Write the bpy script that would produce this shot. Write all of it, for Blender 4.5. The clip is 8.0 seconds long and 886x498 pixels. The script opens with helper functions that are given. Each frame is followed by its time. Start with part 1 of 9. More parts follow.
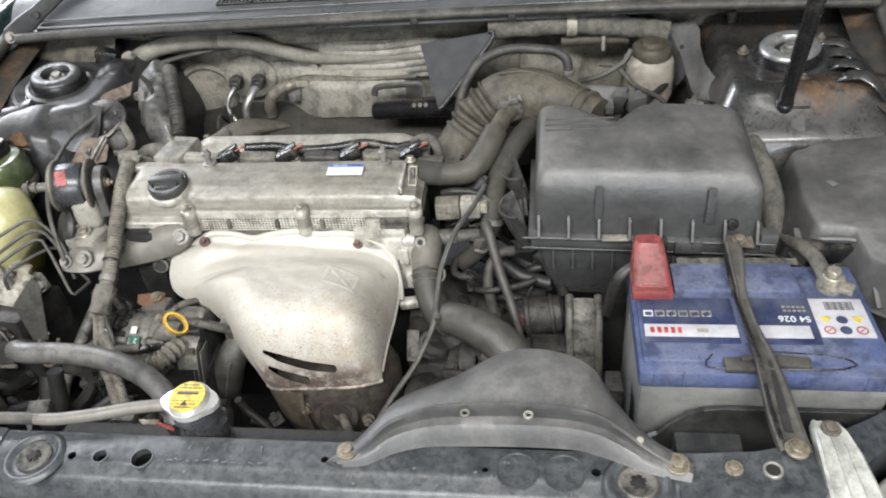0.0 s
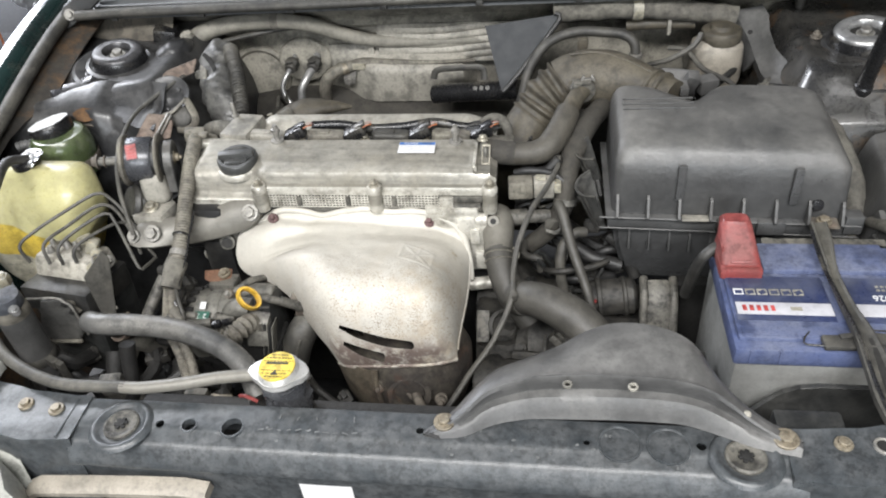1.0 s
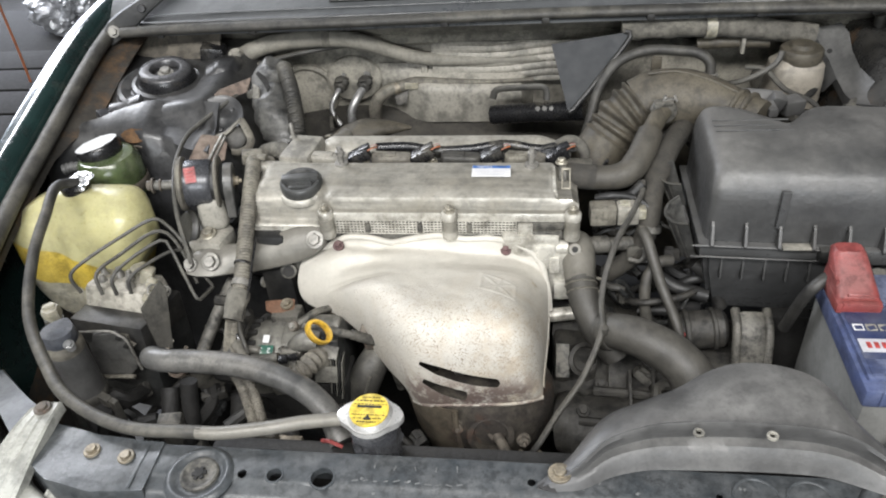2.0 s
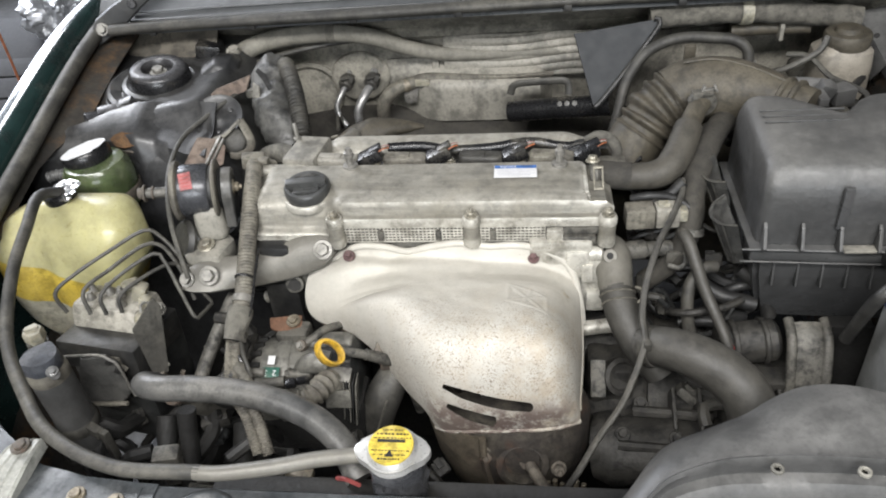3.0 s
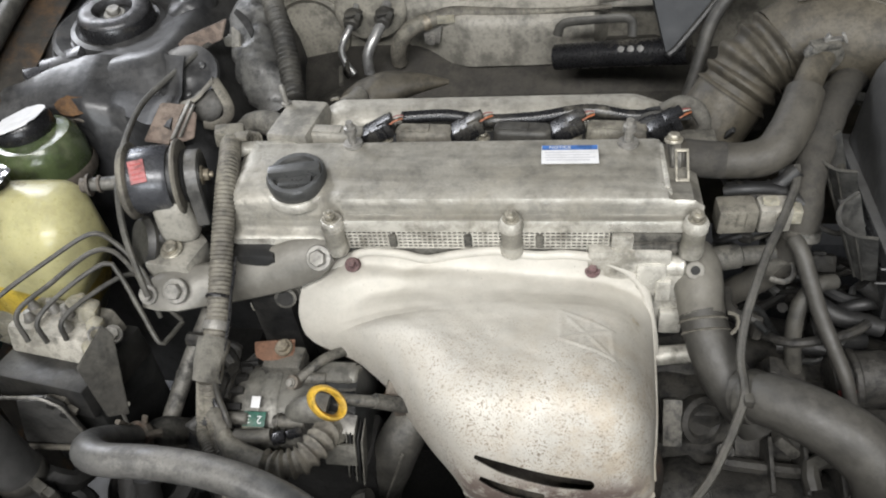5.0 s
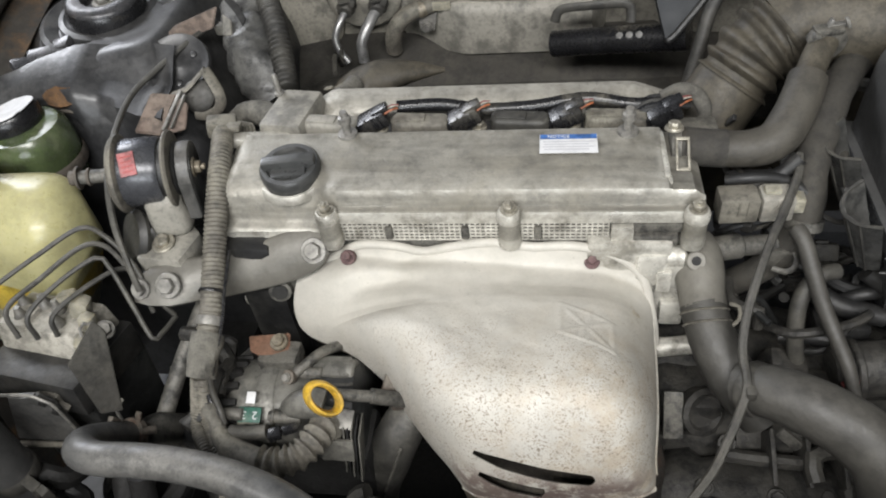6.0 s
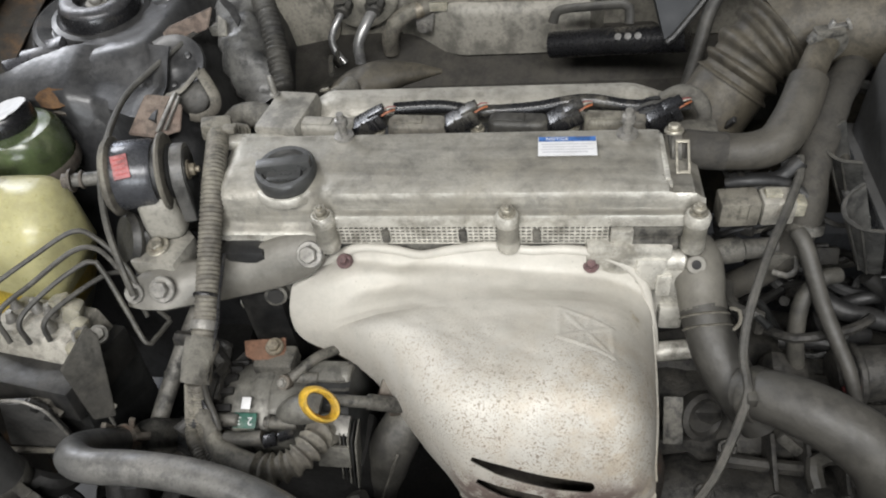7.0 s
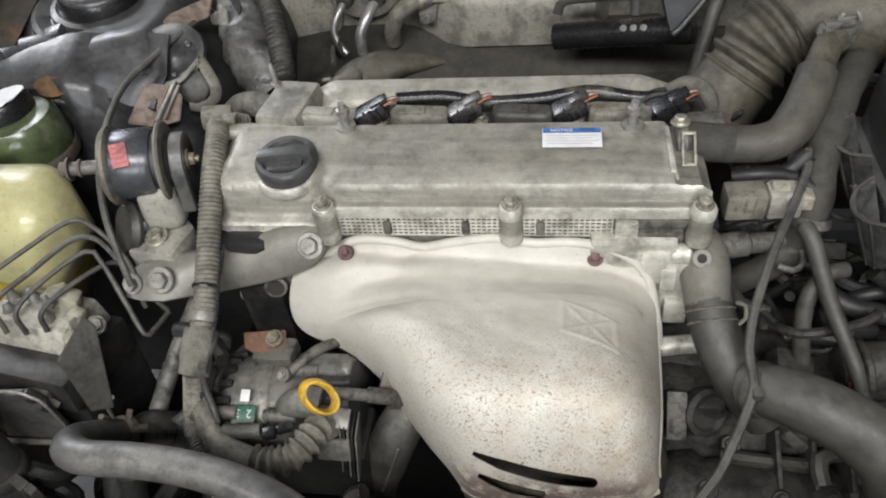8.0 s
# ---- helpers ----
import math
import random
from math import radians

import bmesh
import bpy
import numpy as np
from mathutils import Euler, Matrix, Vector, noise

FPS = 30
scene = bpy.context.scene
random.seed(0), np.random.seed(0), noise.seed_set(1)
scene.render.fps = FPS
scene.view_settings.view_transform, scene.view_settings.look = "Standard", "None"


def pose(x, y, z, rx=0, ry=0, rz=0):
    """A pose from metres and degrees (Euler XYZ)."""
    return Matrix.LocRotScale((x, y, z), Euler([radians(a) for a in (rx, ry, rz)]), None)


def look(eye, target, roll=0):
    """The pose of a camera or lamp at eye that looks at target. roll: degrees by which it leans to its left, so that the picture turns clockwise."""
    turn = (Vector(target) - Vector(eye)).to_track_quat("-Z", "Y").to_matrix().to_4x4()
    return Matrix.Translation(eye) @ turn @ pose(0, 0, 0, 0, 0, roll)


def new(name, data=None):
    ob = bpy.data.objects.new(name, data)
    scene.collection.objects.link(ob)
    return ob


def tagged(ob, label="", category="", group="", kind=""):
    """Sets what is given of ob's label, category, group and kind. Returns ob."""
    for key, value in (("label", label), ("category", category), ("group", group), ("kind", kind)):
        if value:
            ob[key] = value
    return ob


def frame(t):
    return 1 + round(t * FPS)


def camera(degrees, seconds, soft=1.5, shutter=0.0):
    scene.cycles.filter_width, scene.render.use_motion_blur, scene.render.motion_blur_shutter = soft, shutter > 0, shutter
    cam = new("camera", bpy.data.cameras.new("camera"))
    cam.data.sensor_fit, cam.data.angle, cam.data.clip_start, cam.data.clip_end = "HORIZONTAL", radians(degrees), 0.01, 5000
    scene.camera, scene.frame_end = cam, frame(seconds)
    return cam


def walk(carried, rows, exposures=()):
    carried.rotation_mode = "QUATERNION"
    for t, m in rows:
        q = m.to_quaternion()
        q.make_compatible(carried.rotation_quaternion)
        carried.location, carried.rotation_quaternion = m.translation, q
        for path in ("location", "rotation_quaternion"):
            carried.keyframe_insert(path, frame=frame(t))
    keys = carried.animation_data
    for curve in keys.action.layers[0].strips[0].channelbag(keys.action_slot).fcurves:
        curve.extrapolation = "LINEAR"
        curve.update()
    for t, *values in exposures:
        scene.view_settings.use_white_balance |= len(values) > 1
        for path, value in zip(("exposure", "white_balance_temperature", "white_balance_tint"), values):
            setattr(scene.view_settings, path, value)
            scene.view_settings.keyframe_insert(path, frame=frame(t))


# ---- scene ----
cam = camera(62.3, 8.0, soft=2.0)
PATH = [
    (0, (0.121, 0.047, 1.399), (-0.169, 1.573, 0.138), -6.9),
    (0.5, (0.089, 0.042, 1.39), (-0.217, 1.568, 0.135), -7.1),
    (1, (0.023, 0.021, 1.375), (-0.272, 1.553, 0.123), -6.1),
    (1.5, (-0.034, 0.013, 1.367), (-0.318, 1.555, 0.126), -5.6),
    (2, (-0.092, 0.062, 1.358), (-0.377, 1.627, 0.145), -5.7),
    (2.2, (-0.111, 0.084, 1.342), (-0.394, 1.65, 0.131), -5.9),
    (3.3, (-0.128, 0.168, 1.308), (-0.419, 1.742, 0.108), -6.9),
    (3.5, (-0.128, 0.205, 1.306), (-0.419, 1.761, 0.084), -7.1),
    (4, (-0.141, 0.272, 1.294), (-0.468, 1.774, 0.014), -8.0),
    (4.5, (-0.159, 0.32, 1.271), (-0.528, 1.758, -0.069), -9.1),
    (5, (-0.163, 0.351, 1.256), (-0.519, 1.757, -0.121), -9.3),
    (6.5, (-0.166, 0.364, 1.25), (-0.511, 1.746, -0.154), -9.6),
    (7, (-0.167, 0.369, 1.248), (-0.506, 1.754, -0.155), -9.4),
    (7.5, (-0.169, 0.372, 1.245), (-0.51, 1.754, -0.161), -9.2),
    (8, (-0.17, 0.372, 1.24), (-0.51, 1.749, -0.171), -9.1),
]
walk(cam, [(t, look(eye, target, roll)) for t, eye, target, roll in PATH],
     [(0.0, 1.05, 6420, 10), (1.0, 1.05, 6430, 10), (2.0, 0.93, 6450, 10), (3.5, 0.84, 6460, 10), (5.0, 0.72, 6460, 10), (7.0, 0.60, 6460, 10), (8.0, 0.59, 6460, 10)])

# ---- light ----
world = bpy.data.worlds.new("garage_world")
scene.world = world
world.use_nodes = True
world.node_tree.nodes["Background"].inputs[0].default_value = (0.9, 0.95, 1.0, 1)
world.node_tree.nodes["Background"].inputs[1].default_value = 0.02
scene.view_settings.exposure = 0.0


def area_lamp(name, eye, target, sx, sy, watts, color=(1.0, 0.985, 0.965)):
    d = bpy.data.lights.new(name, "AREA")
    d.shape, d.size, d.size_y, d.energy, d.color = "RECTANGLE", sx, sy, watts, color
    ob = new(name, d)
    ob.matrix_world = look(eye, target)
    return ob


for lx in (-0.95, 0.65):
    area_lamp("tube_light", (lx, -1.1, 2.93), (lx, -1.1, 0), 1.5, 0.7, 62)
area_lamp("door_daylight", (0.2, -3.85, 1.75), (0.1, 0.8, 1.0), 3.0, 1.7, 95, (0.93, 0.97, 1.0))
area_lamp("tube_light", (-3.1, 2.7, 2.93), (-3.1, 2.7, 0), 2.2, 1.0, 110, (0.93, 0.95, 1.0))
area_lamp("side_door_daylight", (-3.85, 4.40, 1.70), (-0.85, 1.40, 1.5), 2.0, 2.4, 80, (0.82, 0.87, 1.0))

# ---- materials ----
def material(name, color, rough=0.6, metal=0.0, dust=0.0, dust_color=(0.30, 0.275, 0.22), scale=30.0, vary=0.35,
             bump=0.15, bump_scale=250.0, rust=0.0, rust_color=(0.20, 0.085, 0.035), rust_scale=25.0, up=0.5,
             coat=0.0, spots=0.0, sub=0.0, grime=0.35, streak=0.0, soft=0, wear=0.0):
    m = bpy.data.materials.new(name)
    m.use_nodes = True
    nt = m.node_tree
    n, l = nt.nodes, nt.links
    b = n["Principled BSDF"]
    tc = n.new("ShaderNodeTexCoord")

    def noise_tex(s, detail, rough_=0.6):
        t = n.new("ShaderNodeTexNoise")
        t.inputs["Scale"].default_value, t.inputs["Detail"].default_value = s, detail
        t.inputs["Roughness"].default_value = rough_
        l.new(tc.outputs["Object"], t.inputs["Vector"])
        return t.outputs["Fac"]

    def ramp(src, a, c, lo=0.0, hi=1.0):
        r = n.new("ShaderNodeMapRange")
        r.inputs[1].default_value, r.inputs[2].default_value = a, c
        r.inputs[3].default_value, r.inputs[4].default_value = lo, hi
        l.new(src, r.inputs[0])
        return r.outputs[0]

    def mix(fac, a, c):
        x = n.new("ShaderNodeMix")
        x.data_type = "RGBA"
        for sock, v in ((x.inputs[0], fac), (x.inputs[6], a), (x.inputs[7], c)):
            if isinstance(v, (int, float)):
                sock.default_value = v
            elif isinstance(v, tuple):
                sock.default_value = (*v, 1)
            else:
                l.new(v, sock)
        return x.outputs[2]

    def math_node(op, a, c):
        x = n.new("ShaderNodeMath")
        x.operation, x.use_clamp = op, True
        for sock, v in ((x.inputs[0], a), (x.inputs[1], c)):
            if isinstance(v, (int, float)):
                sock.default_value = v
            else:
                l.new(v, sock)
        return x.outputs[0]

    big = noise_tex(scale, 5)
    fine = noise_tex(scale * 9, 4)
    dark = tuple(c * (1 - vary) for c in color)
    light = tuple(min(1, c * (1 + vary * 0.8)) for c in color)
    col = mix(ramp(big, 0.3, 0.7), dark, light)
    rsock = ramp(fine, 0.25, 0.75, max(0.04, rough - 0.12), min(1, rough + 0.12))
    if streak > 0:
        mp = n.new("ShaderNodeMapping")
        mp.inputs["Scale"].default_value = (7, 90, 90)
        l.new(tc.outputs["Object"], mp.inputs["Vector"])
        st = n.new("ShaderNodeTexNoise")
        st.inputs["Scale"].default_value, st.inputs["Detail"].default_value = 1.0, 6
        l.new(mp.outputs[0], st.inputs["Vector"])
        col = mix(math_node("MULTIPLY", ramp(st.outputs["Fac"], 0.46, 0.70), streak), col, tuple(c * 0.35 for c in color))
    msock = None
    if rust > 0:
        rn = noise_tex(rust_scale, 8, 0.72)
        rf = ramp(rn, 0.72 - rust * 0.42, 0.80 - rust * 0.36)
        rc = mix(ramp(fine, 0.3, 0.7), tuple(c * 0.45 for c in rust_color), rust_color)
        col = mix(rf, col, rc)
        rsock = math_node("MAXIMUM", rsock, math_node("MULTIPLY", rf, 0.85))
        if metal > 0:
            msock = math_node("MULTIPLY", math_node("SUBTRACT", 1.0, rf), metal)
    if spots > 0:
        grad = n.new("ShaderNodeSeparateXYZ")
        l.new(tc.outputs["Object"], grad.inputs[0])
        low = ramp(grad.outputs[1], 0.80, 0.70)
        pits = math_node("MAXIMUM", ramp(noise_tex(430, 2, 0.5), 0.61, 0.655), ramp(noise_tex(900, 2, 0.5), 0.585, 0.64))
        sf = math_node("MULTIPLY", pits, ramp(noise_tex(28, 6, 0.7), 0.36, 0.52))
        sf = math_node("MULTIPLY", math_node("MULTIPLY", sf, low), spots)
        tan = math_node("MULTIPLY", math_node("MULTIPLY", ramp(noise_tex(34, 7, 0.7), 0.44, 0.62), low), 0.55)
        east = ramp(grad.outputs[0], -0.24, -0.13, 0.35, 1.0)
        col = mix(math_node("MULTIPLY", tan, east), col, (0.33, 0.245, 0.15))
        col = mix(sf, col, (0.13, 0.092, 0.062))
        rare = math_node("MULTIPLY", ramp(noise_tex(260, 2, 0.5), 0.72, 0.75), ramp(noise_tex(14, 3), 0.45, 0.6))
        col = mix(math_node("MULTIPLY", rare, 0.8), col, (0.10, 0.085, 0.07))
        lip = math_node("MULTIPLY", ramp(grad.outputs[1], 0.664, 0.646), ramp(noise_tex(60, 6, 0.7), 0.40, 0.52))
        lip = math_node("MULTIPLY", lip, ramp(grad.outputs[2], 0.722, 0.700))
        col = mix(math_node("MULTIPLY", lip, 0.9), col, (0.085, 0.045, 0.042))
    if dust > 0:
        geo = n.new("ShaderNodeNewGeometry")
        sep = n.new("ShaderNodeSeparateXYZ")
        l.new(geo.outputs["Normal"], sep.inputs[0])
        upf = ramp(sep.outputs[2], -0.3, 0.9, 1 - up, 1.0)
        dn = ramp(noise_tex(scale * 0.6, 7, 0.65), 0.62 - dust * 0.5 - 0.18 * soft, 0.78 - dust * 0.25 + 0.14 * soft)
        df = math_node("MULTIPLY", dn, upf)
        df = math_node("MULTIPLY", df, min(1.0, 0.35 + dust * 0.7))
        dc = mix(ramp(fine, 0.3, 0.7), tuple(c * 0.8 for c in dust_color), dust_color)
        col = mix(df, col, dc)
        rsock = math_node("MAXIMUM", rsock, math_node("MULTIPLY", df, 0.92))
        if metal > 0:
            msock = math_node("MULTIPLY", math_node("SUBTRACT", 1.0, df), msock if msock is not None else metal)
    if grime > 0:
        gm = noise_tex(scale * 2.1, 9, 0.74)
        gf = math_node("MULTIPLY", ramp(gm, 0.47, 0.60), min(1.0, grime * 1.7))
        col = mix(gf, col, tuple(c * 0.22 + 0.004 for c in color))
        pm = noise_tex(scale * 22, 3, 0.6)
        pf = math_node("MULTIPLY", ramp(pm, 0.50, 0.66), min(1.0, grime * 1.1))
        col = mix(pf, col, tuple(c * 0.45 + 0.005 for c in color))
        rsock = math_node("MAXIMUM", rsock, math_node("MULTIPLY", gf, 0.7))
    if wear > 0:
        # rubbed edges show the bare surface
        gw = n.new("ShaderNodeNewGeometry")
        wf = math_node("MULTIPLY", ramp(gw.outputs["Pointiness"], 0.515, 0.575), ramp(noise_tex(scale * 1.6, 6, 0.7), 0.36, 0.58))
        wf = math_node("MULTIPLY", wf, wear)
        col = mix(wf, col, tuple(min(0.75, c * 1.5 + 0.03) for c in color))
        rsock = math_node("SUBTRACT", rsock, math_node("MULTIPLY", wf, 0.25))
    l.new(col, b.inputs["Base Color"])
    l.new(rsock, b.inputs["Roughness"])
    if msock is not None:
        l.new(msock, b.inputs["Metallic"])
    else:
        b.inputs["Metallic"].default_value = metal
    b.inputs["Coat Weight"].default_value = coat
    if sub > 0:
        b.inputs["Subsurface Weight"].default_value = sub
        b.inputs["Subsurface Radius"].default_value = (0.02, 0.018, 0.012)
        b.inputs["Subsurface Scale"].default_value = 1.0
    if bump > 0:
        bp = n.new("ShaderNodeBump")
        bp.inputs["Strength"].default_value = bump
        bp.inputs["Distance"].default_value = 0.002
        l.new(noise_tex(bump_scale, 5), bp.inputs["Height"])
        wave = n.new("ShaderNodeBump")
        wave.inputs["Strength"].default_value = min(1.0, bump * 1.6)
        wave.inputs["Distance"].default_value = 0.004
        l.new(noise_tex(bump_scale * 0.22, 6), wave.inputs["Height"])
        l.new(bp.outputs[0], wave.inputs["Normal"])
        l.new(wave.outputs[0], b.inputs["Normal"])
    return m


M = dict(
    # darker than concrete's own tone: the floor's shade is in the colour
    floor=material("shade_dark_concrete", (0.026, 0.025, 0.023), 0.7, scale=3, bump_scale=60),
    wall=material("garage_plaster", (0.20, 0.205, 0.21), 0.8, scale=2, bump_scale=60),
    ceil=material("ceiling_paint", (0.33, 0.335, 0.34), 0.8, scale=2, bump_scale=60),
    paint=material("dark_green_paint", (0.012, 0.028, 0.026), 0.14, dust=0.05, coat=0.8, scale=14, bump=0.03),
    bay=material("dusty_bay_paint", (0.018, 0.019, 0.022), 0.40, coat=0.08, dust=0.50, dust_color=(0.098, 0.095, 0.088), scale=18, soft=1, rust=0.22, rust_color=(0.10, 0.068, 0.045), rust_scale=16, bump=0.08, grime=0.40),
    support=material("support_paint", (0.020, 0.025, 0.029), 0.42, dust=0.46, dust_color=(0.150, 0.154, 0.156), scale=60, up=0.12, grime=0.34, soft=0.7, bump=0.10, wear=0.5),
    glossbay=material("glossy_bay_paint", (0.022, 0.023, 0.024), 0.24, dust=0.4, dust_color=(0.085, 0.08, 0.07), scale=30, rust=0.2, rust_color=(0.13, 0.07, 0.03), rust_scale=22, bump=0.04, grime=0.15, coat=0.5),
    beige=material("beige_dusty_plastic", (0.26, 0.235, 0.195), 0.6, dust=0.5, dust_color=(0.29, 0.265, 0.22), scale=20, bump=0.1, grime=0.25),
    firewall=material("firewall_dust", (0.115, 0.108, 0.092), 0.75, dust=0.74, dust_color=(0.315, 0.297, 0.247), scale=11, up=0.2, bump=0.2, bump_scale=120),
    insul=material("insulator_dust", (0.19, 0.184, 0.160), 0.6, dust=0.62, dust_color=(0.37, 0.348, 0.298), scale=9, up=0.2),
    alu=material("dusty_cast_aluminium", (0.36, 0.347, 0.308), 0.36, metal=0.6, dust=0.76, dust_color=(0.198, 0.182, 0.142), scale=24, streak=0.9, grime=0.26, soft=0.7, up=0.2, wear=1.0, bump=0.18, bump_scale=350, vary=0.32),
    alu_dirty=material("grimy_cast_aluminium", (0.13, 0.125, 0.112), 0.55, metal=0.35, dust=0.6, dust_color=(0.15, 0.14, 0.115), grime=0.6, scale=26, up=0.3, bump=0.3),
    shield=material("heat_shield_steel", (0.49, 0.47, 0.425), 0.60, metal=0.16, dust=0.42, dust_color=(0.40, 0.375, 0.31), scale=14, rust=0.20, rust_color=(0.40, 0.335, 0.23), rust_scale=11, grime=0.07, soft=1, vary=0.10, bump=0.08, bump_scale=160, spots=0.9),
    rusty=material("rusty_manifold", (0.040, 0.034, 0.029), 0.75, metal=0.3, dust=0.40, dust_color=(0.13, 0.115, 0.085), rust=0.42, rust_color=(0.075, 0.04, 0.025), scale=40, bump=0.4),
    tanplate=material("tan_bracket", (0.17, 0.125, 0.10), 0.7, metal=0.1, dust=0.5, dust_color=(0.26, 0.215, 0.175), rust=0.2, rust_color=(0.16, 0.09, 0.055), scale=40, bump=0.25),
    tandust=material("tan_dusty_panel", (0.075, 0.066, 0.052), 0.75, dust=0.55, dust_color=(0.165, 0.148, 0.118), rust=0.28, rust_color=(0.11, 0.07, 0.04), scale=24, bump=0.15, grime=0.4),
    rustplate=material("rusty_bracket", (0.10, 0.085, 0.07), 0.7, metal=0.2, dust=0.5, dust_color=(0.20,0.18,0.145), rust=0.42, rust_color=(0.14, 0.07, 0.04), scale=40, bump=0.3),
    steel=material("dusty_steel", (0.30, 0.29, 0.27), 0.42, metal=0.6, dust=0.6, dust_color=(0.20, 0.19, 0.16), scale=60, bump=0.1),
    zinc=material("zinc_bolt", (0.40, 0.375, 0.31), 0.40, metal=0.7, dust=0.5, rust=0.25, rust_scale=60, scale=80),
    chrome=material("bright_steel", (0.62, 0.62, 0.61), 0.24, metal=1.0, grime=0.15, dust=0.22, scale=50, bump=0.03, vary=0.1),
    gold=material("yellow_zinc_bolt", (0.24, 0.205, 0.15), 0.5, metal=0.5, dust=0.45, rust=0.25, rust_scale=70, scale=80),
    blackp=material("black_plastic", (0.018, 0.019, 0.019), 0.40, dust=0.42, dust_color=(0.115, 0.112, 0.102), scale=16, up=0.6, bump=0.12, bump_scale=500),
    airbox=material("dusty_airbox_plastic", (0.036, 0.037, 0.038), 0.40, dust=0.62, dust_color=(0.168, 0.163, 0.152), scale=9, grime=0.12, up=0.95, bump=0.12, bump_scale=600, vary=0.2, wear=0.5),
    blackg=material("clean_black_plastic", (0.012, 0.012, 0.013), 0.28, dust=0.18, scale=30, bump=0.05),
    rubber=material("dusty_rubber", (0.028, 0.027, 0.025), 0.58, dust=0.55, dust_color=(0.135, 0.127, 0.105), scale=18, up=0.5, bump=0.15),
    rubberd=material("dark_rubber", (0.016, 0.016, 0.016), 0.5, dust=0.38, dust_color=(0.095, 0.09, 0.078), scale=24, up=0.5, bump=0.12),
    brownr=material("brown_dusty_rubber", (0.044, 0.038, 0.027), 0.62, dust=0.62, dust_color=(0.120, 0.105, 0.077), scale=16, up=0.4, bump=0.15),
    capring=material("worn_painted_cap", (0.060, 0.060, 0.064), 0.30, metal=0.3, dust=0.4, dust_color=(0.090, 0.086, 0.080), rust=0.25, rust_color=(0.12, 0.075, 0.04), scale=50, bump=0.08, grime=0.4),
    oldhose=material("worn_brown_hose", (0.046, 0.042, 0.034), 0.62, dust=0.65, dust_color=(0.080, 0.072, 0.057), scale=22, up=0.25, bump=0.14, grime=0.25, soft=0.5),
    sleeve=material("satin_grey_sleeve", (0.060, 0.062, 0.068), 0.28, metal=0.3, dust=0.4, dust_color=(0.15, 0.15, 0.15), scale=30, bump=0.04, grime=0.15),
    rustgut=material("brown_rusty_gutter", (0.030, 0.026, 0.021), 0.85, dust=0.15, dust_color=(0.07, 0.06, 0.045), rust=0.50, rust_color=(0.105, 0.062, 0.030), rust_scale=14, scale=20, bump=0.15, grime=0.3),
    purplerust=material("purple_rust", (0.13, 0.075, 0.075), 0.6, metal=0.2, dust=0.3, dust_color=(0.22, 0.17, 0.15), scale=90, bump=0.2),
    darkhose=material("dark_brown_hose", (0.035, 0.032, 0.027), 0.8, dust=0.55, dust_color=(0.066, 0.060, 0.048), scale=24, up=0.3, bump=0.2, grime=0.3),
    scuff=material("pale_scuff", (0.16, 0.165, 0.165), 0.7, dust=0.5, dust_color=(0.10, 0.104, 0.105), scale=120, bump=0.1),
    foil=material("crumpled_foil", (0.42, 0.43, 0.45), 0.35, metal=0.5, dust=0.2, dust_color=(0.5, 0.5, 0.5), grime=0.1, scale=60, bump=0.25, bump_scale=180, vary=0.1),
    bluedust=material("dusty_blue_tape", (0.055, 0.060, 0.072), 0.55, dust=0.5, dust_color=(0.15, 0.15, 0.155), scale=60, up=0.6, bump=0.35, grime=0.35),
    rustscab=material("orange_rust", (0.10, 0.050, 0.018), 0.85, dust=0.2, dust_color=(0.06, 0.045, 0.03), rust=0.4, rust_color=(0.17, 0.085, 0.022), rust_scale=60, scale=60, bump=0.4),
    loomdust=material("pale_dusty_loom", (0.14, 0.133, 0.113), 0.75, dust=0.7, dust_color=(0.275, 0.260, 0.218), scale=20, up=0.15, bump=0.25, grime=0.2, soft=0.6),
    copper=material("copper_brown_plate", (0.26, 0.145, 0.095), 0.5, metal=0.3, dust=0.3, dust_color=(0.3, 0.22, 0.16), scale=40, bump=0.1),
    paleblock=material("pale_dusty_casting", (0.36, 0.34, 0.295), 0.7, dust=0.7, dust_color=(0.42, 0.40, 0.34), scale=40, up=0.2, grime=0.3, bump=0.3),
    altgrey=material("dusty_grey_casting", (0.20, 0.195, 0.175), 0.45, metal=0.4, dust=0.55, dust_color=(0.165, 0.157, 0.132), scale=40, bump=0.25, grime=0.35),
    steelring=material("satin_dusty_steel", (0.40, 0.40, 0.395), 0.34, metal=0.75, dust=0.4, dust_color=(0.22, 0.215, 0.20), scale=60, bump=0.05, grime=0.2),
    rustbay=material("rusty_bay_paint", (0.022, 0.022, 0.022), 0.30, coat=0.35, dust=0.5, dust_color=(0.075, 0.070, 0.060), scale=20, rust=0.44, rust_color=(0.155, 0.080, 0.030), rust_scale=9, bump=0.08, grime=0.25),
    wrap=material("dusty_plastic_wrap", (0.045, 0.045, 0.043), 0.36, dust=0.5, dust_color=(0.135, 0.131, 0.118), scale=26, up=0.3, bump=0.5, bump_scale=90, grime=0.5),
    # grimy casting, darkened further to carry the shade of the deep gaps
    aludark=material("shade_toned_grimy_casting", (0.040, 0.038, 0.034), 0.6, metal=0.2, dust=0.5, dust_color=(0.062, 0.057, 0.047), scale=30, up=0.3, bump=0.35, grime=0.6),
    greyh=material("grey_hose", (0.07, 0.07, 0.068), 0.42, dust=0.45, dust_color=(0.19, 0.18, 0.16), scale=20, up=0.6, bump=0.06),
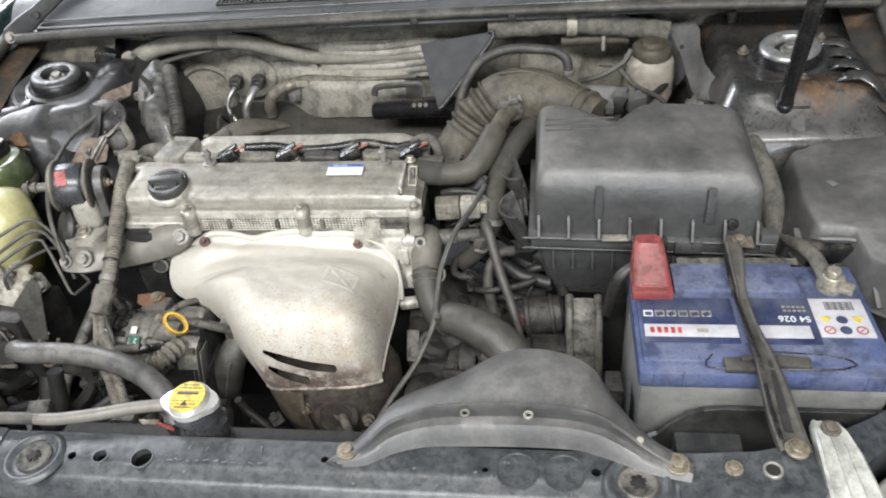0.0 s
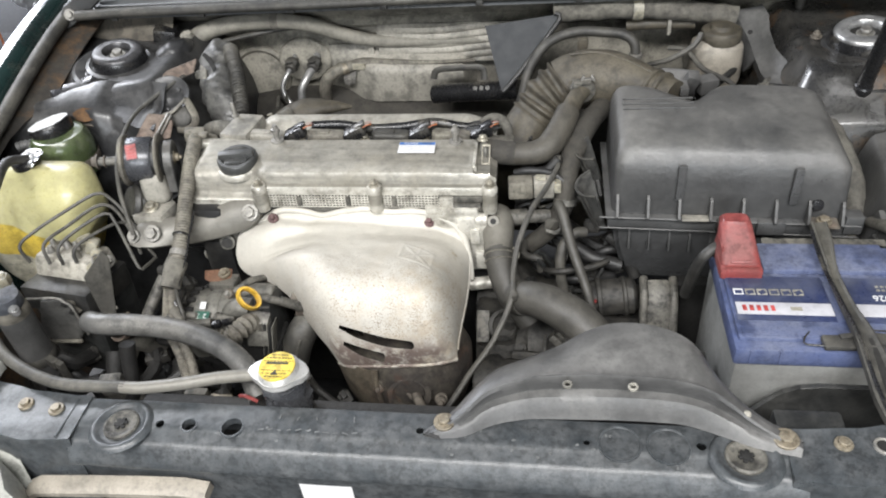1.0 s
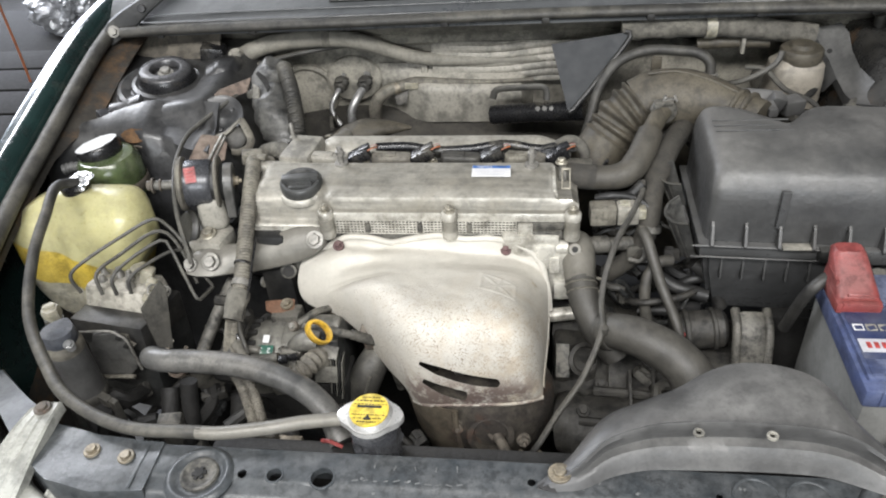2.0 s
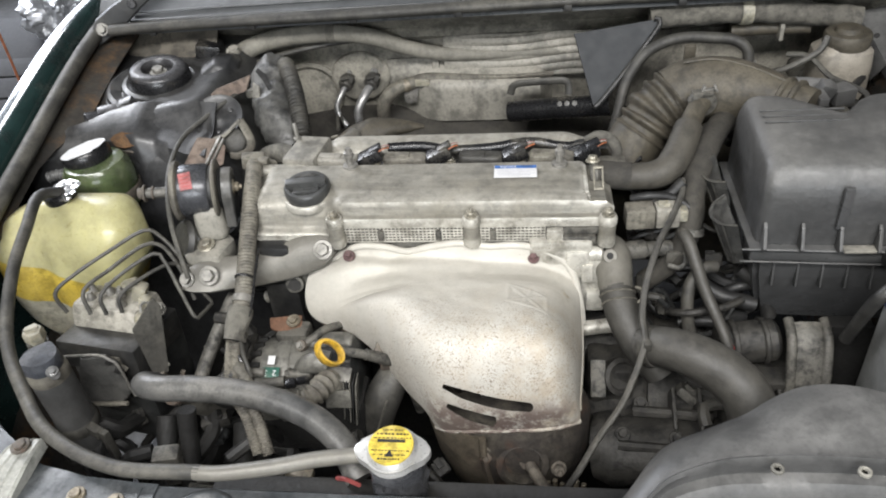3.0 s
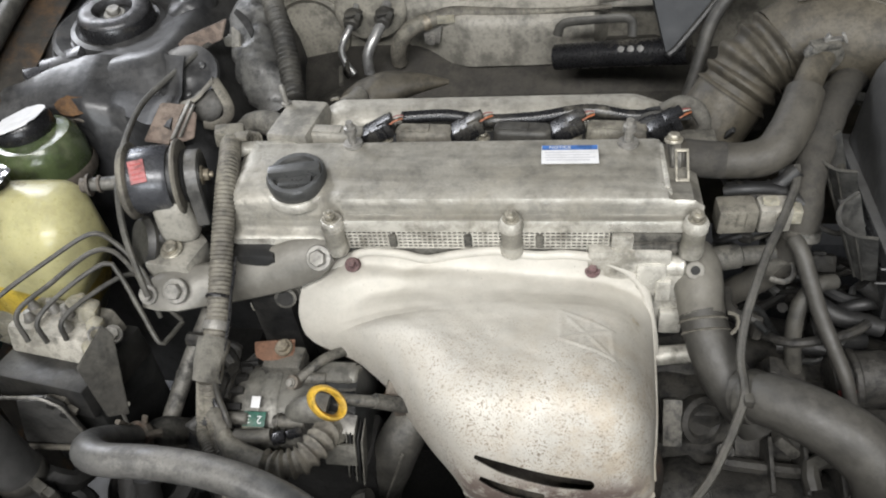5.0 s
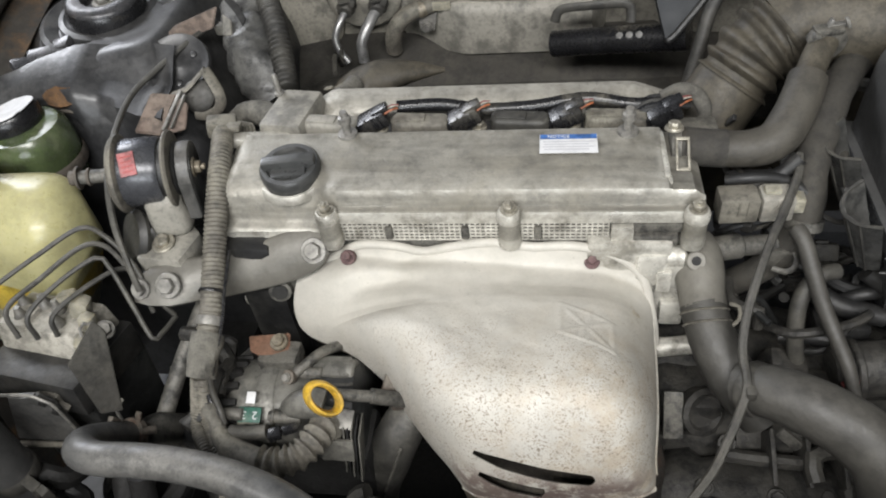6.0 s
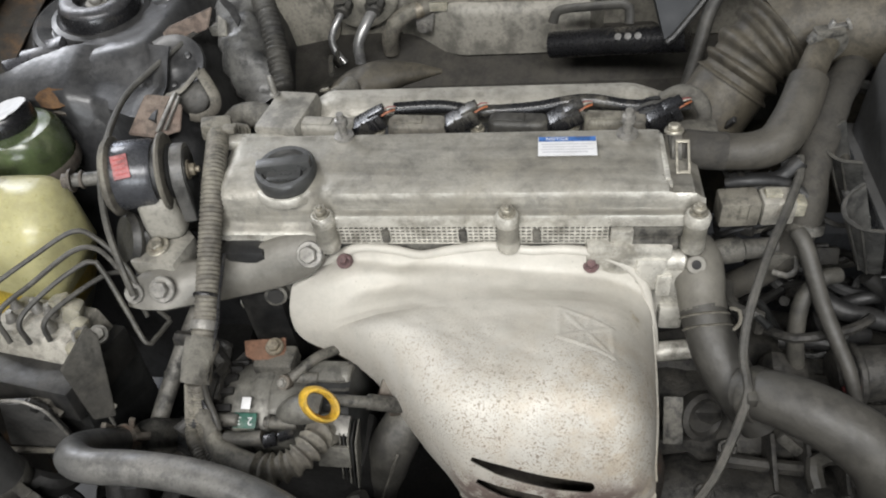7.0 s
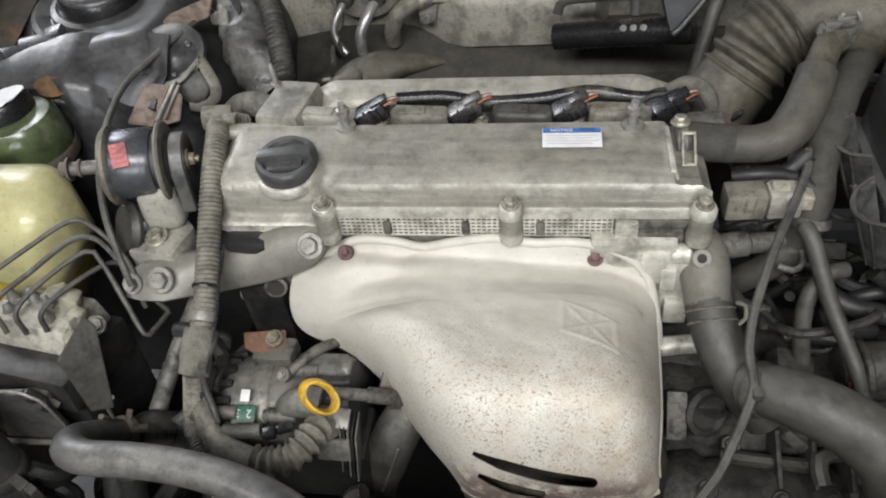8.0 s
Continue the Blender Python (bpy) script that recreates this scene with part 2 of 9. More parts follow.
    duct=material("dusty_duct_plastic", (0.050, 0.050, 0.050), 0.45, dust=0.68, dust_color=(0.160, 0.157, 0.150), scale=10, grime=0.20, up=0.85, bump=0.08, bump_scale=500),
    cloth=material("taped_harness", (0.075, 0.07, 0.06), 0.85, dust=0.6, dust_color=(0.19, 0.18, 0.15), scale=30, up=0.2, bump=0.5, bump_scale=140),
    conduit=material("corrugated_conduit", (0.11, 0.10, 0.085), 0.7, dust=0.65, dust_color=(0.235, 0.22, 0.175), scale=40, up=0.2, bump=0.2),
    blue=material("battery_blue", (0.042, 0.062, 0.155), 0.42, dust=0.64, dust_color=(0.150, 0.163, 0.215), scale=18, up=0.4, bump=0.05, vary=0.15),
    navy=material("label_navy", (0.020, 0.028, 0.075), 0.34, dust=0.5, dust_color=(0.10, 0.11, 0.15), grime=0.1, scale=30, bump=0.02),
    batgrey=material("battery_grey_case", (0.17, 0.173, 0.168), 0.55, dust=0.45, dust_color=(0.225, 0.222, 0.205), scale=12, grime=0.15, bump=0.1),
    white=material("label_white", (0.60, 0.60, 0.60), 0.45, grime=0.08, dust=0.2, dust_color=(0.4, 0.38, 0.33), scale=40, bump=0.02, vary=0.06),
    red=material("red_plastic", (0.22, 0.036, 0.034), 0.45, dust=0.6, dust_color=(0.20, 0.090, 0.082), scale=30, up=0.4, bump=0.05),
    redd=material("red_print", (0.40, 0.06, 0.055), 0.45, scale=60, bump=0.0),
    pinktag=material("red_tag", (0.34, 0.085, 0.085), 0.5, dust=0.35, dust_color=(0.5, 0.3, 0.28), scale=90, bump=0.02),
    bluep=material("blue_print", (0.05, 0.13, 0.34), 0.45, scale=60, bump=0.0),
    blackink=material("black_print", (0.015, 0.015, 0.015), 0.5, scale=60, bump=0.0),
    green=material("green_print", (0.02, 0.10, 0.07), 0.5, dust=0.3, scale=80, bump=0.0),
    yellow=material("yellow_plastic", (0.62, 0.38, 0.035), 0.38, dust=0.25, scale=60, bump=0.05, vary=0.15),
    yellowl=material("yellow_cap_label", (0.60, 0.46, 0.06), 0.4, dust=0.12, scale=60, bump=0.02, vary=0.1),
    tank=material("yellowed_tank_plastic", (0.42, 0.395, 0.21), 0.34, grime=0.12, dust=0.35, dust_color=(0.36, 0.33, 0.2), scale=14, bump=0.04, vary=0.15, sub=0.5, rust=0.18, rust_color=(0.10, 0.085, 0.04), rust_scale=18),
    fluid=material("amber_tank_plastic", (0.50, 0.37, 0.06), 0.34, dust=0.2, dust_color=(0.3, 0.25, 0.12), scale=14, bump=0.04, vary=0.2, sub=0.4),
    greenp=material("green_reservoir_plastic", (0.075, 0.10, 0.045), 0.18, dust=0.2, scale=24, bump=0.04, sub=0.2),
    milk=material("milky_plastic", (0.36, 0.34, 0.27), 0.45, dust=0.45, dust_color=(0.30, 0.275, 0.21), scale=24, bump=0.05, sub=0.3),
    lens=material("headlamp_plastic", (0.34, 0.345, 0.32), 0.35, dust=0.4, dust_color=(0.33, 0.325, 0.285), scale=12, bump=0.03, vary=0.1),
    orange=material("orange_wire", (0.36, 0.12, 0.05), 0.5, scale=60, bump=0.0),
    # near black: black parts, and shade painted into holes and deep parts
    dark=material("deep_shade_black", (0.008, 0.0076, 0.007), 0.7, dust=0.32, dust_color=(0.028, 0.026, 0.022), scale=20, bump=0.3),
    glass=material("windscreen_glass", (0.03, 0.035, 0.035), 0.10, scale=3, bump=0.0, grime=0.0, vary=0.1),
    capmetal=material("plated_cap_metal", (0.50, 0.495, 0.48), 0.34, metal=0.5, grime=0.12, dust=0.25, dust_color=(0.45, 0.44, 0.40), scale=40, bump=0.05, vary=0.12),
    # flat black that keeps the clutter shaded despite the nearby lamp
    shade_black=material("shade_black_clutter", (0.008, 0.0075, 0.007), 0.95, scale=8, bump=0.1, grime=0.3),
    capdust=material("dusty_black_cap", (0.022, 0.023, 0.023), 0.42, dust=0.6, dust_color=(0.085, 0.084, 0.078), scale=22, up=0.4, bump=0.1, grime=0.2, wear=0.5),
    trigrey=material("smooth_dark_plastic", (0.026, 0.028, 0.031), 0.75, dust=0.45, dust_color=(0.044, 0.047, 0.050), scale=7, up=0.3, bump=0.05, grime=0.08, soft=1, vary=0.15),
    armgrey=material("dusty_smooth_casting", (0.15, 0.145, 0.13), 0.45, metal=0.3, dust=0.62, dust_color=(0.185, 0.172, 0.142), scale=16, up=0.25, bump=0.12, grime=0.12, soft=1),
    radhose=material("dark_dusty_hose", (0.030, 0.029, 0.026), 0.55, dust=0.5, dust_color=(0.112, 0.105, 0.090), scale=16, up=0.5, bump=0.12, grime=0.2, soft=0.5),
    labelgrey=material("dusty_label_paper", (0.44, 0.44, 0.47), 0.45, grime=0.12, dust=0.4, dust_color=(0.34, 0.33, 0.33), scale=30, bump=0.02, vary=0.08, soft=1),
    tanshell=material("tan_heat_stained_steel", (0.085, 0.070, 0.050), 0.7, metal=0.2, dust=0.50, dust_color=(0.155, 0.134, 0.10), rust=0.46, rust_color=(0.055, 0.032, 0.024), rust_scale=14, scale=24, bump=0.3, grime=0.3),
    cowl=material("cowl_plastic", (0.050, 0.054, 0.058), 0.30, dust=0.5, dust_color=(0.165, 0.170, 0.172), soft=1, grime=0.1, scale=8, up=0.2),
)

# ---- mesh helpers ----
def link(name, bm, mat, smooth=40):
    me = bpy.data.meshes.new(name)
    bmesh.ops.recalc_face_normals(bm, faces=bm.faces)
    bm.to_mesh(me)
    bm.free()
    me.polygons.foreach_set("use_smooth", [True] * len(me.polygons))
    me.set_sharp_from_angle(angle=radians(smooth))
    me.materials.append(M[mat])
    return new(name, me)


def thing(name, loc, label, category, group="", kind=""):
    ob = new(name)
    ob.location = loc
    ob.empty_display_size = 0.02
    return tagged(ob, label, category, group, kind)


def part(name, bm, mat, parent=None, label="", smooth=40):
    ob = link(name, bm, mat, smooth)
    if parent is not None:
        ob.parent = parent
        if parent.type == "EMPTY":
            ob.matrix_parent_inverse = Matrix.Translation(-Vector(parent.location))
    if label:
        ob["label"] = label
    return ob


def single(name, bm, mat, label, category, group="", kind="", smooth=40):
    return tagged(link(name, bm, mat, smooth), label, category, group, kind)


def align(loc, way, spin=0):
    """A frame at loc whose z axis points along way."""
    return Matrix.Translation(loc) @ Vector(way).to_track_quat("Z", "Y").to_matrix().to_4x4() @ Matrix.Rotation(radians(spin), 4, "Z")


def join(*bms):
    out = bmesh.new()
    for b in bms:
        me = bpy.data.meshes.new("tmp")
        b.to_mesh(me)
        b.free()
        out.from_mesh(me)
        bpy.data.meshes.remove(me)
    return out


def moved(bm, m):
    bmesh.ops.transform(bm, matrix=m, verts=bm.verts)
    return bm


def box(c, s, bev=0.003, rot=(0, 0, 0), taper=(1, 1), seg=2):
    bm = bmesh.new()
    bmesh.ops.create_cube(bm, size=1)
    for v in bm.verts:
        k = taper if v.co.z > 0 else (1, 1)
        v.co = Vector((v.co.x * s[0] * k[0], v.co.y * s[1] * k[1], v.co.z * s[2]))
    if bev > 0:
        bmesh.ops.bevel(bm, geom=bm.edges[:], offset=bev, segments=seg, affect="EDGES", profile=0.6)
    return moved(bm, pose(*c, *rot))


def prism(poly, z0, z1, bev=0.003, m=None, seg=2, scale_top=1.0):
    bm = bmesh.new()
    cx = sum(p[0] for p in poly) / len(poly)
    cy = sum(p[1] for p in poly) / len(poly)
    lo = [bm.verts.new((x, y, z0)) for x, y in poly]
    hi = [bm.verts.new((cx + (x - cx) * scale_top, cy + (y - cy) * scale_top, z1)) for x, y in poly]
    bm.faces.new(lo[::-1])
    bm.faces.new(hi)
    k = len(poly)
    for i in range(k):
        bm.faces.new((lo[i], lo[(i + 1) % k], hi[(i + 1) % k], hi[i]))
    if bev > 0:
        bmesh.ops.bevel(bm, geom=bm.edges[:], offset=bev, segments=seg, affect="EDGES", profile=0.6)
    return moved(bm, m) if m else bm


def plate(pts, thick, bev=0.0):
    """A flat plate with the corner points pts, of that thickness."""
    bm = bmesh.new()
    a = [Vector(p) for p in pts]
    nrm = (a[1] - a[0]).cross(a[2] - a[1]).normalized() * thick
    lo, hi = [bm.verts.new(p) for p in a], [bm.verts.new(p + nrm) for p in a]
    bm.faces.new(lo[::-1])
    bm.faces.new(hi)
    k = len(a)
    for i in range(k):
        bm.faces.new((lo[i], lo[(i + 1) % k], hi[(i + 1) % k], hi[i]))
    if bev > 0:
        bmesh.ops.bevel(bm, geom=bm.edges[:], offset=bev, segments=2, affect="EDGES")
    return bm


def loft(rings, cap=True, closed=True):
    bm = bmesh.new()
    rows = [[bm.verts.new(p) for p in r] for r in rings]
    k = len(rows[0])
    for a, b in zip(rows, rows[1:]):
        for i in range(k if closed else k - 1):
            bm.faces.new((a[i], a[(i + 1) % k], b[(i + 1) % k], b[i]))
    if cap and closed:
        bm.faces.new(rows[0][::-1])
        bm.faces.new(rows[-1])
    return bm


def sheet(grid, thick):
    """A sheet over a grid of points, with thickness away from its face."""
    bm = loft(grid, cap=False, closed=False)
    bmesh.ops.recalc_face_normals(bm, faces=bm.faces)
    if thick:
        bmesh.ops.solidify(bm, geom=bm.faces[:], thickness=thick)
    return bm


def lathe(profile, seg=28, m=None, cap=True):
    rings = [[(r * math.cos(2 * math.pi * i / seg), r * math.sin(2 * math.pi * i / seg), z) for i in range(seg)] for r, z in profile]
    bm = loft(rings, cap)
    return moved(bm, m) if m else bm


def spline(pts, step):
    p = [Vector(a) for a in pts]
    p = [2 * p[0] - p[1]] + p + [2 * p[-1] - p[-2]]
    out = []
    for i in range(1, len(p) - 2):
        k = max(2, int((p[i + 1] - p[i]).length / step))
        for j in range(k):
            t = j / k
            out.append(0.5 * (2 * p[i] + (p[i + 1] - p[i - 1]) * t + (2 * p[i - 1] - 5 * p[i] + 4 * p[i + 1] - p[i + 2]) * t * t
                              + (3 * p[i] - p[i - 1] - 3 * p[i + 1] + p[i + 2]) * t ** 3))
    out.append(p[-2])
    return out


def tube(pts, r, seg=12, step=0.008, ribs=None, flat=1.0, radii=None, lump=0.0):
    """A swept tube along a smooth line. ribs: (height, pitch) of corrugation; radii: radius factors along the way."""
    if ribs:
        step = min(step, ribs[1] / 6)
    c = spline(pts, step)
    total = sum((b - a).length for a, b in zip(c, c[1:]))
    t0 = (c[1] - c[0]).normalized()
    up = Vector((0, 0, 1)) if abs(t0.z) < 0.9 else Vector((0, 1, 0))
    rings, s = [], 0.0
    for i, p in enumerate(c):
        t = (c[min(i + 1, len(c) - 1)] - c[max(i - 1, 0)]).normalized()
        side = t.cross(up).normalized()
        up = side.cross(t).normalized()
        if i:
            s += (p - c[i - 1]).length
        k = r
        if radii:
            f = s / total * (len(radii) - 1)
            j = min(int(f), len(radii) - 2)
            k *= radii[j] + (radii[j + 1] - radii[j]) * (f - j)
        if ribs:
            k += ribs[0] * max(-0.6, math.cos(2 * math.pi * s / ribs[1]))
        ring = []
        for q in range(seg):
            a = 2 * math.pi * q / seg
            kk = k
            if lump:
                kk *= 1 + lump * noise.noise(p * 60 + Vector((math.cos(a), math.sin(a), 0)))
            ring.append(p + side * (kk * math.cos(a)) + up * (kk * flat * math.sin(a)))
        rings.append(ring)
    return loft(rings)


def rod(a, b, r, seg=12, bev=True):
    a, b = Vector(a), Vector(b)
    h = (b - a).length
    e = min(r * 0.2, h * 0.2) if bev else 0
    prof = [(r - e, 0), (r, e), (r, h - e), (r - e, h)] if bev else [(r, 0), (r, h)]
    return lathe(prof, seg, align(a, b - a))


def hexbolt(loc, way=(0, 0, 1), r=0.007, h=0.005, washer=1.45, stud=0.0):
    hx = [(r * math.cos(math.pi * i / 3), r * math.sin(math.pi * i / 3)) for i in range(6)]
    m = align(loc, way, random.uniform(0, 60))
    bms = [prism(hx, 0.0012, 0.0012 + h, r * 0.1, m.copy(), 1), lathe([(r * washer, -0.001), (r * washer, 0.0010), (r * washer * 0.93, 0.0018)], 18, m.copy())]
    if stud:
        bms.append(lathe([(r * 0.45, h), (r * 0.45, h + stud - 0.001), (r * 0.33, h + stud)], 12, m.copy()))
    return join(*bms)


def cut(ob, *cutters):
    """Cuts the closed shapes out of ob's mesh for good."""
    for bm in cutters:
        me = bpy.data.meshes.new("cutter")
        bmesh.ops.recalc_face_normals(bm, faces=bm.faces)
        bm.to_mesh(me)
        bm.free()
        tool = new("cutter", me)
        mod = ob.modifiers.new("cut", "BOOLEAN")
        mod.operation, mod.object, mod.solver = "DIFFERENCE", tool, "EXACT"
        bpy.context.view_layer.update()
        done = bpy.data.meshes.new_from_object(ob.evaluated_get(bpy.context.evaluated_depsgraph_get()))
        ob.modifiers.clear()
        old = ob.data
        ob.data = done
        done.name = ob.name
        bpy.data.objects.remove(tool)
        bpy.data.meshes.remove(me)
        if old.users == 0:
            bpy.data.meshes.remove(old)
    return ob


def smooth01(x):
    x = min(1, max(0, x))
    return x * x * (3 - 2 * x)


MID = -0.115   # the car's middle line


def mirror_x(pts):
    return [(2 * MID - p[0], *p[1:]) for p in pts]

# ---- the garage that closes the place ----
single("floor", box((-0.1, 0.6, -0.05), (9, 9, 0.1), 0), "floor", "grey concrete garage floor, shade put into its dark colour", "floor", kind="structure")
single("ceiling", box((-0.1, 0.6, 3.1), (9, 9, 0.1), 0), "ceil", "plain pale ceiling", "ceiling", kind="structure")
for nm, c, s in (("wall_south", (-0.1, -3.95, 1.5), (9, 0.1, 3.1)), ("wall_north", (-0.1, 5.15, 1.5), (9, 0.1, 3.1)),
                 ("wall_west", (-4.65, 0.6, 1.5), (0.1, 9, 3.1)), ("wall_east", (4.45, 0.6, 1.5), (0.1, 9, 3.1))):
    single(nm, box(c, s, 0), "wall", "plain grey garage wall", "wall", kind="structure")

# ---- radiator support ----
sup = thing("radiator_support", (-0.1, 0.46, 0.78), "dark painted steel radiator support with dusty scuffed top", "car panel")
PROFILE = [(0.487, 0.735), (0.487, 0.776), (0.484, 0.7795), (0.478, 0.780), (0.455, 0.780), (0.450, 0.7785), (0.446, 0.776), (0.437, 0.775), (0.4325, 0.7725), (0.428, 0.7665), (0.4230, 0.7570), (0.4205, 0.7505), (0.4215, 0.747), (0.428, 0.743), (0.433, 0.700), (0.434, 0.60)]
grid = [[(x, y, z + 0.0012 * noise.noise(Vector((x * 9, y * 20, 0)))) for y, z in PROFILE] for x in np.linspace(-0.475, 0.255, 40)]
top = part("top_panel", sheet(grid, 0.002), "support", sup)


def hole(x, y, r):
    return lathe([(r, 0.74), (r, 0.80)], 24, Matrix.Translation((x, y, 0)))


cut(top, hole(-0.379, 0.455, 0.0045), hole(-0.347, 0.455, 0.0074), hole(-0.300, 0.455, 0.0108), hole(-0.105, 0.463, 0.004), hole(0.164, 0.461, 0.0045), hole(0.058, 0.459, 0.003))
for x, r in ((-0.347, 0.0074), (-0.300, 0.0108)):
    part("hole_rim", lathe([(r + 0.002, 0.7795), (r + 0.0014, 0.7806), (r, 0.7806), (r, 0.772), (r + 0.001, 0.772)], 24, Matrix.Translation((x, 0.4555, 0)), cap=False), "support", sup)
for x in (0.089, 0.134):
    part("knockout", lathe([(0.0205, 0.7797), (0.0203, 0.7815), (0.0190, 0.7813), (0.0182, 0.7803), (0.002, 0.7803)], 36, Matrix.Translation((x, 0.459, 0))), "support", sup)
for x in (-0.420, 0.202):
    part("bump_stop_dish", lathe([(0.034, 0.7790), (0.0315, 0.7825), (0.0285, 0.7842), (0.0262, 0.7838), (0.0235, 0.7812), (0.0205, 0.7800), (0.010, 0.7798), (0.004, 0.7798)], 40, Matrix.Translation((x, 0.450, 0))), "support", sup)
    part("bump_stop_pad", lathe([(0.0190, 0.7795), (0.0185, 0.7822), (0.0165, 0.7832), (0.0140, 0.7826), (0.0125, 0.7815), (0.004, 0.7815)], 32, Matrix.Translation((x, 0.451, 0))), "alu_dirty", sup, "grimy metal pad")
    part("bump_stop_bolt", join(*[box((x, 0.451, 0.7825), (0.0145, 0.0042, 0.0028), 0.0008, (0, 0, 60 * q + 15)) for q in range(3)], lathe([(0.0050, 0.782), (0.0046, 0.7846), (0.002, 0.785)], 14, Matrix.Translation((x, 0.451, 0)))), "dark", sup, "dark star-shaped bolt")
INNER = ((-0.470, -0.545, -0.600, -0.675, -0.745), (0.4845, 0.490, 0.505, 0.553, 0.603))
OUTER = ((-0.470, -0.520, -0.575, -0.625, -0.700, -0.775), (0.4305, 0.424, 0.436, 0.470, 0.535, 0.595))
for side in (0, 1):
    f = (lambda p: p) if not side else mirror_x
    rows = []
    for k in np.linspace(0, 1, 34):
        ix, ox = np.interp(k, np.linspace(0, 1, 5), INNER[0]), np.interp(k, np.linspace(0, 1, 6), OUTER[0])
        iy, oy = np.interp(k, np.linspace(0, 1, 5), INNER[1]), np.interp(k, np.linspace(0, 1, 6), OUTER[1])
        row = [(ix, iy + 0.002, 0.745)]
        for q in np.linspace(0, 1, 10):
            x, y = ix + (ox - ix) * q, iy + (oy - iy) * q
            row.append((x, y, 0.7815 - 0.16 * max(0.0, y - 0.495) + 0.10 * min(0.0, x + 0.56) + 0.0022 * noise.noise(Vector((x * 26, y * 26, 4)))))
        rows.append(f(row + [(ox, oy - 0.001, row[-1][2] - 0.012), (ox, oy - 0.006, 0.66)]))
    part("corner_panel", sheet(rows, 0.002), "support", sup)
for x, y in ((-0.502, 0.465), (-0.541, 0.470), (0.291, 0.470)):
    part("panel_bolt", hexbolt((x, y, 0.7825), r=0.0054, h=0.004, washer=1.55), "gold", sup, "rusty yellow bolt")
part("hole_rim", lathe([(0.0095, 0.7812), (0.0092, 0.7832), (0.0080, 0.7838), (0.0066, 0.7832), (0.0064, 0.7818)], 28, Matrix.Translation((0.326, 0.470, 0)), cap=False), "steel", sup, "worn bright hole rim")
part("hole_floor", lathe([(0.0068, 0.7812), (0.0066, 0.7822), (0.001, 0.7822)], 24, Matrix.Translation((0.326, 0.470, 0))), "dark", sup)
rnd = random.Random(21)
for k in range(11):
    part("scratch_mark", box((-0.268 + 0.0098 * k, 0.4545 + rnd.uniform(-0.001, 0.001), 0.7812), (rnd.uniform(0.004, 0.007), 0.0011, 0.0004), 0, (0, 0, rnd.uniform(-25, 25))), "scuff", sup)
    if k % 2:
        part("scratch_mark", box((-0.262 + 0.0098 * k, 0.4700 + rnd.uniform(-0.0015, 0.0015), 0.7812), (0.0011, rnd.uniform(0.004, 0.007), 0.0004), 0, (0, 0, rnd.uniform(-20, 20))), "scuff", sup)
for k in range(16):
    x, y = rnd.uniform(-0.27, 0.16), rnd.uniform(0.436, 0.476)
    z = 0.7813 if y > 0.452 else 0.7800 if y > 0.4475 else 0.7772
    part("chip", moved(prism([(rnd.uniform(0.6, 1.2) * 0.0022 * math.cos(a), rnd.uniform(0.6, 1.2) * 0.0014 * math.sin(a)) for a in np.linspace(0, 2 * math.pi, 8)[:-1]], 0, 0.0004, 0), pose(x, y, z, 0, 0, rnd.uniform(0, 90))), "scuff", sup)
part("seam_flange", box((-0.485, 0.456, 0.7805), (0.004, 0.05, 0.004), 0.001), "support", sup)
part("front_label", plate([(-0.233, 0.4310, 0.728), (-0.233, 0.4310, 0.688), (-0.177, 0.4310, 0.688), (-0.177, 0.4310, 0.728)], 0.0008), "white", sup, "blank white paper label")
single("lower_trim_strip", loft([[(x, y - 0.010, z - 0.006), (x, y - 0.011, z + 0.002), (x, y - 0.006, z + 0.006), (x, y + 0.008, z + 0.007), (x, y + 0.010, z - 0.006)] for x, y, z in ((-0.530, 0.408, 0.716), (-0.515, 0.409, 0.724), (-0.46, 0.412, 0.725), (-0.40, 0.415, 0.725), (-0.355, 0.417, 0.724), (-0.330, 0.419, 0.716))]), "beige", "beige dusty plastic trim strip below the support", "trim strip")

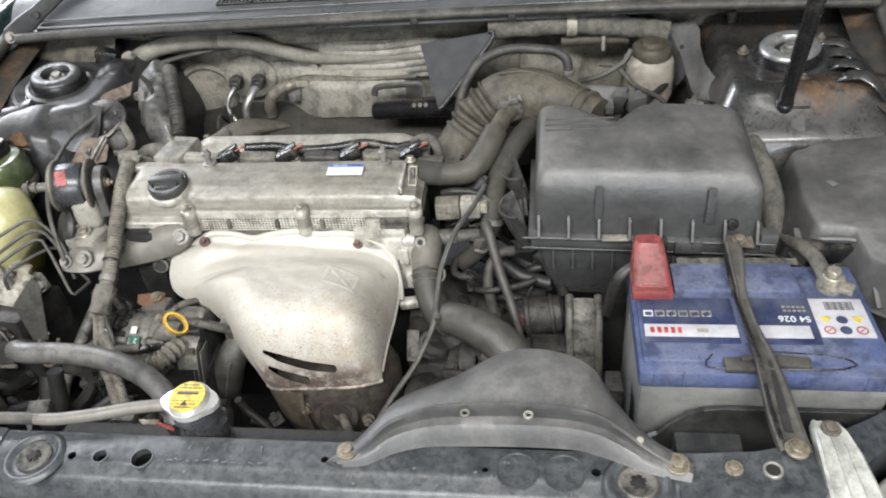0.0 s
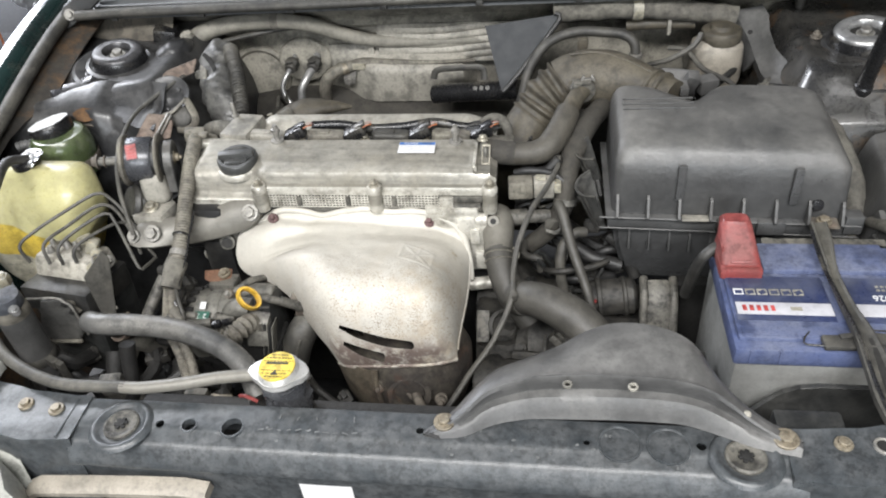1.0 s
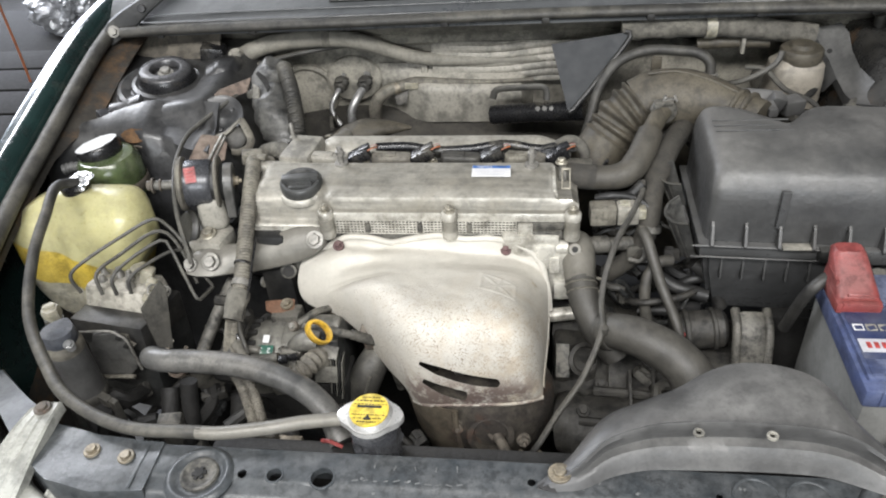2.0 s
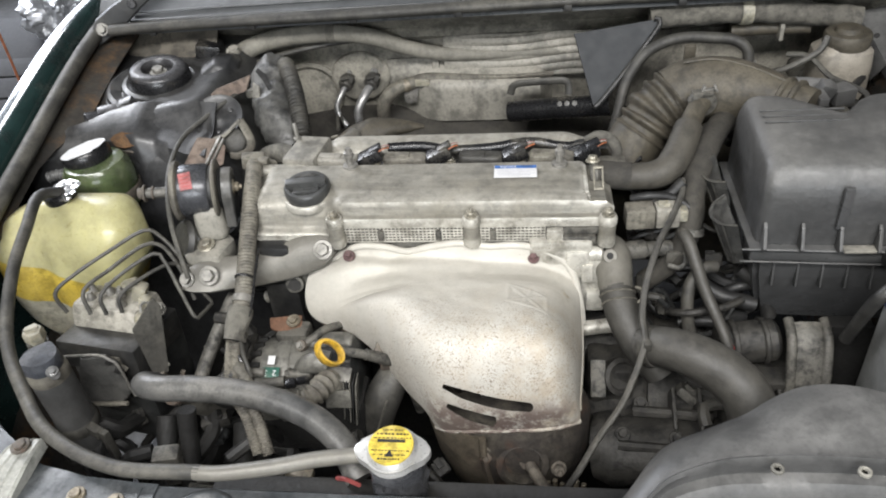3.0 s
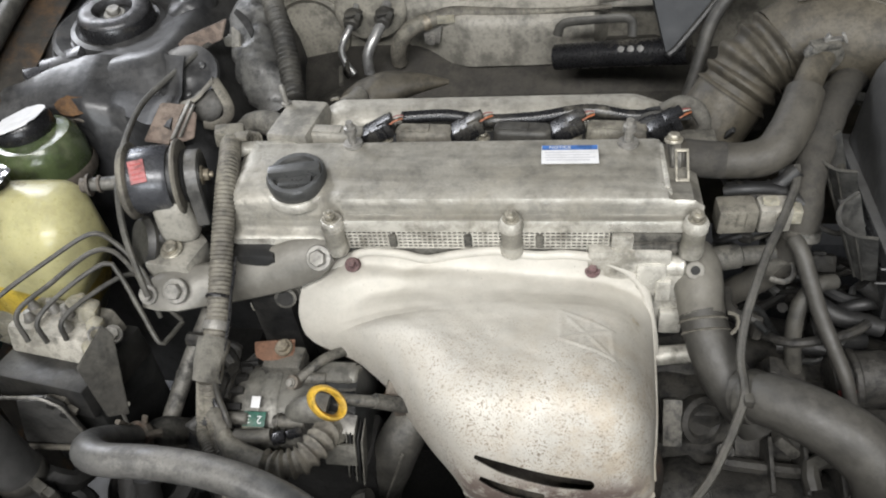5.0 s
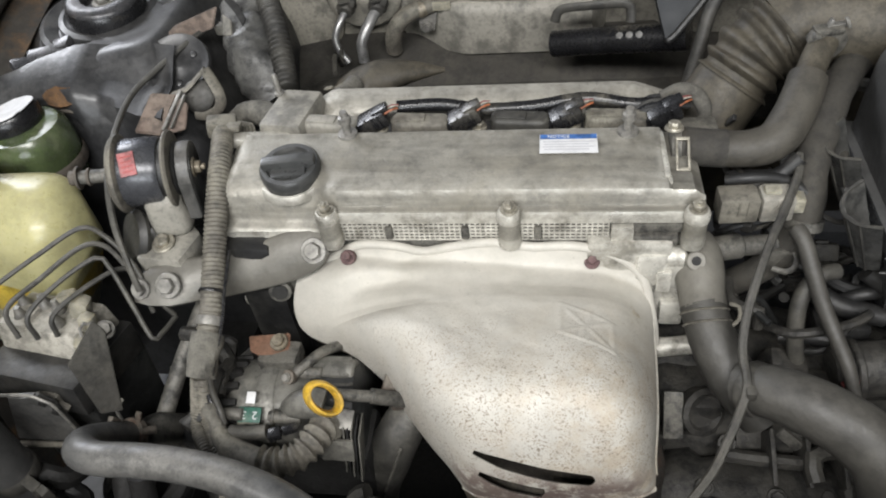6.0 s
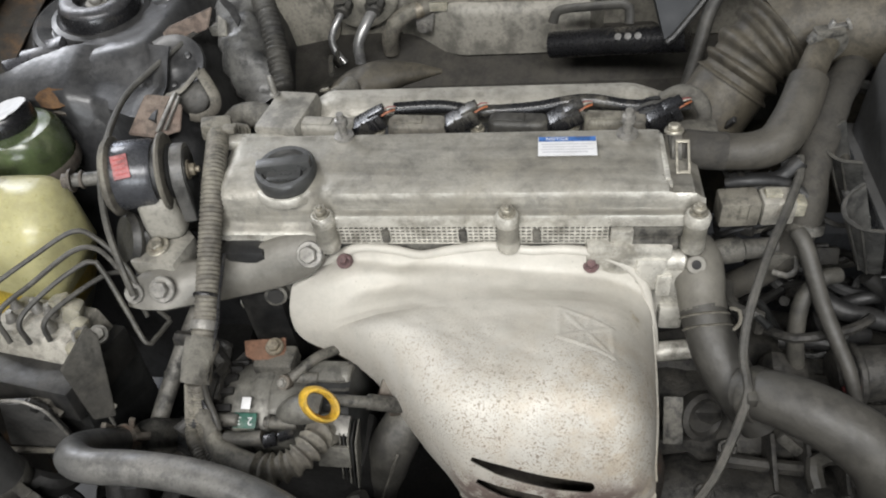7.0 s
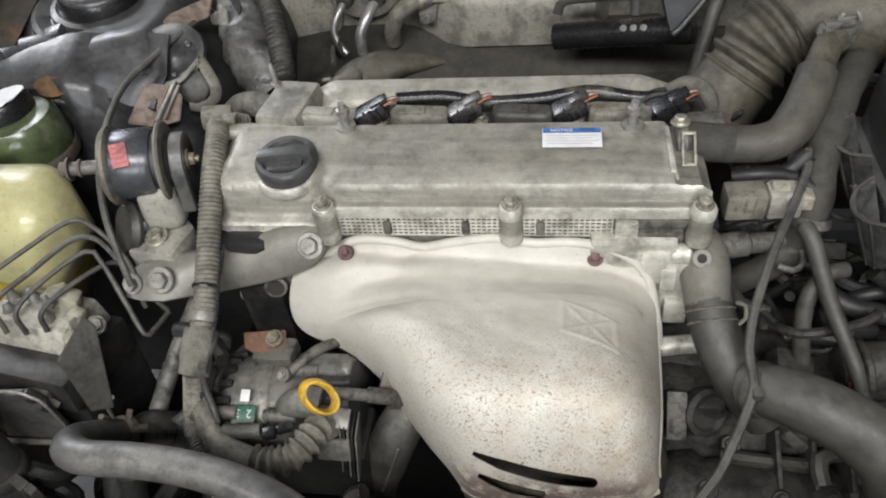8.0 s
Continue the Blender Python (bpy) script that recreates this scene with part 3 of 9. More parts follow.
# ---- headlamps ----
for side in (0, 1):
    f = (lambda p: p) if not side else mirror_x
    hl = thing("headlamp", f([(-0.63, 0.42, 0.66)])[0], "pale translucent plastic headlamp housing beside the support", "headlamp", "headlamps")
    rings = []
    for z, g in ((0.60, 0.92), (0.70, 1.0), (0.745, 0.97), (0.760, 0.86), (0.764, 0.70)):
        base = [(-0.502, 0.372), (-0.530, 0.405), (-0.585, 0.438), (-0.640, 0.470), (-0.70, 0.515), (-0.77, 0.58), (-0.80, 0.56), (-0.78, 0.46), (-0.70, 0.36), (-0.60, 0.31), (-0.52, 0.31)]
        rings.append(f([(-0.64 + (x + 0.64) * g, 0.43 + (y - 0.43) * g, z) for x, y in base]))
    part("housing", loft(rings), "lens", hl)
    tab = []
    for ax_, ay_, az_, w_ in ((-0.612, 0.526, 0.786, 0.006), (-0.613, 0.521, 0.792, 0.012), (-0.615, 0.510, 0.7935, 0.0155), (-0.618, 0.490, 0.7915, 0.0185), (-0.621, 0.465, 0.786, 0.021), (-0.625, 0.440, 0.778, 0.024), (-0.629, 0.415, 0.769, 0.027), (-0.633, 0.390, 0.758, 0.028)):
        tab.append(f([(ax_ + w_ * k, ay_ + 0.12 * w_ * k, az_ + h) for k, h in ((-1, -0.014), (-1, -0.002), (-0.88, 0.0), (-0.8, -0.0015), (-0.35, -0.0015), (-0.28, 0.0), (-0.2, -0.0015), (0.2, -0.0015), (0.28, 0.0), (0.35, -0.0015), (0.8, -0.0015), (0.88, 0.0), (1, -0.002), (1, -0.014))]))
    part("side_bracket", plate(f([(-0.579, 0.450, 0.764), (-0.597, 0.408, 0.742), (-0.612, 0.402, 0.690), (-0.536, 0.404, 0.690), (-0.526, 0.410, 0.722), (-0.548, 0.432, 0.750)]), 0.004, 0.001), "lens", hl, "pale plastic side bracket")
    part("mounting_tab", sheet(tab, 0.004), "lens", hl, "white plastic mounting tab")
    part("tab_screw", hexbolt(f([(-0.615, 0.511, 0.7935)])[0], r=0.006, h=0.003, washer=1.5), "rustplate", hl, "rusty screw")

# ---- inner panels: firewall, cowl, towers, aprons ----
fw = thing("firewall", (MID, 1.3, 0.4), "dust-covered steel firewall behind the engine", "car panel")
xs = np.linspace(-0.82, 0.60, 72)


def wall_y(x, z):
    y = 1.305 + 0.010 * noise.noise(Vector((x * 5, z * 9, 3)))
    y -= 0.035 * smooth01((x + 0.06) / 0.05) * smooth01((0.2 - x) / 0.05)
    return y


rows = []
for x in xs:
    col = [(x, 1.33, 0.738)] + [(x, wall_y(x, z), z) for z in np.linspace(0.740, 0.862, 20)]
    col += [(x, 1.288, 0.866), (x, 1.284, 0.870), (x, 1.288, 0.875), (x, 1.298, 0.879), (x, 1.285, 0.895), (x, 1.268, 0.908), (x, 1.256, 0.924)]
    rows.append(col)
part("wall_panel", sheet(rows, 0.003), "firewall", fw)
bulge = []
for x in np.linspace(-0.400, -0.125, 30):
    e = smooth01((x + 0.400) / 0.10) * smooth01((-0.125 - x) / 0.02)
    bulge.append([(x, 1.30 - e * 0.045 * smooth01((0.822 - z) / 0.035) - 0.004 * noise.noise(Vector((x * 12, z * 14, 0))), z) for z in np.linspace(0.826, 0.732, 20)] + [(x, 1.315, 0.728)])
part("insulator_panel", sheet(bulge, 0.003), "insul", fw, "pale smooth insulator panel")
ribs_ = []
for x in np.linspace(-0.30, -0.05, 44):
    w = 0.004 * math.sin(x * 22) + 0.003 * noise.noise(Vector((x * 16, 4, 1)))
    ribs_.append([(x, 1.285 - 0.0042 * abs(math.sin((z + w) * 240)) ** 0.8 * smooth01((x + 0.30) / 0.12) + 0.003 * noise.noise(Vector((x * 20, z * 20, 1))), z) for z in np.linspace(0.868, 0.795, 52)])
part("ribbed_panel", sheet(ribs_, 0.002), "insul", fw)
part("lower_wall", sheet([[(x, 1.335, 0.76), (x, 1.345, 0.60), (x, 1.35, 0.35)] for x in np.linspace(-0.82, 0.60, 12)], 0.003), "brownr", fw)
part("lower_ledge", sheet([[(x, 1.300, 0.742), (x, 1.262, 0.728), (x, 1.225, 0.700), (x, 1.215, 0.64)] for x in np.linspace(-0.62, 0.12, 24)], 0.003), "darkhose", fw)
part("grommet_ring", moved(lathe([(0.052, -0.002), (0.049, 0.002), (0.043, 0.0035), (0.037, 0.002), (0.005, 0.001)], 40), align((-0.45, 1.292, 0.800), (0, -1, 0.15)) @ Matrix.Diagonal((1, 0.82, 1, 1))), "firewall", fw)
part("pedal_boss", moved(lathe([(0.060, 0), (0.058, 0.006), (0.052, 0.009), (0.046, 0.003), (0.01, 0.002)], 40), align((-0.545, 1.292, 0.77), (0.2, -1, 0.1))), "firewall", fw)
part("clip", join(box((-0.316, 1.290, 0.820), (0.012, 0.012, 0.026), 0.003), box((-0.316, 1.288, 0.834), (0.018, 0.014, 0.006), 0.002)), "insul", fw)
part("tab_bracket", join(plate([(-0.372, 1.272, 0.800), (-0.372, 1.268, 0.760), (-0.352, 1.266, 0.760), (-0.342, 1.272, 0.800)], 0.003, 0.001), hexbolt((-0.362, 1.262, 0.768), (0, -1, 0), 0.006)), "steel", fw)

WS = [(-0.808, 1.187, 0.940), (-0.70, 1.193, 0.941), (-0.42, 1.198, 0.941), (-0.04, 1.205, 0.941), (0.30, 1.195, 0.941), (0.60, 1.175, 0.940)]
wst = thing("weatherstrip", (MID, 1.2, 0.93), "dusty grey rubber hood weatherstrip along the cowl", "seal")
part("bulb", tube(WS, 0.0115, seg=14, step=0.03, flat=0.75), "rubber", wst)
part("lip", tube([(x, y + 0.013, z - 0.004) for x, y, z in WS], 0.0045, seg=8, step=0.03, flat=0.6), "rubberd", wst, "thin dark rubber lip")
for k in range(9):
    x = -0.74 + 0.16 * k
    part("clip", box((x, 1.186 + 0.010 * (1 - ((x + 0.1) / 0.7) ** 2), 0.9335), (0.012, 0.006, 0.010), 0.002), "rubberd", wst)
cw = thing("cowl", (MID, 1.3, 0.94), "dusty grey plastic cowl panel under the windscreen", "car panel")
rows = []
for x in np.linspace(-0.86, 0.66, 50):
    b = 0.03 * ((x - MID) / 0.75) ** 2
    rows.append([(x, y - b * smooth01((y - 1.23) / 0.1), z) for y, z in ((1.256, 0.921), (1.212, 0.924), (1.2035, 0.926), (1.2035, 0.931), (1.213, 0.935), (1.225, 0.934), (1.240, 0.938), (1.262, 0.948), (1.30, 0.966), (1.345, 0.980), (1.385, 0.985))])
part("panel", sheet(rows, 0.003), "cowl", cw)
part("ridge", tube([(x, 1.236 - 0.004 * ((x - MID) / 0.7) ** 2, 0.9385) for x in np.linspace(-0.80, 0.58, 15)], 0.0035, 8, 0.03, flat=0.6), "cowl", cw)
part("ridge", tube([(x, 1.256 - 0.010 * ((x - MID) / 0.7) ** 2, 0.9465) for x in np.linspace(-0.80, 0.58, 15)], 0.0028, 8, 0.03, flat=0.6), "cowl", cw)
for gx in (-0.46, -0.39, -0.32, -0.25, 0.02, 0.10):
    # black plate gives the shade behind the mesh
    part("vent_dark_backing", plate([(gx - 0.004, 1.265, 0.9515), (gx + 0.068, 1.265, 0.9515), (gx + 0.088, 1.332, 0.9785), (gx + 0.016, 1.332, 0.9785)], 0.002), "dark", cw)
    bms = []
    for i in range(9):
        x = gx + i * 0.0075
        bms.append(rod((x, 1.262, 0.955), (x + 0.02, 1.33, 0.984), 0.0012, 6, False))
    for j in range(7):
        k = j / 6
        bms.append(rod((gx + 0.02 * k, 1.262 + 0.068 * k, 0.955 + 0.029 * k), (gx + 0.06 + 0.02 * k, 1.262 + 0.068 * k, 0.955 + 0.029 * k), 0.0012, 6, False))
    part("vent_mesh", join(*bms), "blackp", cw, "fine black plastic mesh vent")
ws = []
for x in np.linspace(-0.84, 0.61, 30):
    b = 0.10 * ((x - MID) / 0.72) ** 2
    ws.append([(x * (1 - 0.10 * k), 1.375 - b + 0.62 * k, 0.985 + 0.42 * k) for k in (0, 0.25, 0.5, 0.75, 1)])
single("windscreen", sheet(ws, 0.005), "glass", "dark glossy windscreen glass above the cowl", "windscreen")

for side in (0, 1):
    f = (lambda p: p) if not side else mirror_x
    cx = -0.708
    tw = thing("strut_tower", f([(cx, 1.11, 0.6)])[0], "dark dusty steel strut tower" if not side else "dark strut tower with surface rust", "strut tower", "strut towers")
    rings = []
    for z, x0, x1, y0, y1, rr in ((0.40, -0.87, -0.53, 0.935, 1.32, 0.04), (0.66, -0.87, -0.545, 0.945, 1.32, 0.04), (0.77, -0.87, -0.560, 0.955, 1.32, 0.04), (0.826, -0.868, -0.578, 0.968, 1.31, 0.035), (0.834, -0.866, -0.582, 0.972, 1.31, 0.035), (0.842, -0.864, -0.586, 0.985, 1.31, 0.035), (0.878, -0.855, -0.606, 1.012, 1.30, 0.035),
                                  (0.886, -0.848, -0.612, 1.020, 1.28, 0.035), (0.889, -0.84, -0.620, 1.030, 1.27, 0.035), (0.886, -0.825, -0.632, 1.042, 1.26, 0.035), (0.884, -0.80, -0.645, 1.055, 1.25, 0.04)):
        ring = []
        for (qx, qy, a0) in ((x1 - rr, y1 - rr, 0), (x0 + rr, y1 - rr, 90), (x0 + rr, y0 + rr, 180), (x1 - rr, y0 + rr, 270)):
            for i in range(7):
                a = radians(a0 + 15 * i)
                ring.append((qx + rr * math.cos(a), qy + rr * math.sin(a), z + 0.004 * noise.noise(Vector((qx * 9, qy * 9, z * 9)))))
        if not side and z > 0.85:
            ring = [(x, y, z_ - 0.034 * smooth01((-0.70 - x) / 0.15) * smooth01((1.10 - y) / 0.06)) for x, y, z_ in ring]
        rings.append(f(ring))
    part("tower_shell", loft(rings), "rustbay" if side else "bay", tw)
    if not side:
        SX = (-0.866, -0.780, -0.712, -0.694, -0.672, -0.620, -0.590)
        levels = (((0.985, 1.008, 1.031, 1.033, 1.034, 1.036, 1.030), (0.860, 0.875, 0.8895, 0.8895, 0.8880, 0.8870, 0.8850)),
                  ((0.978, 1.000, 1.020, 1.022, 1.024, 1.026, 1.018), (0.8575, 0.8725, 0.8870, 0.8865, 0.8800, 0.8785, 0.8770)),
                  ((0.968, 0.988, 1.000, 1.000, 1.010, 1.004, 0.996), (0.851, 0.867, 0.8795, 0.8780, 0.8660, 0.8590, 0.8570)),
                  ((0.958, 0.977, 0.979, 0.976, 0.986, 0.965, 0.958), (0.838, 0.858, 0.8660, 0.8650, 0.8580, 0.8500, 0.8480)),
                  ((0.954, 0.973, 0.974, 0.968, 0.976, 0.957, 0.952), (0.826, 0.846, 0.8560, 0.8550, 0.8530, 0.8470, 0.8450)),
                  ((0.953, 0.972, 0.973, 0.964, 0.968, 0.955, 0.951), (0.790, 0.800, 0.800, 0.800, 0.800, 0.800, 0.800)),
                  ((0.952, 0.970, 0.970, 0.962, 0.962, 0.953, 0.950), (0.55, 0.55, 0.55, 0.55, 0.55, 0.55, 0.55)))
        rows = []
        for x in np.linspace(-0.866, -0.590, 56):
            rows.append([(x, np.interp(x, SX, ly), np.interp(x, SX, lz) + 0.0022 * noise.noise(Vector((x * 22, i * 0.7, 5)))) for i, (ly, lz) in enumerate(levels)])
        part("front_shoulder", sheet(rows, 0.002), "bay", tw, "dented dusty painted shoulder", smooth=60)
        part("rust_scab", moved(prism([((0.8 + 0.35 * noise.noise(Vector((math.cos(a), math.sin(a), 2)) * 2)) * 0.026 * math.cos(a), (0.8 + 0.35 * noise.noise(Vector((math.cos(a), math.sin(a), 7)) * 2)) * 0.014 * math.sin(a)) for a in np.linspace(0, 2 * math.pi, 22)[:-1]], 0, 0.0014, 0.0004), align((-0.712, 0.9755, 0.8600), (0, -0.75, 0.65))), "rustscab", tw, "orange rust scab")
        part("seat_dish", lathe([(0.082, -0.012), (0.080, -0.004), (0.074, -0.001), (0.068, -0.003), (0.060, -0.006)], 44, align((cx, 1.110, 0.886), (0.10, -0.10, 1)), cap=False), "bay", tw)
        hump = bmesh.new()
        bmesh.ops.create_uvsphere(hump, u_segments=28, v_segments=14, radius=1)
        for v in hump.verts:
            k = 1 + 0.22 * noise.noise(v.co * 1.7)
            v.co = Vector((-0.632 + v.co.x * 0.030 * k, 1.165 + v.co.y * 0.038 * k, 0.880 + v.co.z * 0.020 * k))
        part("rear_hump", hump, "bay", tw, "dusty pressed hump")
    top_m = align(f([(cx, 1.110, 0.886)])[0], f([(MID + 0.10, 0.05 - 0.13, 1)])[0] if side else (0.10, -0.10, 1))
    if side:
        top_m = align(f([(cx + 0.010, 1.106, 0.888)])[0], (-0.10, -0.10, 1))
    part("bearing_plate", lathe([(0.058, -0.006), (0.056, 0.002), (0.050, 0.004), (0.046, 0.002)], 40, top_m.copy()), "bay", tw)
    part("strut_mount", lathe([(0.045, 0.0), (0.045, 0.012), (0.042, 0.018), (0.036, 0.0205), (0.0305, 0.0205), (0.027, 0.017), (0.022, 0.013), (0.018, 0.013)], 40, top_m.copy()), "blackg", tw)
    part("cap_ring", lathe([(0.0400, 0.012), (0.0420, 0.015), (0.0420, 0.0195), (0.0390, 0.0232), (0.0320, 0.0250), (0.0240, 0.0242), (0.0216, 0.0215), (0.0212, 0.0140)], 40, top_m.copy()), "steelring" if side else "capring", tw, "dusty grey metal cap ring")
    # black disc paints the shade down in the ring
    part("cap_dark_disc", lathe([(0.0214, 0.0142), (0.0200, 0.0152), (0.004, 0.0152)], 28, top_m.copy()), "dark", tw)
    part("centre_nut", join(hexbolt(top_m @ Vector((0, 0, 0.015)), (0.1 if not side else -0.1, -0.1, 1), 0.0085, 0.007, 1.5)), "steel", tw)
    for a in ((200, 320, 80) if side else ()):
        p = Vector((0.064 * math.cos(radians(a)), 0.064 * math.sin(radians(a)), 0.003))
        part("mount_nut", hexbolt(top_m @ p, (0, -0.1, 1), 0.006, 0.005, stud=0.005), "rustplate", tw)
    nub = f([(-0.757, 1.040, 0.884)])[0]
    for k in range(0 if side else 3):
        part("folded_clip", box((nub[0] + (0.016 * k - 0.012) * (1 if side else -1), nub[1] + 0.012 - 0.012 * k, nub[2] - 0.004 * k - 0.006), (0.034, 0.018, 0.012), 0.004, (18, 14 * (k - 1), 25 * k)), "capring", tw)
    if not side:
        back = [[(x, 1.205 + 0.012 * k + 0.05 * smooth01((-0.74 - x) / 0.08) * 0.4, 0.882 + 0.013 * k + 0.002 * noise.noise(Vector((x * 30, k, 0)))) for k in range(6)] for x in np.linspace(-0.83, -0.655, 14)]
        part("rear_flange", sheet(back, 0.003), "tandust", tw, "tan dusty rear flange")
    if side:
        for i in range(4):
            yy = 1.020 + 0.036 * i
            part("pressed_rib", tube([(0.512, yy + 0.012, 0.886), (0.526, yy + 0.006, 0.898), (0.545, yy, 0.899), (0.562, yy - 0.012, 0.888), (0.572, yy - 0.02, 0.872)], 0.015, 14, 0.004, flat=0.36, radii=[0.4, 0.9, 1.0, 0.9, 0.4]), "glossbay", tw, "glossy pressed rib")
        part("dome_disc", lathe([(0.082, -0.016), (0.080, -0.006), (0.070, -0.001), (0.05, 0.001)], 44, top_m.copy()), "glossbay", tw)
    ap = thing("fender_apron", f([(-0.83, 0.85, 0.6)])[0], "dark rust-spotted inner fender apron", "car panel", "fender aprons")
    rows = []
    for y in np.linspace(0.52, 1.36, 26):
        zt = 0.786 + 0.132 * smooth01((y - 0.55) / 0.68)
        xo = -0.815 + 0.045 * smooth01((0.85 - y) / 0.4)
        wd = 0.006 + 0.045 * smooth01((y - 0.93) / 0.10)
        xo -= 0.03 * smooth01((y - 0.60) / 0.12)
        rows.append(f([(xo - 0.02, y, 0.35), (xo - 0.055, y, zt - 0.24), (xo - 0.06, y, zt - 0.12), (xo - 0.045, y, zt - 0.05), (xo - 0.03, y, zt - 0.034), (xo - 0.03 + wd, y, zt - 0.030), (xo - 0.025 + wd, y, zt - 0.024), (xo - 0.03 + wd * 0.8, y, zt - 0.016), (xo - 0.04, y, zt - 0.010)]))
    part("apron_panel", sheet(rows, 0.003), "rustgut", ap)
    fe = thing("fender", f([(-0.9, 0.85, 0.8)])[0], "glossy dark green painted front fender edge", "fender", "fenders")
    rows, seal = [], []
    for y in np.linspace(0.50, 1.75, 36):
        zt = 0.81 + 0.155 * smooth01((y - 0.50) / 0.8) + 0.03 * max(0, y - 1.25)
        xo = -0.845 + 0.05 * smooth01((0.85 - y) / 0.4) - 0.02 * smooth01((y - 0.9) / 0.5)
        rows.append(f([(xo + 0.004, y, zt - 0.045), (xo + 0.002, y, zt - 0.018), (xo - 0.004, y, zt - 0.006), (xo - 0.010, y, zt - 0.0015), (xo - 0.016, y, zt), (xo - 0.024, y, zt - 0.0016), (xo - 0.034, y, zt - 0.0048), (xo - 0.043, y, zt - 0.0088), (xo - 0.048, y, zt - 0.014), (xo - 0.051, y, zt - 0.04), (xo - 0.053, y, zt - 0.16), (xo - 0.054, y, zt - 0.5)]))
        seal.append(f([(xo + 0.018, y, zt - 0.024)])[0])
    part("wing_panel", sheet(rows, 0.002), "paint", fe)
    part("edge_seal", tube(seal[::3], 0.0125, step=0.04, flat=0.9), "rubber", fe, "black rubber edge seal")
    gut = []
    for q, p in enumerate(seal):
        x = p[0] if not side else 2 * MID - p[0]
        wd = 0.004 + 0.041 * smooth01((p[1] - 0.93) / 0.10)
        gut.append(f([(x - 0.01, p[1], p[2] - 0.014), (x + wd * 0.45, p[1], p[2] - 0.020), (x + wd, p[1], p[2] - 0.028)]))
    part("gutter", sheet(gut, 0.002), "rustgut", fe, "brown rusty gutter")
    hg = thing("hood_hinge", f([(-0.80, 1.21, 0.93)])[0], "dark painted steel hood hinge beside the cowl", "hinge", "hood hinges")
    arm = []
    for x, y, z, w in ((-0.838, 1.195, 0.928, 0.012), (-0.826, 1.202, 0.940, 0.017), (-0.800, 1.212, 0.956, 0.017), (-0.770, 1.226, 0.974, 0.013), (-0.742, 1.240, 0.992, 0.013), (-0.715, 1.254, 1.012, 0.015)):
        arm.append(f([(x - w * 0.45, y - 0.004, z + w * 0.9), (x - w * 0.30, y - 0.010, z + w * 0.8), (x, y - 0.012, z), (x + w * 0.40, y - 0.010, z - w * 0.8), (x + w * 0.50, y - 0.004, z - w * 0.9)]))
    part("hinge_arm", sheet(arm, 0.005), "rubberd", hg)
    part("hinge_bolt", hexbolt(f([(-0.822, 1.188, 0.942)])[0], (0.2, -0.9, 0.4), 0.007, 0.006), "steel", hg)
    part("hinge_pin", rod(f([(-0.772, 1.208, 0.972)])[0], f([(-0.778, 1.235, 0.968)])[0], 0.007), "capring", hg)

# underside that closes the bay below, its near-black colour standing in for shade
und = thing("front_subframe", (MID, 0.9, 0.25), "underbody frame below the engine, coloured near black as shade", "subframe")
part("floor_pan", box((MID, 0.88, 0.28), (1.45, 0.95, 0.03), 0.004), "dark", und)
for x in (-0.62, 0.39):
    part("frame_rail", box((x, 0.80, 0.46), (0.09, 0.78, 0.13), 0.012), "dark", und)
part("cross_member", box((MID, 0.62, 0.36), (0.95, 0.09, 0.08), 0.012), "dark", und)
# ---- engine ----
EM = pose(-0.26, 0.84, 0.81, 0, 1.4, 1.7)


def ex(*p):
    return EM @ Vector(p)


eng = thing("engine", (-0.26, 0.95, 0.45), "grimy aluminium four-cylinder engine block and head", "engine")
part("cylinder_head", moved(box((-0.005, 0.075, -0.085), (0.40, 0.155, 0.125), 0.006), EM), "alu_dirty", eng)
# the block's near-black colour stands in for shade under the head
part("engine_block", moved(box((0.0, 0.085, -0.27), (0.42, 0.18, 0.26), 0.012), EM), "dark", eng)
# casting given a dark rubber colour for the unlit gap beside the shield
part("timing_case", moved(join(box((-0.205, 0.055, -0.12), (0.045, 0.16, 0.20), 0.010), box((-0.21, 0.0, -0.055), (0.045, 0.05, 0.06), 0.008)), EM), "rubberd", eng)
part("head_end_casting", moved(join(box((0.145, -0.002, -0.075), (0.075, 0.03, 0.11), 0.006), box((0.165, -0.006, -0.052), (0.028, 0.03, 0.04), 0.006), box((0.138, -0.012, -0.118), (0.022, 0.022, 0.03), 0.004),
     rod((0.150, -0.008, -0.042), (0.195, -0.010, -0.042), 0.010)), EM), "alu", eng)
part("head_tab", moved(box((0.138, -0.007, -0.016), (0.020, 0.010, 0.020), 0.003), EM), "alu", eng, "pale cast tab")
part("head_strip", moved(join(box((0.173, -0.003, -0.010), (0.052, 0.010, 0.010), 0.002), box((0.166, -0.006, -0.022), (0.040, 0.012, 0.012), 0.003)), EM), "alu_dirty", eng)
part("gasket_backing", moved(box((0.003, -0.0015, -0.015), (0.27, 0.006, 0.024), 0), EM), "dark", eng)
bms = []
for i in range(53):
    bms.append(box((-0.118 + i * 0.0047, -0.0058, -0.0145), (0.0013, 0.0016, 0.021), 0))
for j in range(6):
    bms.append(box((0.004, -0.0062, -0.0245 + j * 0.0041), (0.246, 0.0016, 0.0013), 0))
part("gasket_mesh", moved(join(*bms), EM), "alu", eng, "bright perforated gasket strip")
for x in (-0.07, 0.0, 0.065):
    part("gasket_tab", moved(box((x, -0.008, -0.014), (0.007, 0.006, 0.014), 0.002), EM), "alu_dirty", eng)

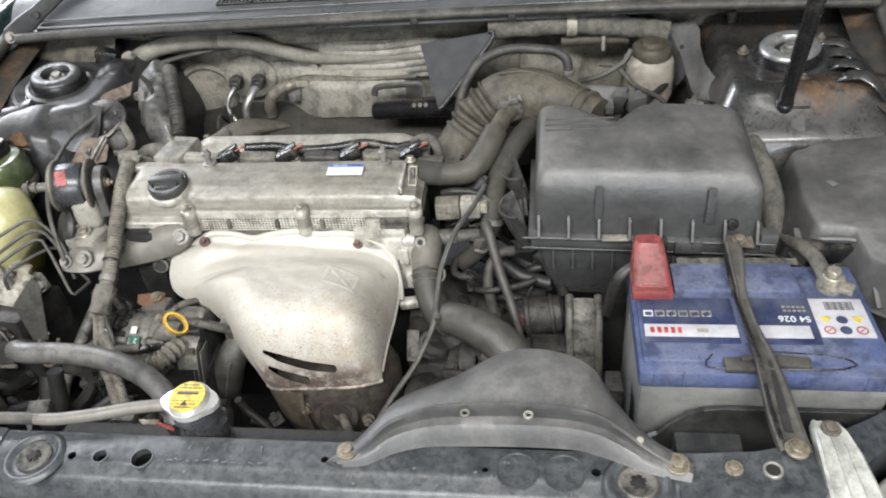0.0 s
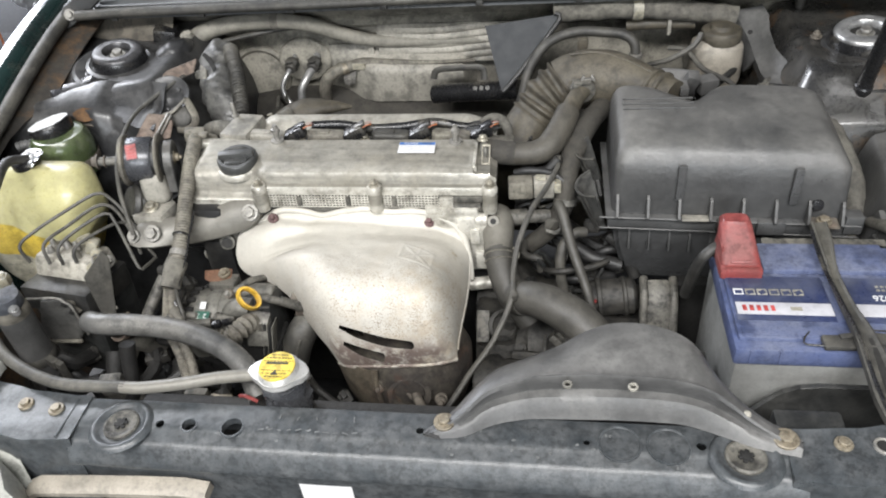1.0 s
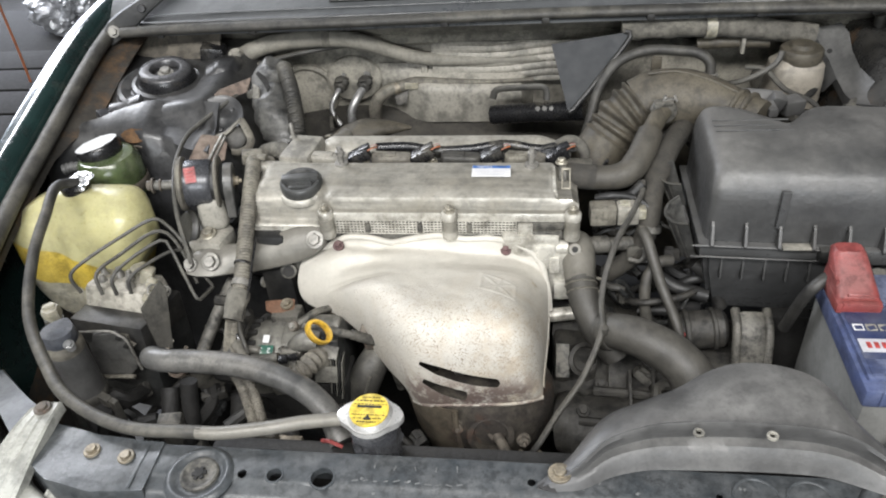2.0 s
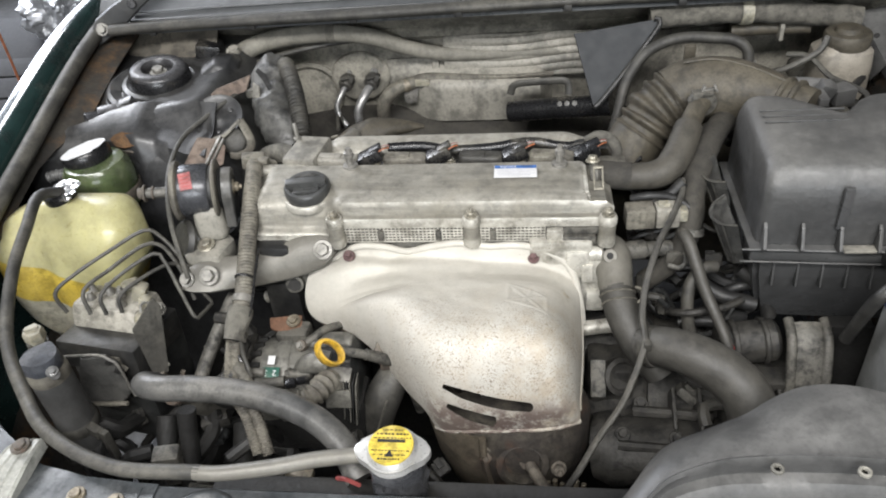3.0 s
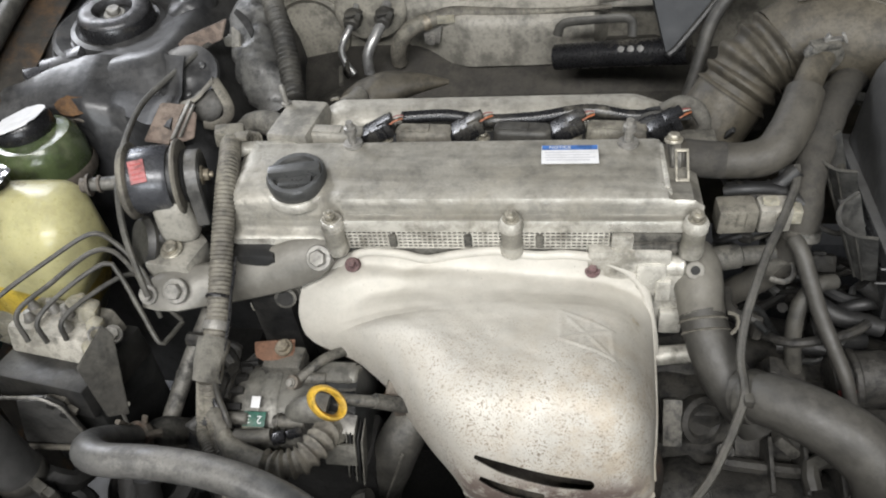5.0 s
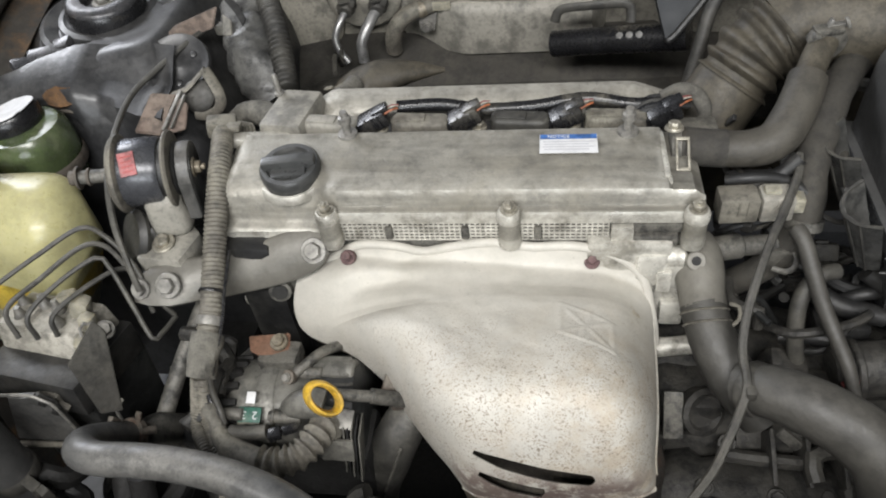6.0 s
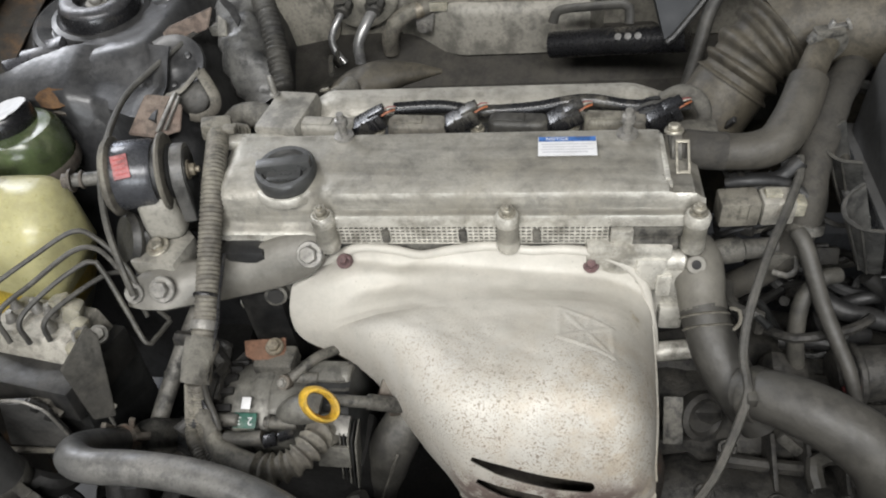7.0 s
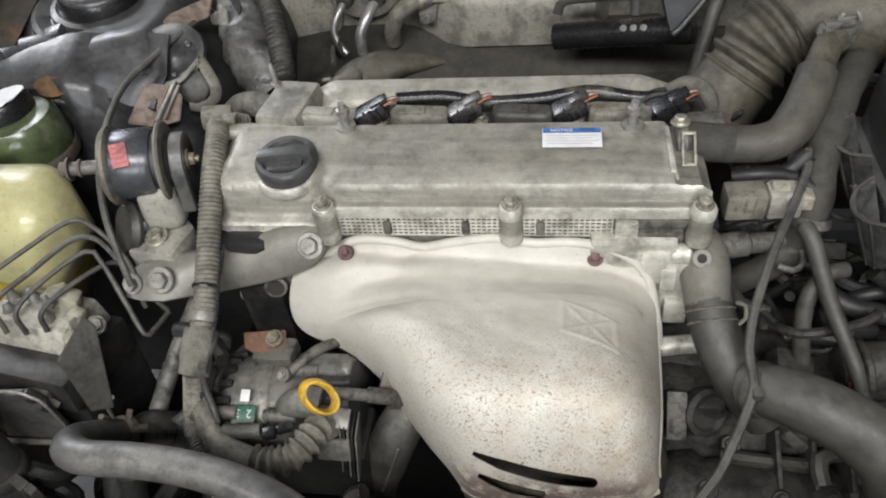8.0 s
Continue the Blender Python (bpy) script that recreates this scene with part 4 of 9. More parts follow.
vc = thing("valve_cover", (-0.26, 0.9, 0.80), "dusty silver cast aluminium valve cover with worn bright edges", "engine cover")
SEC = [(-0.0050, -0.0050), (-0.0080, -0.0030), (-0.0080, 0.0060), (-0.0066, 0.0086), (-0.0020, 0.0096), (0.0000, 0.0110), (0.0012, 0.0140), (0.0026, 0.0215), (0.0046, 0.0252), (0.0090, 0.0272), (0.034, 0.0282), (0.084, 0.0295), (0.0885, 0.0275), (0.090, 0.022), (0.0905, 0.006)]
SEC_END = [(-0.0050, -0.0230), (-0.0080, -0.0210), (-0.0080, -0.0130), (-0.0060, -0.0105), (-0.0010, -0.0085), (0.0020, -0.0050), (0.0050, 0.0040), (0.0080, 0.0130), (0.0120, 0.0195), (0.0190, 0.0240), (0.034, 0.0278), (0.084, 0.0295), (0.0885, 0.0275), (0.090, 0.022), (0.0905, 0.006)]
rings = []
for x in np.linspace(-0.232, 0.206, 100):
    e = smooth01((x + 0.232) / 0.012) * smooth01((0.206 - x) / 0.010)
    k = smooth01((-0.116 - x) / 0.022)
    low = smooth01((x - 0.174) / 0.005)
    ring = []
    for (y0, z0), (y1, z1) in zip(SEC, SEC_END):
        yy, zz = y0 + (y1 - y0) * k, z0 + (z1 - z0) * k
        if zz > 0.0205:
            zz = zz + (0.0205 - zz) * low * (1 if yy > 0.006 else 0.35)
        zz = -0.0145 + (zz + 0.0145) * (0.80 + 0.20 * e)
        yy = 0.04 + (yy - 0.04) * (0.965 + 0.035 * e)
        ring.append(ex(x, yy, zz))
    ring += [ex(x, 0.0905, -0.0145 - 0.009 * k)]
    rings.append(ring)
part("cover_body", loft(rings), "alu", vc, smooth=32)
part("lower_flange", moved(box((-0.013, 0.050, -0.0120), (0.430, 0.088, 0.010), 0.0015), EM), "alu_dirty", vc)
part("end_rib", moved(join(box((0.1755, 0.050, 0.0235), (0.005, 0.064, 0.010), 0.002), box((0.1765, 0.018, 0.020), (0.006, 0.010, 0.012), 0.002)), EM), "alu", vc, "bright worn end rib")
part("coil_trough", moved(join(box((-0.02, 0.112, -0.004), (0.40, 0.05, 0.018), 0.003), box((0.0, 0.112, 0.004), (0.385, 0.044, 0.006), 0.002)), EM), "aludark", vc)
hump = []
for x in np.linspace(-0.178, 0.203, 46):
    e = smooth01((x + 0.178) / 0.03) * smooth01((0.203 - x) / 0.05)
    hump.append([ex(x, 0.16 + (y - 0.16) * (0.75 + 0.25 * e), -0.02 + (z + 0.02) * (0.72 + 0.28 * e)) for y, z in ((0.137, -0.02), (0.137, 0.010), (0.1395, 0.015), (0.150, 0.0235), (0.160, 0.0265), (0.172, 0.024), (0.180, 0.014), (0.182, -0.02))])
part("rear_hump", loft(hump), "alu", vc, smooth=35)
for x, y, z in ((-0.124, -0.010, 0.003), (0.040, -0.010, 0.003), (0.198, -0.010, 0.003)):
    part("bolt_boss", moved(lathe([(0.0095, -0.030), (0.0105, -0.028), (0.0105, -0.018), (0.0098, -0.015), (0.0098, 0.0), (0.0108, 0.001), (0.0108, 0.008), (0.0090, 0.0115), (0.006, 0.012)], 22, Matrix.Translation((x, y, z))), EM), "alu", vc)
    part("cover_bolt", hexbolt(ex(x, y, z + 0.012), EM.to_3x3() @ Vector((0, -0.1, 1)), 0.0058, 0.006, 1.35, stud=0.004), "zinc", vc)
for x, y, z in ((-0.118, 0.083, 0.029), (0.146, 0.079, 0.029)):
    part("cover_stud", moved(join(lathe([(0.010, 0), (0.0095, 0.003), (0.007, 0.0035)], 20, Matrix.Translation((x, y, z))), lathe([(0.0042, 0), (0.0042, 0.014), (0.0062, 0.015), (0.0062, 0.021), (0.004, 0.022), (0.0035, 0.027)], 12, Matrix.Translation((x, y, z)))), EM), "steel", vc)
part("notice_label", moved(plate([(0.066, 0.048, 0.0302), (0.118, 0.048, 0.0302), (0.118, 0.074, 0.0312), (0.066, 0.074, 0.0312)], 0.0005), EM), "white", vc, "white notice label with blue header")
part("label_header", moved(plate([(0.0665, 0.0672, 0.0316), (0.1175, 0.0672, 0.0316), (0.1175, 0.0735, 0.0319), (0.0665, 0.0735, 0.0319)], 0.0002), EM), "bluep", vc, "blue printed header bar")


def lettering(name, text, m, size, mat, parent, label="", thick=0.0002):
    cu = bpy.data.curves.new(name, "FONT")
    cu.body, cu.size, cu.align_x, cu.align_y, cu.extrude = text, size, "CENTER", "CENTER", thick
    tmp = new(name, cu)
    bpy.context.view_layer.update()
    me = bpy.data.meshes.new_from_object(tmp.evaluated_get(bpy.context.evaluated_depsgraph_get()))
    bpy.data.objects.remove(tmp)
    me.transform(m)
    me.materials.clear()
    me.materials.append(M[mat])
    ob = new(name, me)
    ob.parent = parent
    if parent.type == "EMPTY":
        ob.matrix_parent_inverse = Matrix.Translation(-Vector(parent.location))
    if label:
        ob["label"] = label
    return ob


lettering("label_text", "NOTICE", EM @ Matrix.Translation((0.083, 0.0704, 0.0320)), 0.0055, "white", vc)
for i in range(4):
    part("text_line", moved(box((0.092 - 0.002 * (i % 2), 0.0635 - i * 0.0036, 0.03105 - i * 0.00014), (0.046 - 0.006 * (i % 2), 0.0011, 0.0008), 0), EM), "labelgrey", vc)

OM = EM @ Matrix.Translation((-0.163, 0.033, 0.0235)) @ Matrix.Rotation(radians(7), 4, "X")
part("filler_neck", lathe([(0.0345, -0.008), (0.0330, -0.002), (0.0312, 0.000), (0.029, 0.000), (0.028, -0.004)], 36, OM.copy(), cap=False), "alu", vc, "aluminium filler neck")
oc = part("oil_cap", lathe([(0.0265, -0.008), (0.0285, 0.002), (0.0285, 0.010), (0.0265, 0.0125), (0.022, 0.0125), (0.020, 0.0095), (0.003, 0.0085)], 40, OM.copy()), "capdust", vc, "black plastic oil filler cap with a raised grip")
part("grip", moved(join(box((0, 0, 0.014), (0.050, 0.012, 0.012), 0.003), box((0, -0.009, 0.0105), (0.032, 0.014, 0.005), 0.002)), OM @ Matrix.Rotation(radians(8), 4, "Z")), "capdust", oc)

for i, (x, ang) in enumerate(((-0.140, -6), (-0.050, -4), (0.048, -5), (0.138, -4))):
    c = thing("ignition_coil", ex(x, 0.108, 0.01), "dusty grey ignition coil with black plug", "ignition coil", "ignition coils")
    cm = EM @ pose(x, 0.107, 0.0165, 0, 0, ang)
    hexa = [(-0.031, -0.004), (-0.026, -0.011), (0.024, -0.011), (0.030, -0.005), (0.030, 0.007), (0.024, 0.011), (-0.026, 0.011), (-0.031, 0.005)]
    part("coil_body", moved(join(prism(hexa, -0.002, 0.014, 0.004, None, 3, 0.93), box((-0.010, 0.0, 0.0145), (0.030, 0.012, 0.002), 0.001)), cm), ("insul", "conduit", "rubber", "conduit")[i], c, ("pale dusty coil body", "tan dusty coil body", "dark dusty coil body", "tan dusty coil body")[i])
    part("plug", moved(join(box((0.043, 0.005, 0.012), (0.030, 0.021, 0.017), 0.003, (0, -24, 16)), box((0.050, 0.006, 0.024), (0.018, 0.012, 0.005), 0.0015, (0, -24, 16)), box((0.030, 0.002, 0.006), (0.014, 0.015, 0.012), 0.002, (0, -10, 8)), *[box((0.040 + 0.006 * q, -0.006, 0.013 + 0.002 * q), (0.002, 0.002, 0.014), 0.0005, (0, -24, 16)) for q in range(3)]), cm), "blackg", c, "black connector plug")
    for k in range(4):
        part("plug_wire", tube([cm @ Vector((0.054, 0.003 + 0.0035 * k, 0.020)), cm @ Vector((0.061, 0.006 + 0.003 * k, 0.0235)), cm @ Vector((0.067, 0.012 + 0.0015 * k, 0.0225))], 0.0011, 6, 0.003), ("orange", "blackg", "milk", "red")[k], c)
    part("coil_bolt", hexbolt(cm @ Vector((-0.040, -0.004, 0.002)), (0, 0, 1), 0.0052, 0.005, 1.4), "zinc", c)
single("coil_harness", tube([ex(-0.075, 0.124, 0.032), ex(-0.03, 0.128, 0.031), ex(0.01, 0.124, 0.027), ex(0.06, 0.124, 0.029), ex(0.11, 0.128, 0.034), ex(0.15, 0.126, 0.028), ex(0.185, 0.122, 0.03)], 0.0065, 10, 0.006), "blackg", "glossy black coil wiring harness", "wiring harness")
eh = thing("wiring_harness", ex(0.19, 0.12, 0.02), "dusty bundle of wires ending in a grey rubber boot", "wiring harness")
for k in range(5):
    part("wire", tube([ex(0.150, 0.108 + 0.004 * k, 0.024), ex(0.170, 0.112 + 0.004 * k, 0.032 + 0.001 * (k % 3)), ex(0.190, 0.113 + 0.004 * k, 0.033 - 0.002 * (k % 2)), ex(0.206, 0.118 + 0.002 * k, 0.030)], 0.0026, 8, 0.005), ("rubberd", "blackg", "rubber", "conduit", "rubberd")[k], eh)
part("boot", tube([ex(0.180, 0.128, 0.034), ex(0.196, 0.130, 0.039), ex(0.212, 0.127, 0.036), ex(0.220, 0.120, 0.024), ex(0.219, 0.114, 0.012)], 0.0072, 14, 0.004, radii=[0.7, 1.0, 1.1, 1.05, 0.8], lump=0.12), "cloth", eh, "grey dusty rubber boot")
part("end_box", moved(join(box((0.212, 0.098, 0.012), (0.034, 0.024, 0.022), 0.003), box((0.196, 0.098, 0.010), (0.010, 0.028, 0.026), 0.003)), EM), "cloth", eh, "brown dusty connector box")

# heat shield
hs = thing("heat_shield", (-0.25, 0.72, 0.7), "pressed silver steel exhaust heat shield with rust specks", "heat shield")
TOP = [(-0.3985, 0.826, 0.757), (-0.3926, 0.831, 0.7634), (-0.3775, 0.832, 0.7736), (-0.3567, 0.832, 0.7813), (-0.3248, 0.832, 0.7786), (-0.3018, 0.832, 0.7721), (-0.272, 0.832, 0.779), (-0.2355, 0.832, 0.7844), (-0.2004, 0.832, 0.7789), (-0.1705, 0.832, 0.7806), (-0.1409, 0.832, 0.7751), (-0.1158, 0.831, 0.761), (-0.1005, 0.826, 0.742)]
LEFT = [TOP[0], (-0.4075, 0.8235, 0.7545), (-0.4165, 0.820, 0.7540), (-0.4235, 0.8165, 0.7535), (-0.4262, 0.8135, 0.7500), (-0.4285, 0.810, 0.7430), (-0.4305, 0.804, 0.7340), (-0.4310, 0.797, 0.7245), (-0.4275, 0.789, 0.7115), (-0.420, 0.784, 0.704), (-0.408, 0.780, 0.699), (-0.372, 0.764, 0.701), (-0.337, 0.741, 0.691), (-0.310, 0.710, 0.685), (-0.286, 0.684, 0.680), (-0.267, 0.666, 0.676), (-0.256, 0.660, 0.655)]
RIGHT = [TOP[-1], (-0.0955, 0.815, 0.722), (-0.0930, 0.800, 0.709), (-0.0925, 0.780, 0.700), (-0.093, 0.750, 0.696), (-0.094, 0.725, 0.694), (-0.096, 0.700, 0.690), (-0.098, 0.680, 0.682), (-0.098, 0.668, 0.679), (-0.098, 0.662, 0.668)]
SPINE = [(0.0, 0.826, 0.750), (0.06, 0.821, 0.7495), (0.125, 0.808, 0.757), (0.19, 0.797, 0.7615), (0.25, 0.785, 0.7645), (0.375, 0.762, 0.769), (0.5, 0.738, 0.774), (0.625, 0.712, 0.779), (0.72, 0.688, 0.7815), (0.77, 0.674, 0.779), (0.815, 0.6625, 0.769), (0.86, 0.654, 0.751), (0.90, 0.648, 0.731), (0.94, 0.6435, 0.708), (0.97, 0.6430, 0.685), (1.0, 0.647, 0.664)]


def along(line, t):
    f = t * (len(line) - 1)
    i = min(int(f), len(line) - 2)
    a, b, u = line[i], line[i + 1], f - i
    if isinstance(a, (int, float)):
        return a + (b - a) * u
    return Vector(a) + (Vector(b) - Vector(a)) * u


LEFT_S, RIGHT_S, TOP_S = spline(LEFT, 0.004), spline(RIGHT, 0.004), spline(TOP, 0.004)


def hill(u, v, u0, v0, du, dv):
    return math.exp(-((u - u0) / du) ** 2 - ((v - v0) / dv) ** 2)


def spine_at(v):
    for (v0, y0, z0), (v1, y1, z1) in zip(SPINE, SPINE[1:]):
        if v <= v1:
            f = (v - v0) / (v1 - v0)
            return y0 + (y1 - y0) * f, z0 + (z1 - z0) * f
    return SPINE[-1][1:]


def shield_point(u, v):
    a, b = along(LEFT_S, v), along(RIGHT_S, v)
    p = a.lerp(b, u)
    # the wavy top edge fades out into the pressing
    p += (along(TOP_S, u) - Vector(TOP[0]).lerp(Vector(TOP[-1]), u)) * max(0.0, 1 - v / 0.26) ** 2
    y, z = np.mean([spine_at(min(1, max(0, v + 0.012 * q))) for q in (-2, -1, 0, 1, 2)], axis=0)
    if u < 0.5:
        k = 1 - abs(2 * u - 1) ** (1.9 + 3.6 * smooth01((v - 0.25) / 0.35))
    else:
        k = 1 - abs(2 * u - 1) ** 5.5
    k = k ** 0.8
    p += Vector((0, (y - (a.y + b.y) / 2) * k, (z - (a.z + b.z) / 2) * k))
    out = Vector((0, -0.6, 0.8))
    # bolt pads, the valley beside the ear, its ridge and a shallow cross fold
    p -= out * (0.0045 * hill(u, v, 0.13, 0.055, 0.10, 0.045) + 0.0040 * hill(u, v, 0.88, 0.060, 0.09, 0.045) + 0.0018 * hill(u, v, 0.5, 0.075, 0.5, 0.035))
    p -= out * 0.0060 * hill(u, v, 0.27, 0.175, 0.11, 0.045)
    p += out * (0.0045 * hill(u, v, 0.13, 0.16, 0.10, 0.04) + 0.0022 * hill(u, v, 0.10, 0.30, 0.10, 0.05))
    p += out * 0.0035 * hill(u, v, 0.45, 0.955, 0.5, 0.030)
    p -= out * 0.0030 * hill(u, v, 0.93, 0.86, 0.05, 0.10)
    p += Vector((0, 0, 0.0016 * noise.noise(Vector((u * 5, v * 5, 2))) + 0.0006 * noise.noise(Vector((u * 16, v * 16, 7)))))
    # pressed lozenge mark
    mx, my = (p.x + 0.1535) / 0.021, (p.y - 0.7475) / 0.0185 + 0.45 * (p.x + 0.1535) / 0.021
    if abs(mx) < 1.1 and abs(my) < 1.1:
        near = min(abs(abs(mx) - 1), abs(abs(my) - 1), abs(mx - my) * 0.7, abs(mx + my) * 0.7, abs(mx - 0.2 * my) * 1.2)
        p.z += 0.0011 * max(0, 1 - near / 0.13)
    return p


grid = [[shield_point(i / 150, j / 150) for i in range(151)] for j in range(151)]
shell = part("shield_shell", sheet(grid, 0.0015), "shield", hs, smooth=60)


def slot(line, radii, way):
    """A curved slot, wider at one end, cut along way."""
    w = Vector(way).normalized()
    c = spline(line, 0.0012)
    lo, hi = [], []
    for i, p in enumerate(c):
        d = (c[min(i + 1, len(c) - 1)] - c[max(i - 1, 0)]).normalized()
        s = i / (len(c) - 1)
        r = along(radii, s) * math.sqrt(max(0.03, 1 - max(0, (s - 0.95) / 0.05) ** 2))
        n2 = w.cross(d).normalized()
        lo.append(p - n2 * r)
        hi.append(p + n2 * r)
    pts = lo + hi[::-1]
    return loft([[p - w * 0.05 for p in pts], [p + w * 0.05 for p in pts]])


cut(shell, slot([(-0.2410, 0.6535, 0.7295), (-0.214, 0.648, 0.721), (-0.182, 0.644, 0.7135), (-0.1465, 0.6440, 0.7085)], [0.0022, 0.0052, 0.0058, 0.0060, 0.0052], (0.05, -0.75, 0.65)),
    slot([(-0.238, 0.646, 0.707), (-0.212, 0.640, 0.697), (-0.186, 0.637, 0.690)], [0.0026, 0.0062, 0.0068], (0.05, -0.75, 0.65)))
part("inner_strap", box((-0.199, 0.668, 0.706), (0.011, 0.003, 0.050), 0.001, (28, 0, 0)), "steel", hs, "grey strap behind the slots")
part("bottom_roll", tube([grid[-1][i] for i in range(0, 151, 15)], 0.0036, 8, 0.008), "shield", hs)
lip = [(x, y - 0.002, z + 0.001) for x, y, z in TOP]
part("top_flange", tube([(-0.4010, 0.819, 0.748)] + lip + [(-0.0945, 0.816, 0.722), (-0.0905, 0.803, 0.703), (-0.0895, 0.792, 0.690)], 0.0042, 12, 0.006, flat=0.62), "shield", hs, "rolled bright top flange")
side_edge = [grid[j][0] for j in range(36, 146, 10)]
part("side_flange", tube([p + Vector((0.001, 0.001, -0.003)) for p in side_edge], 0.0020, 8, 0.008), "tanshell", hs, "thin folded side edge")
part("side_flange", tube([grid[j][150] + Vector((0.001, 0, -0.001)) for j in range(30, 146, 10)], 0.0022, 8, 0.008), "shield", hs, "thin folded side edge")
for x, z in ((-0.112, -0.034), (0.113, -0.038)):
    p = ex(x, -0.017, z - 0.004)
    part("shield_bolt", join(hexbolt(p, (0, -0.45, 0.9), 0.0044, 0.005, 1.3), lathe([(0.0072, -0.006), (0.0072, 0.0), (0.0064, 0.0010)], 20, align(p, (0, -0.7, 0.7)))), "purplerust", hs, "purple-rusty shield bolt")

mf = thing("exhaust_manifold", (-0.18, 0.7, 0.5), "brown rusty exhaust manifold and pipe under the shield", "exhaust manifold")
rings = []
for z, cx, cy, rx, ry in ((0.668, -0.176, 0.705, 0.080, 0.062), (0.640, -0.174, 0.702, 0.091, 0.072), (0.60, -0.172, 0.700, 0.088, 0.070), (0.55, -0.172, 0.700, 0.072, 0.062), (0.48, -0.168, 0.70, 0.055, 0.050), (0.38, -0.168, 0.70, 0.045, 0.045)):
    rings.append([(cx + rx * math.cos(a) , cy + ry * math.sin(a), z + 0.003 * math.sin(5 * a)) for a in np.linspace(0, 2 * math.pi, 33)[:-1]])
part("manifold_body", loft(rings), "rusty", mf)
for i in range(3):
    part("runner", tube([(-0.34 + 0.09 * i, 0.82, 0.70), (-0.30 + 0.07 * i, 0.76, 0.70), (-0.22 + 0.03 * i, 0.71, 0.68)], 0.022), "rusty", mf)
HM = align((-0.160, 0.634, 0.628), (0.1, -0.9, 0.42))
part("port_ring", lathe([(0.030, -0.006), (0.029, 0.004), (0.022, 0.007), (0.019, 0.003), (0.018, -0.010)], 28, HM.copy(), cap=False), "rusty", mf, "rusty raised port")
part("port_floor", lathe([(0.020, -0.010), (0.019, -0.009), (0.002, -0.009)], 24, HM.copy()), "dark", mf)
part("sensor", join(rod(HM @ Vector((0.004, 0.002, -0.008)), HM @ Vector((0.022, -0.018, 0.030)), 0.0065, 14), hexbolt(HM @ Vector((0.004, 0.002, -0.006)), (0.3, -0.9, 0.3), 0.010, 0.008)), "rustplate", mf, "dusty sensor in the port")
shell_rows = []
for z, cx, cy, rx, ry in ((0.668, -0.184, 0.705, 0.086, 0.072), (0.640, -0.182, 0.702, 0.089, 0.077), (0.60, -0.178, 0.700, 0.087, 0.075), (0.55, -0.172, 0.700, 0.079, 0.068), (0.48, -0.168, 0.70, 0.062, 0.056)):
    shell_rows.append([(cx + rx * math.cos(a), cy + ry * math.sin(a), z + 0.002 * math.sin(7 * a)) for a in np.linspace(radians(150), radians(258), 22)])
part("lower_shell", sheet(shell_rows, 0.002), "tanshell", mf, "tan dusty lower shield half")
part("shell_seam", tube([r[-1] for r in shell_rows], 0.004, 8, 0.01), "tanshell", mf)
for p in ((-0.120, 0.640, 0.612), (-0.132, 0.632, 0.580), (-0.200, 0.634, 0.640)):
    part("stud_nut", hexbolt(p, (0.1, -0.9, 0.4), 0.007, 0.007, 1.3, stud=0.006), "rustplate", mf)
for i in range(7):
    part("hose_clip", rod((-0.140 + 0.008 * i, 0.640, 0.585 + 0.003 * (i % 3)), (-0.142 + 0.008 * i, 0.63, 0.545), 0.003, 8), "gold", mf)
single("sensor_cable", tube([(0.030, 0.905, 0.822), (0.028, 0.888, 0.814), (0.012, 0.852, 0.802), (-0.006, 0.815, 0.793), (-0.022, 0.776, 0.766), (-0.027, 0.750, 0.742), (-0.026, 0.722, 0.733), (-0.032, 0.705, 0.718), (-0.041, 0.688, 0.704), (-0.054, 0.667, 0.688), (-0.080, 0.64, 0.662), (-0.105, 0.610, 0.635), (-0.13, 0.60, 0.60)], 0.0038, 8, 0.008), "rubber", "grey rubber sensor cable looped over a hose", "cable")

# engine lifting block and left end hardware
lb = thing("cover_bracket", (-0.455, 0.96, 0.83), "dusty cast bracket block with a steel stud", "bracket")
part("block", box((-0.448, 0.960, 0.832), (0.050, 0.070, 0.034), 0.005, (0, 0, -8), (0.9, 0.92)), "insul", lb)
part("arm", box((-0.478, 0.920, 0.8385), (0.075, 0.016, 0.010), 0.003, (0, 4, 6)), "alu", lb)
part("stud", lathe([(0.0055, 0), (0.0055, 0.003), (0.0032, 0.004), (0.0032, 0.022), (0.002, 0.024)], 12, Matrix.Translation((-0.467, 0.985, 0.848))), "steel", lb)
single("breather_pipe", tube([(-0.535, 0.985, 0.80), (-0.515, 0.985, 0.822), (-0.490, 0.975, 0.832), (-0.468, 0.962, 0.834)], 0.014, lump=0.1), "cloth", "dusty wrapped breather pipe beside the cover", "pipe")
imn = thing("intake_manifold", (-0.3, 1.09, 0.6), "black plastic intake manifold behind the engine", "intake manifold")
part("plenum", tube([(-0.44, 1.085, 0.705), (-0.30, 1.095, 0.71), (-0.12, 1.10, 0.71)], 0.045), "aludark", imn)
part("corner_cover", tube([(-0.432, 1.040, 0.790), (-0.415, 1.052, 0.804), (-0.392, 1.064, 0.812), (-0.365, 1.072, 0.814), (-0.335, 1.080, 0.812), (-0.310, 1.086, 0.808)], 0.022, 18, 0.005, radii=[0.85, 1.0, 1.1, 0.9, 0.55, 0.15], flat=0.75, lump=0.10), "brownr", imn, "dusty brown wrapped cover")
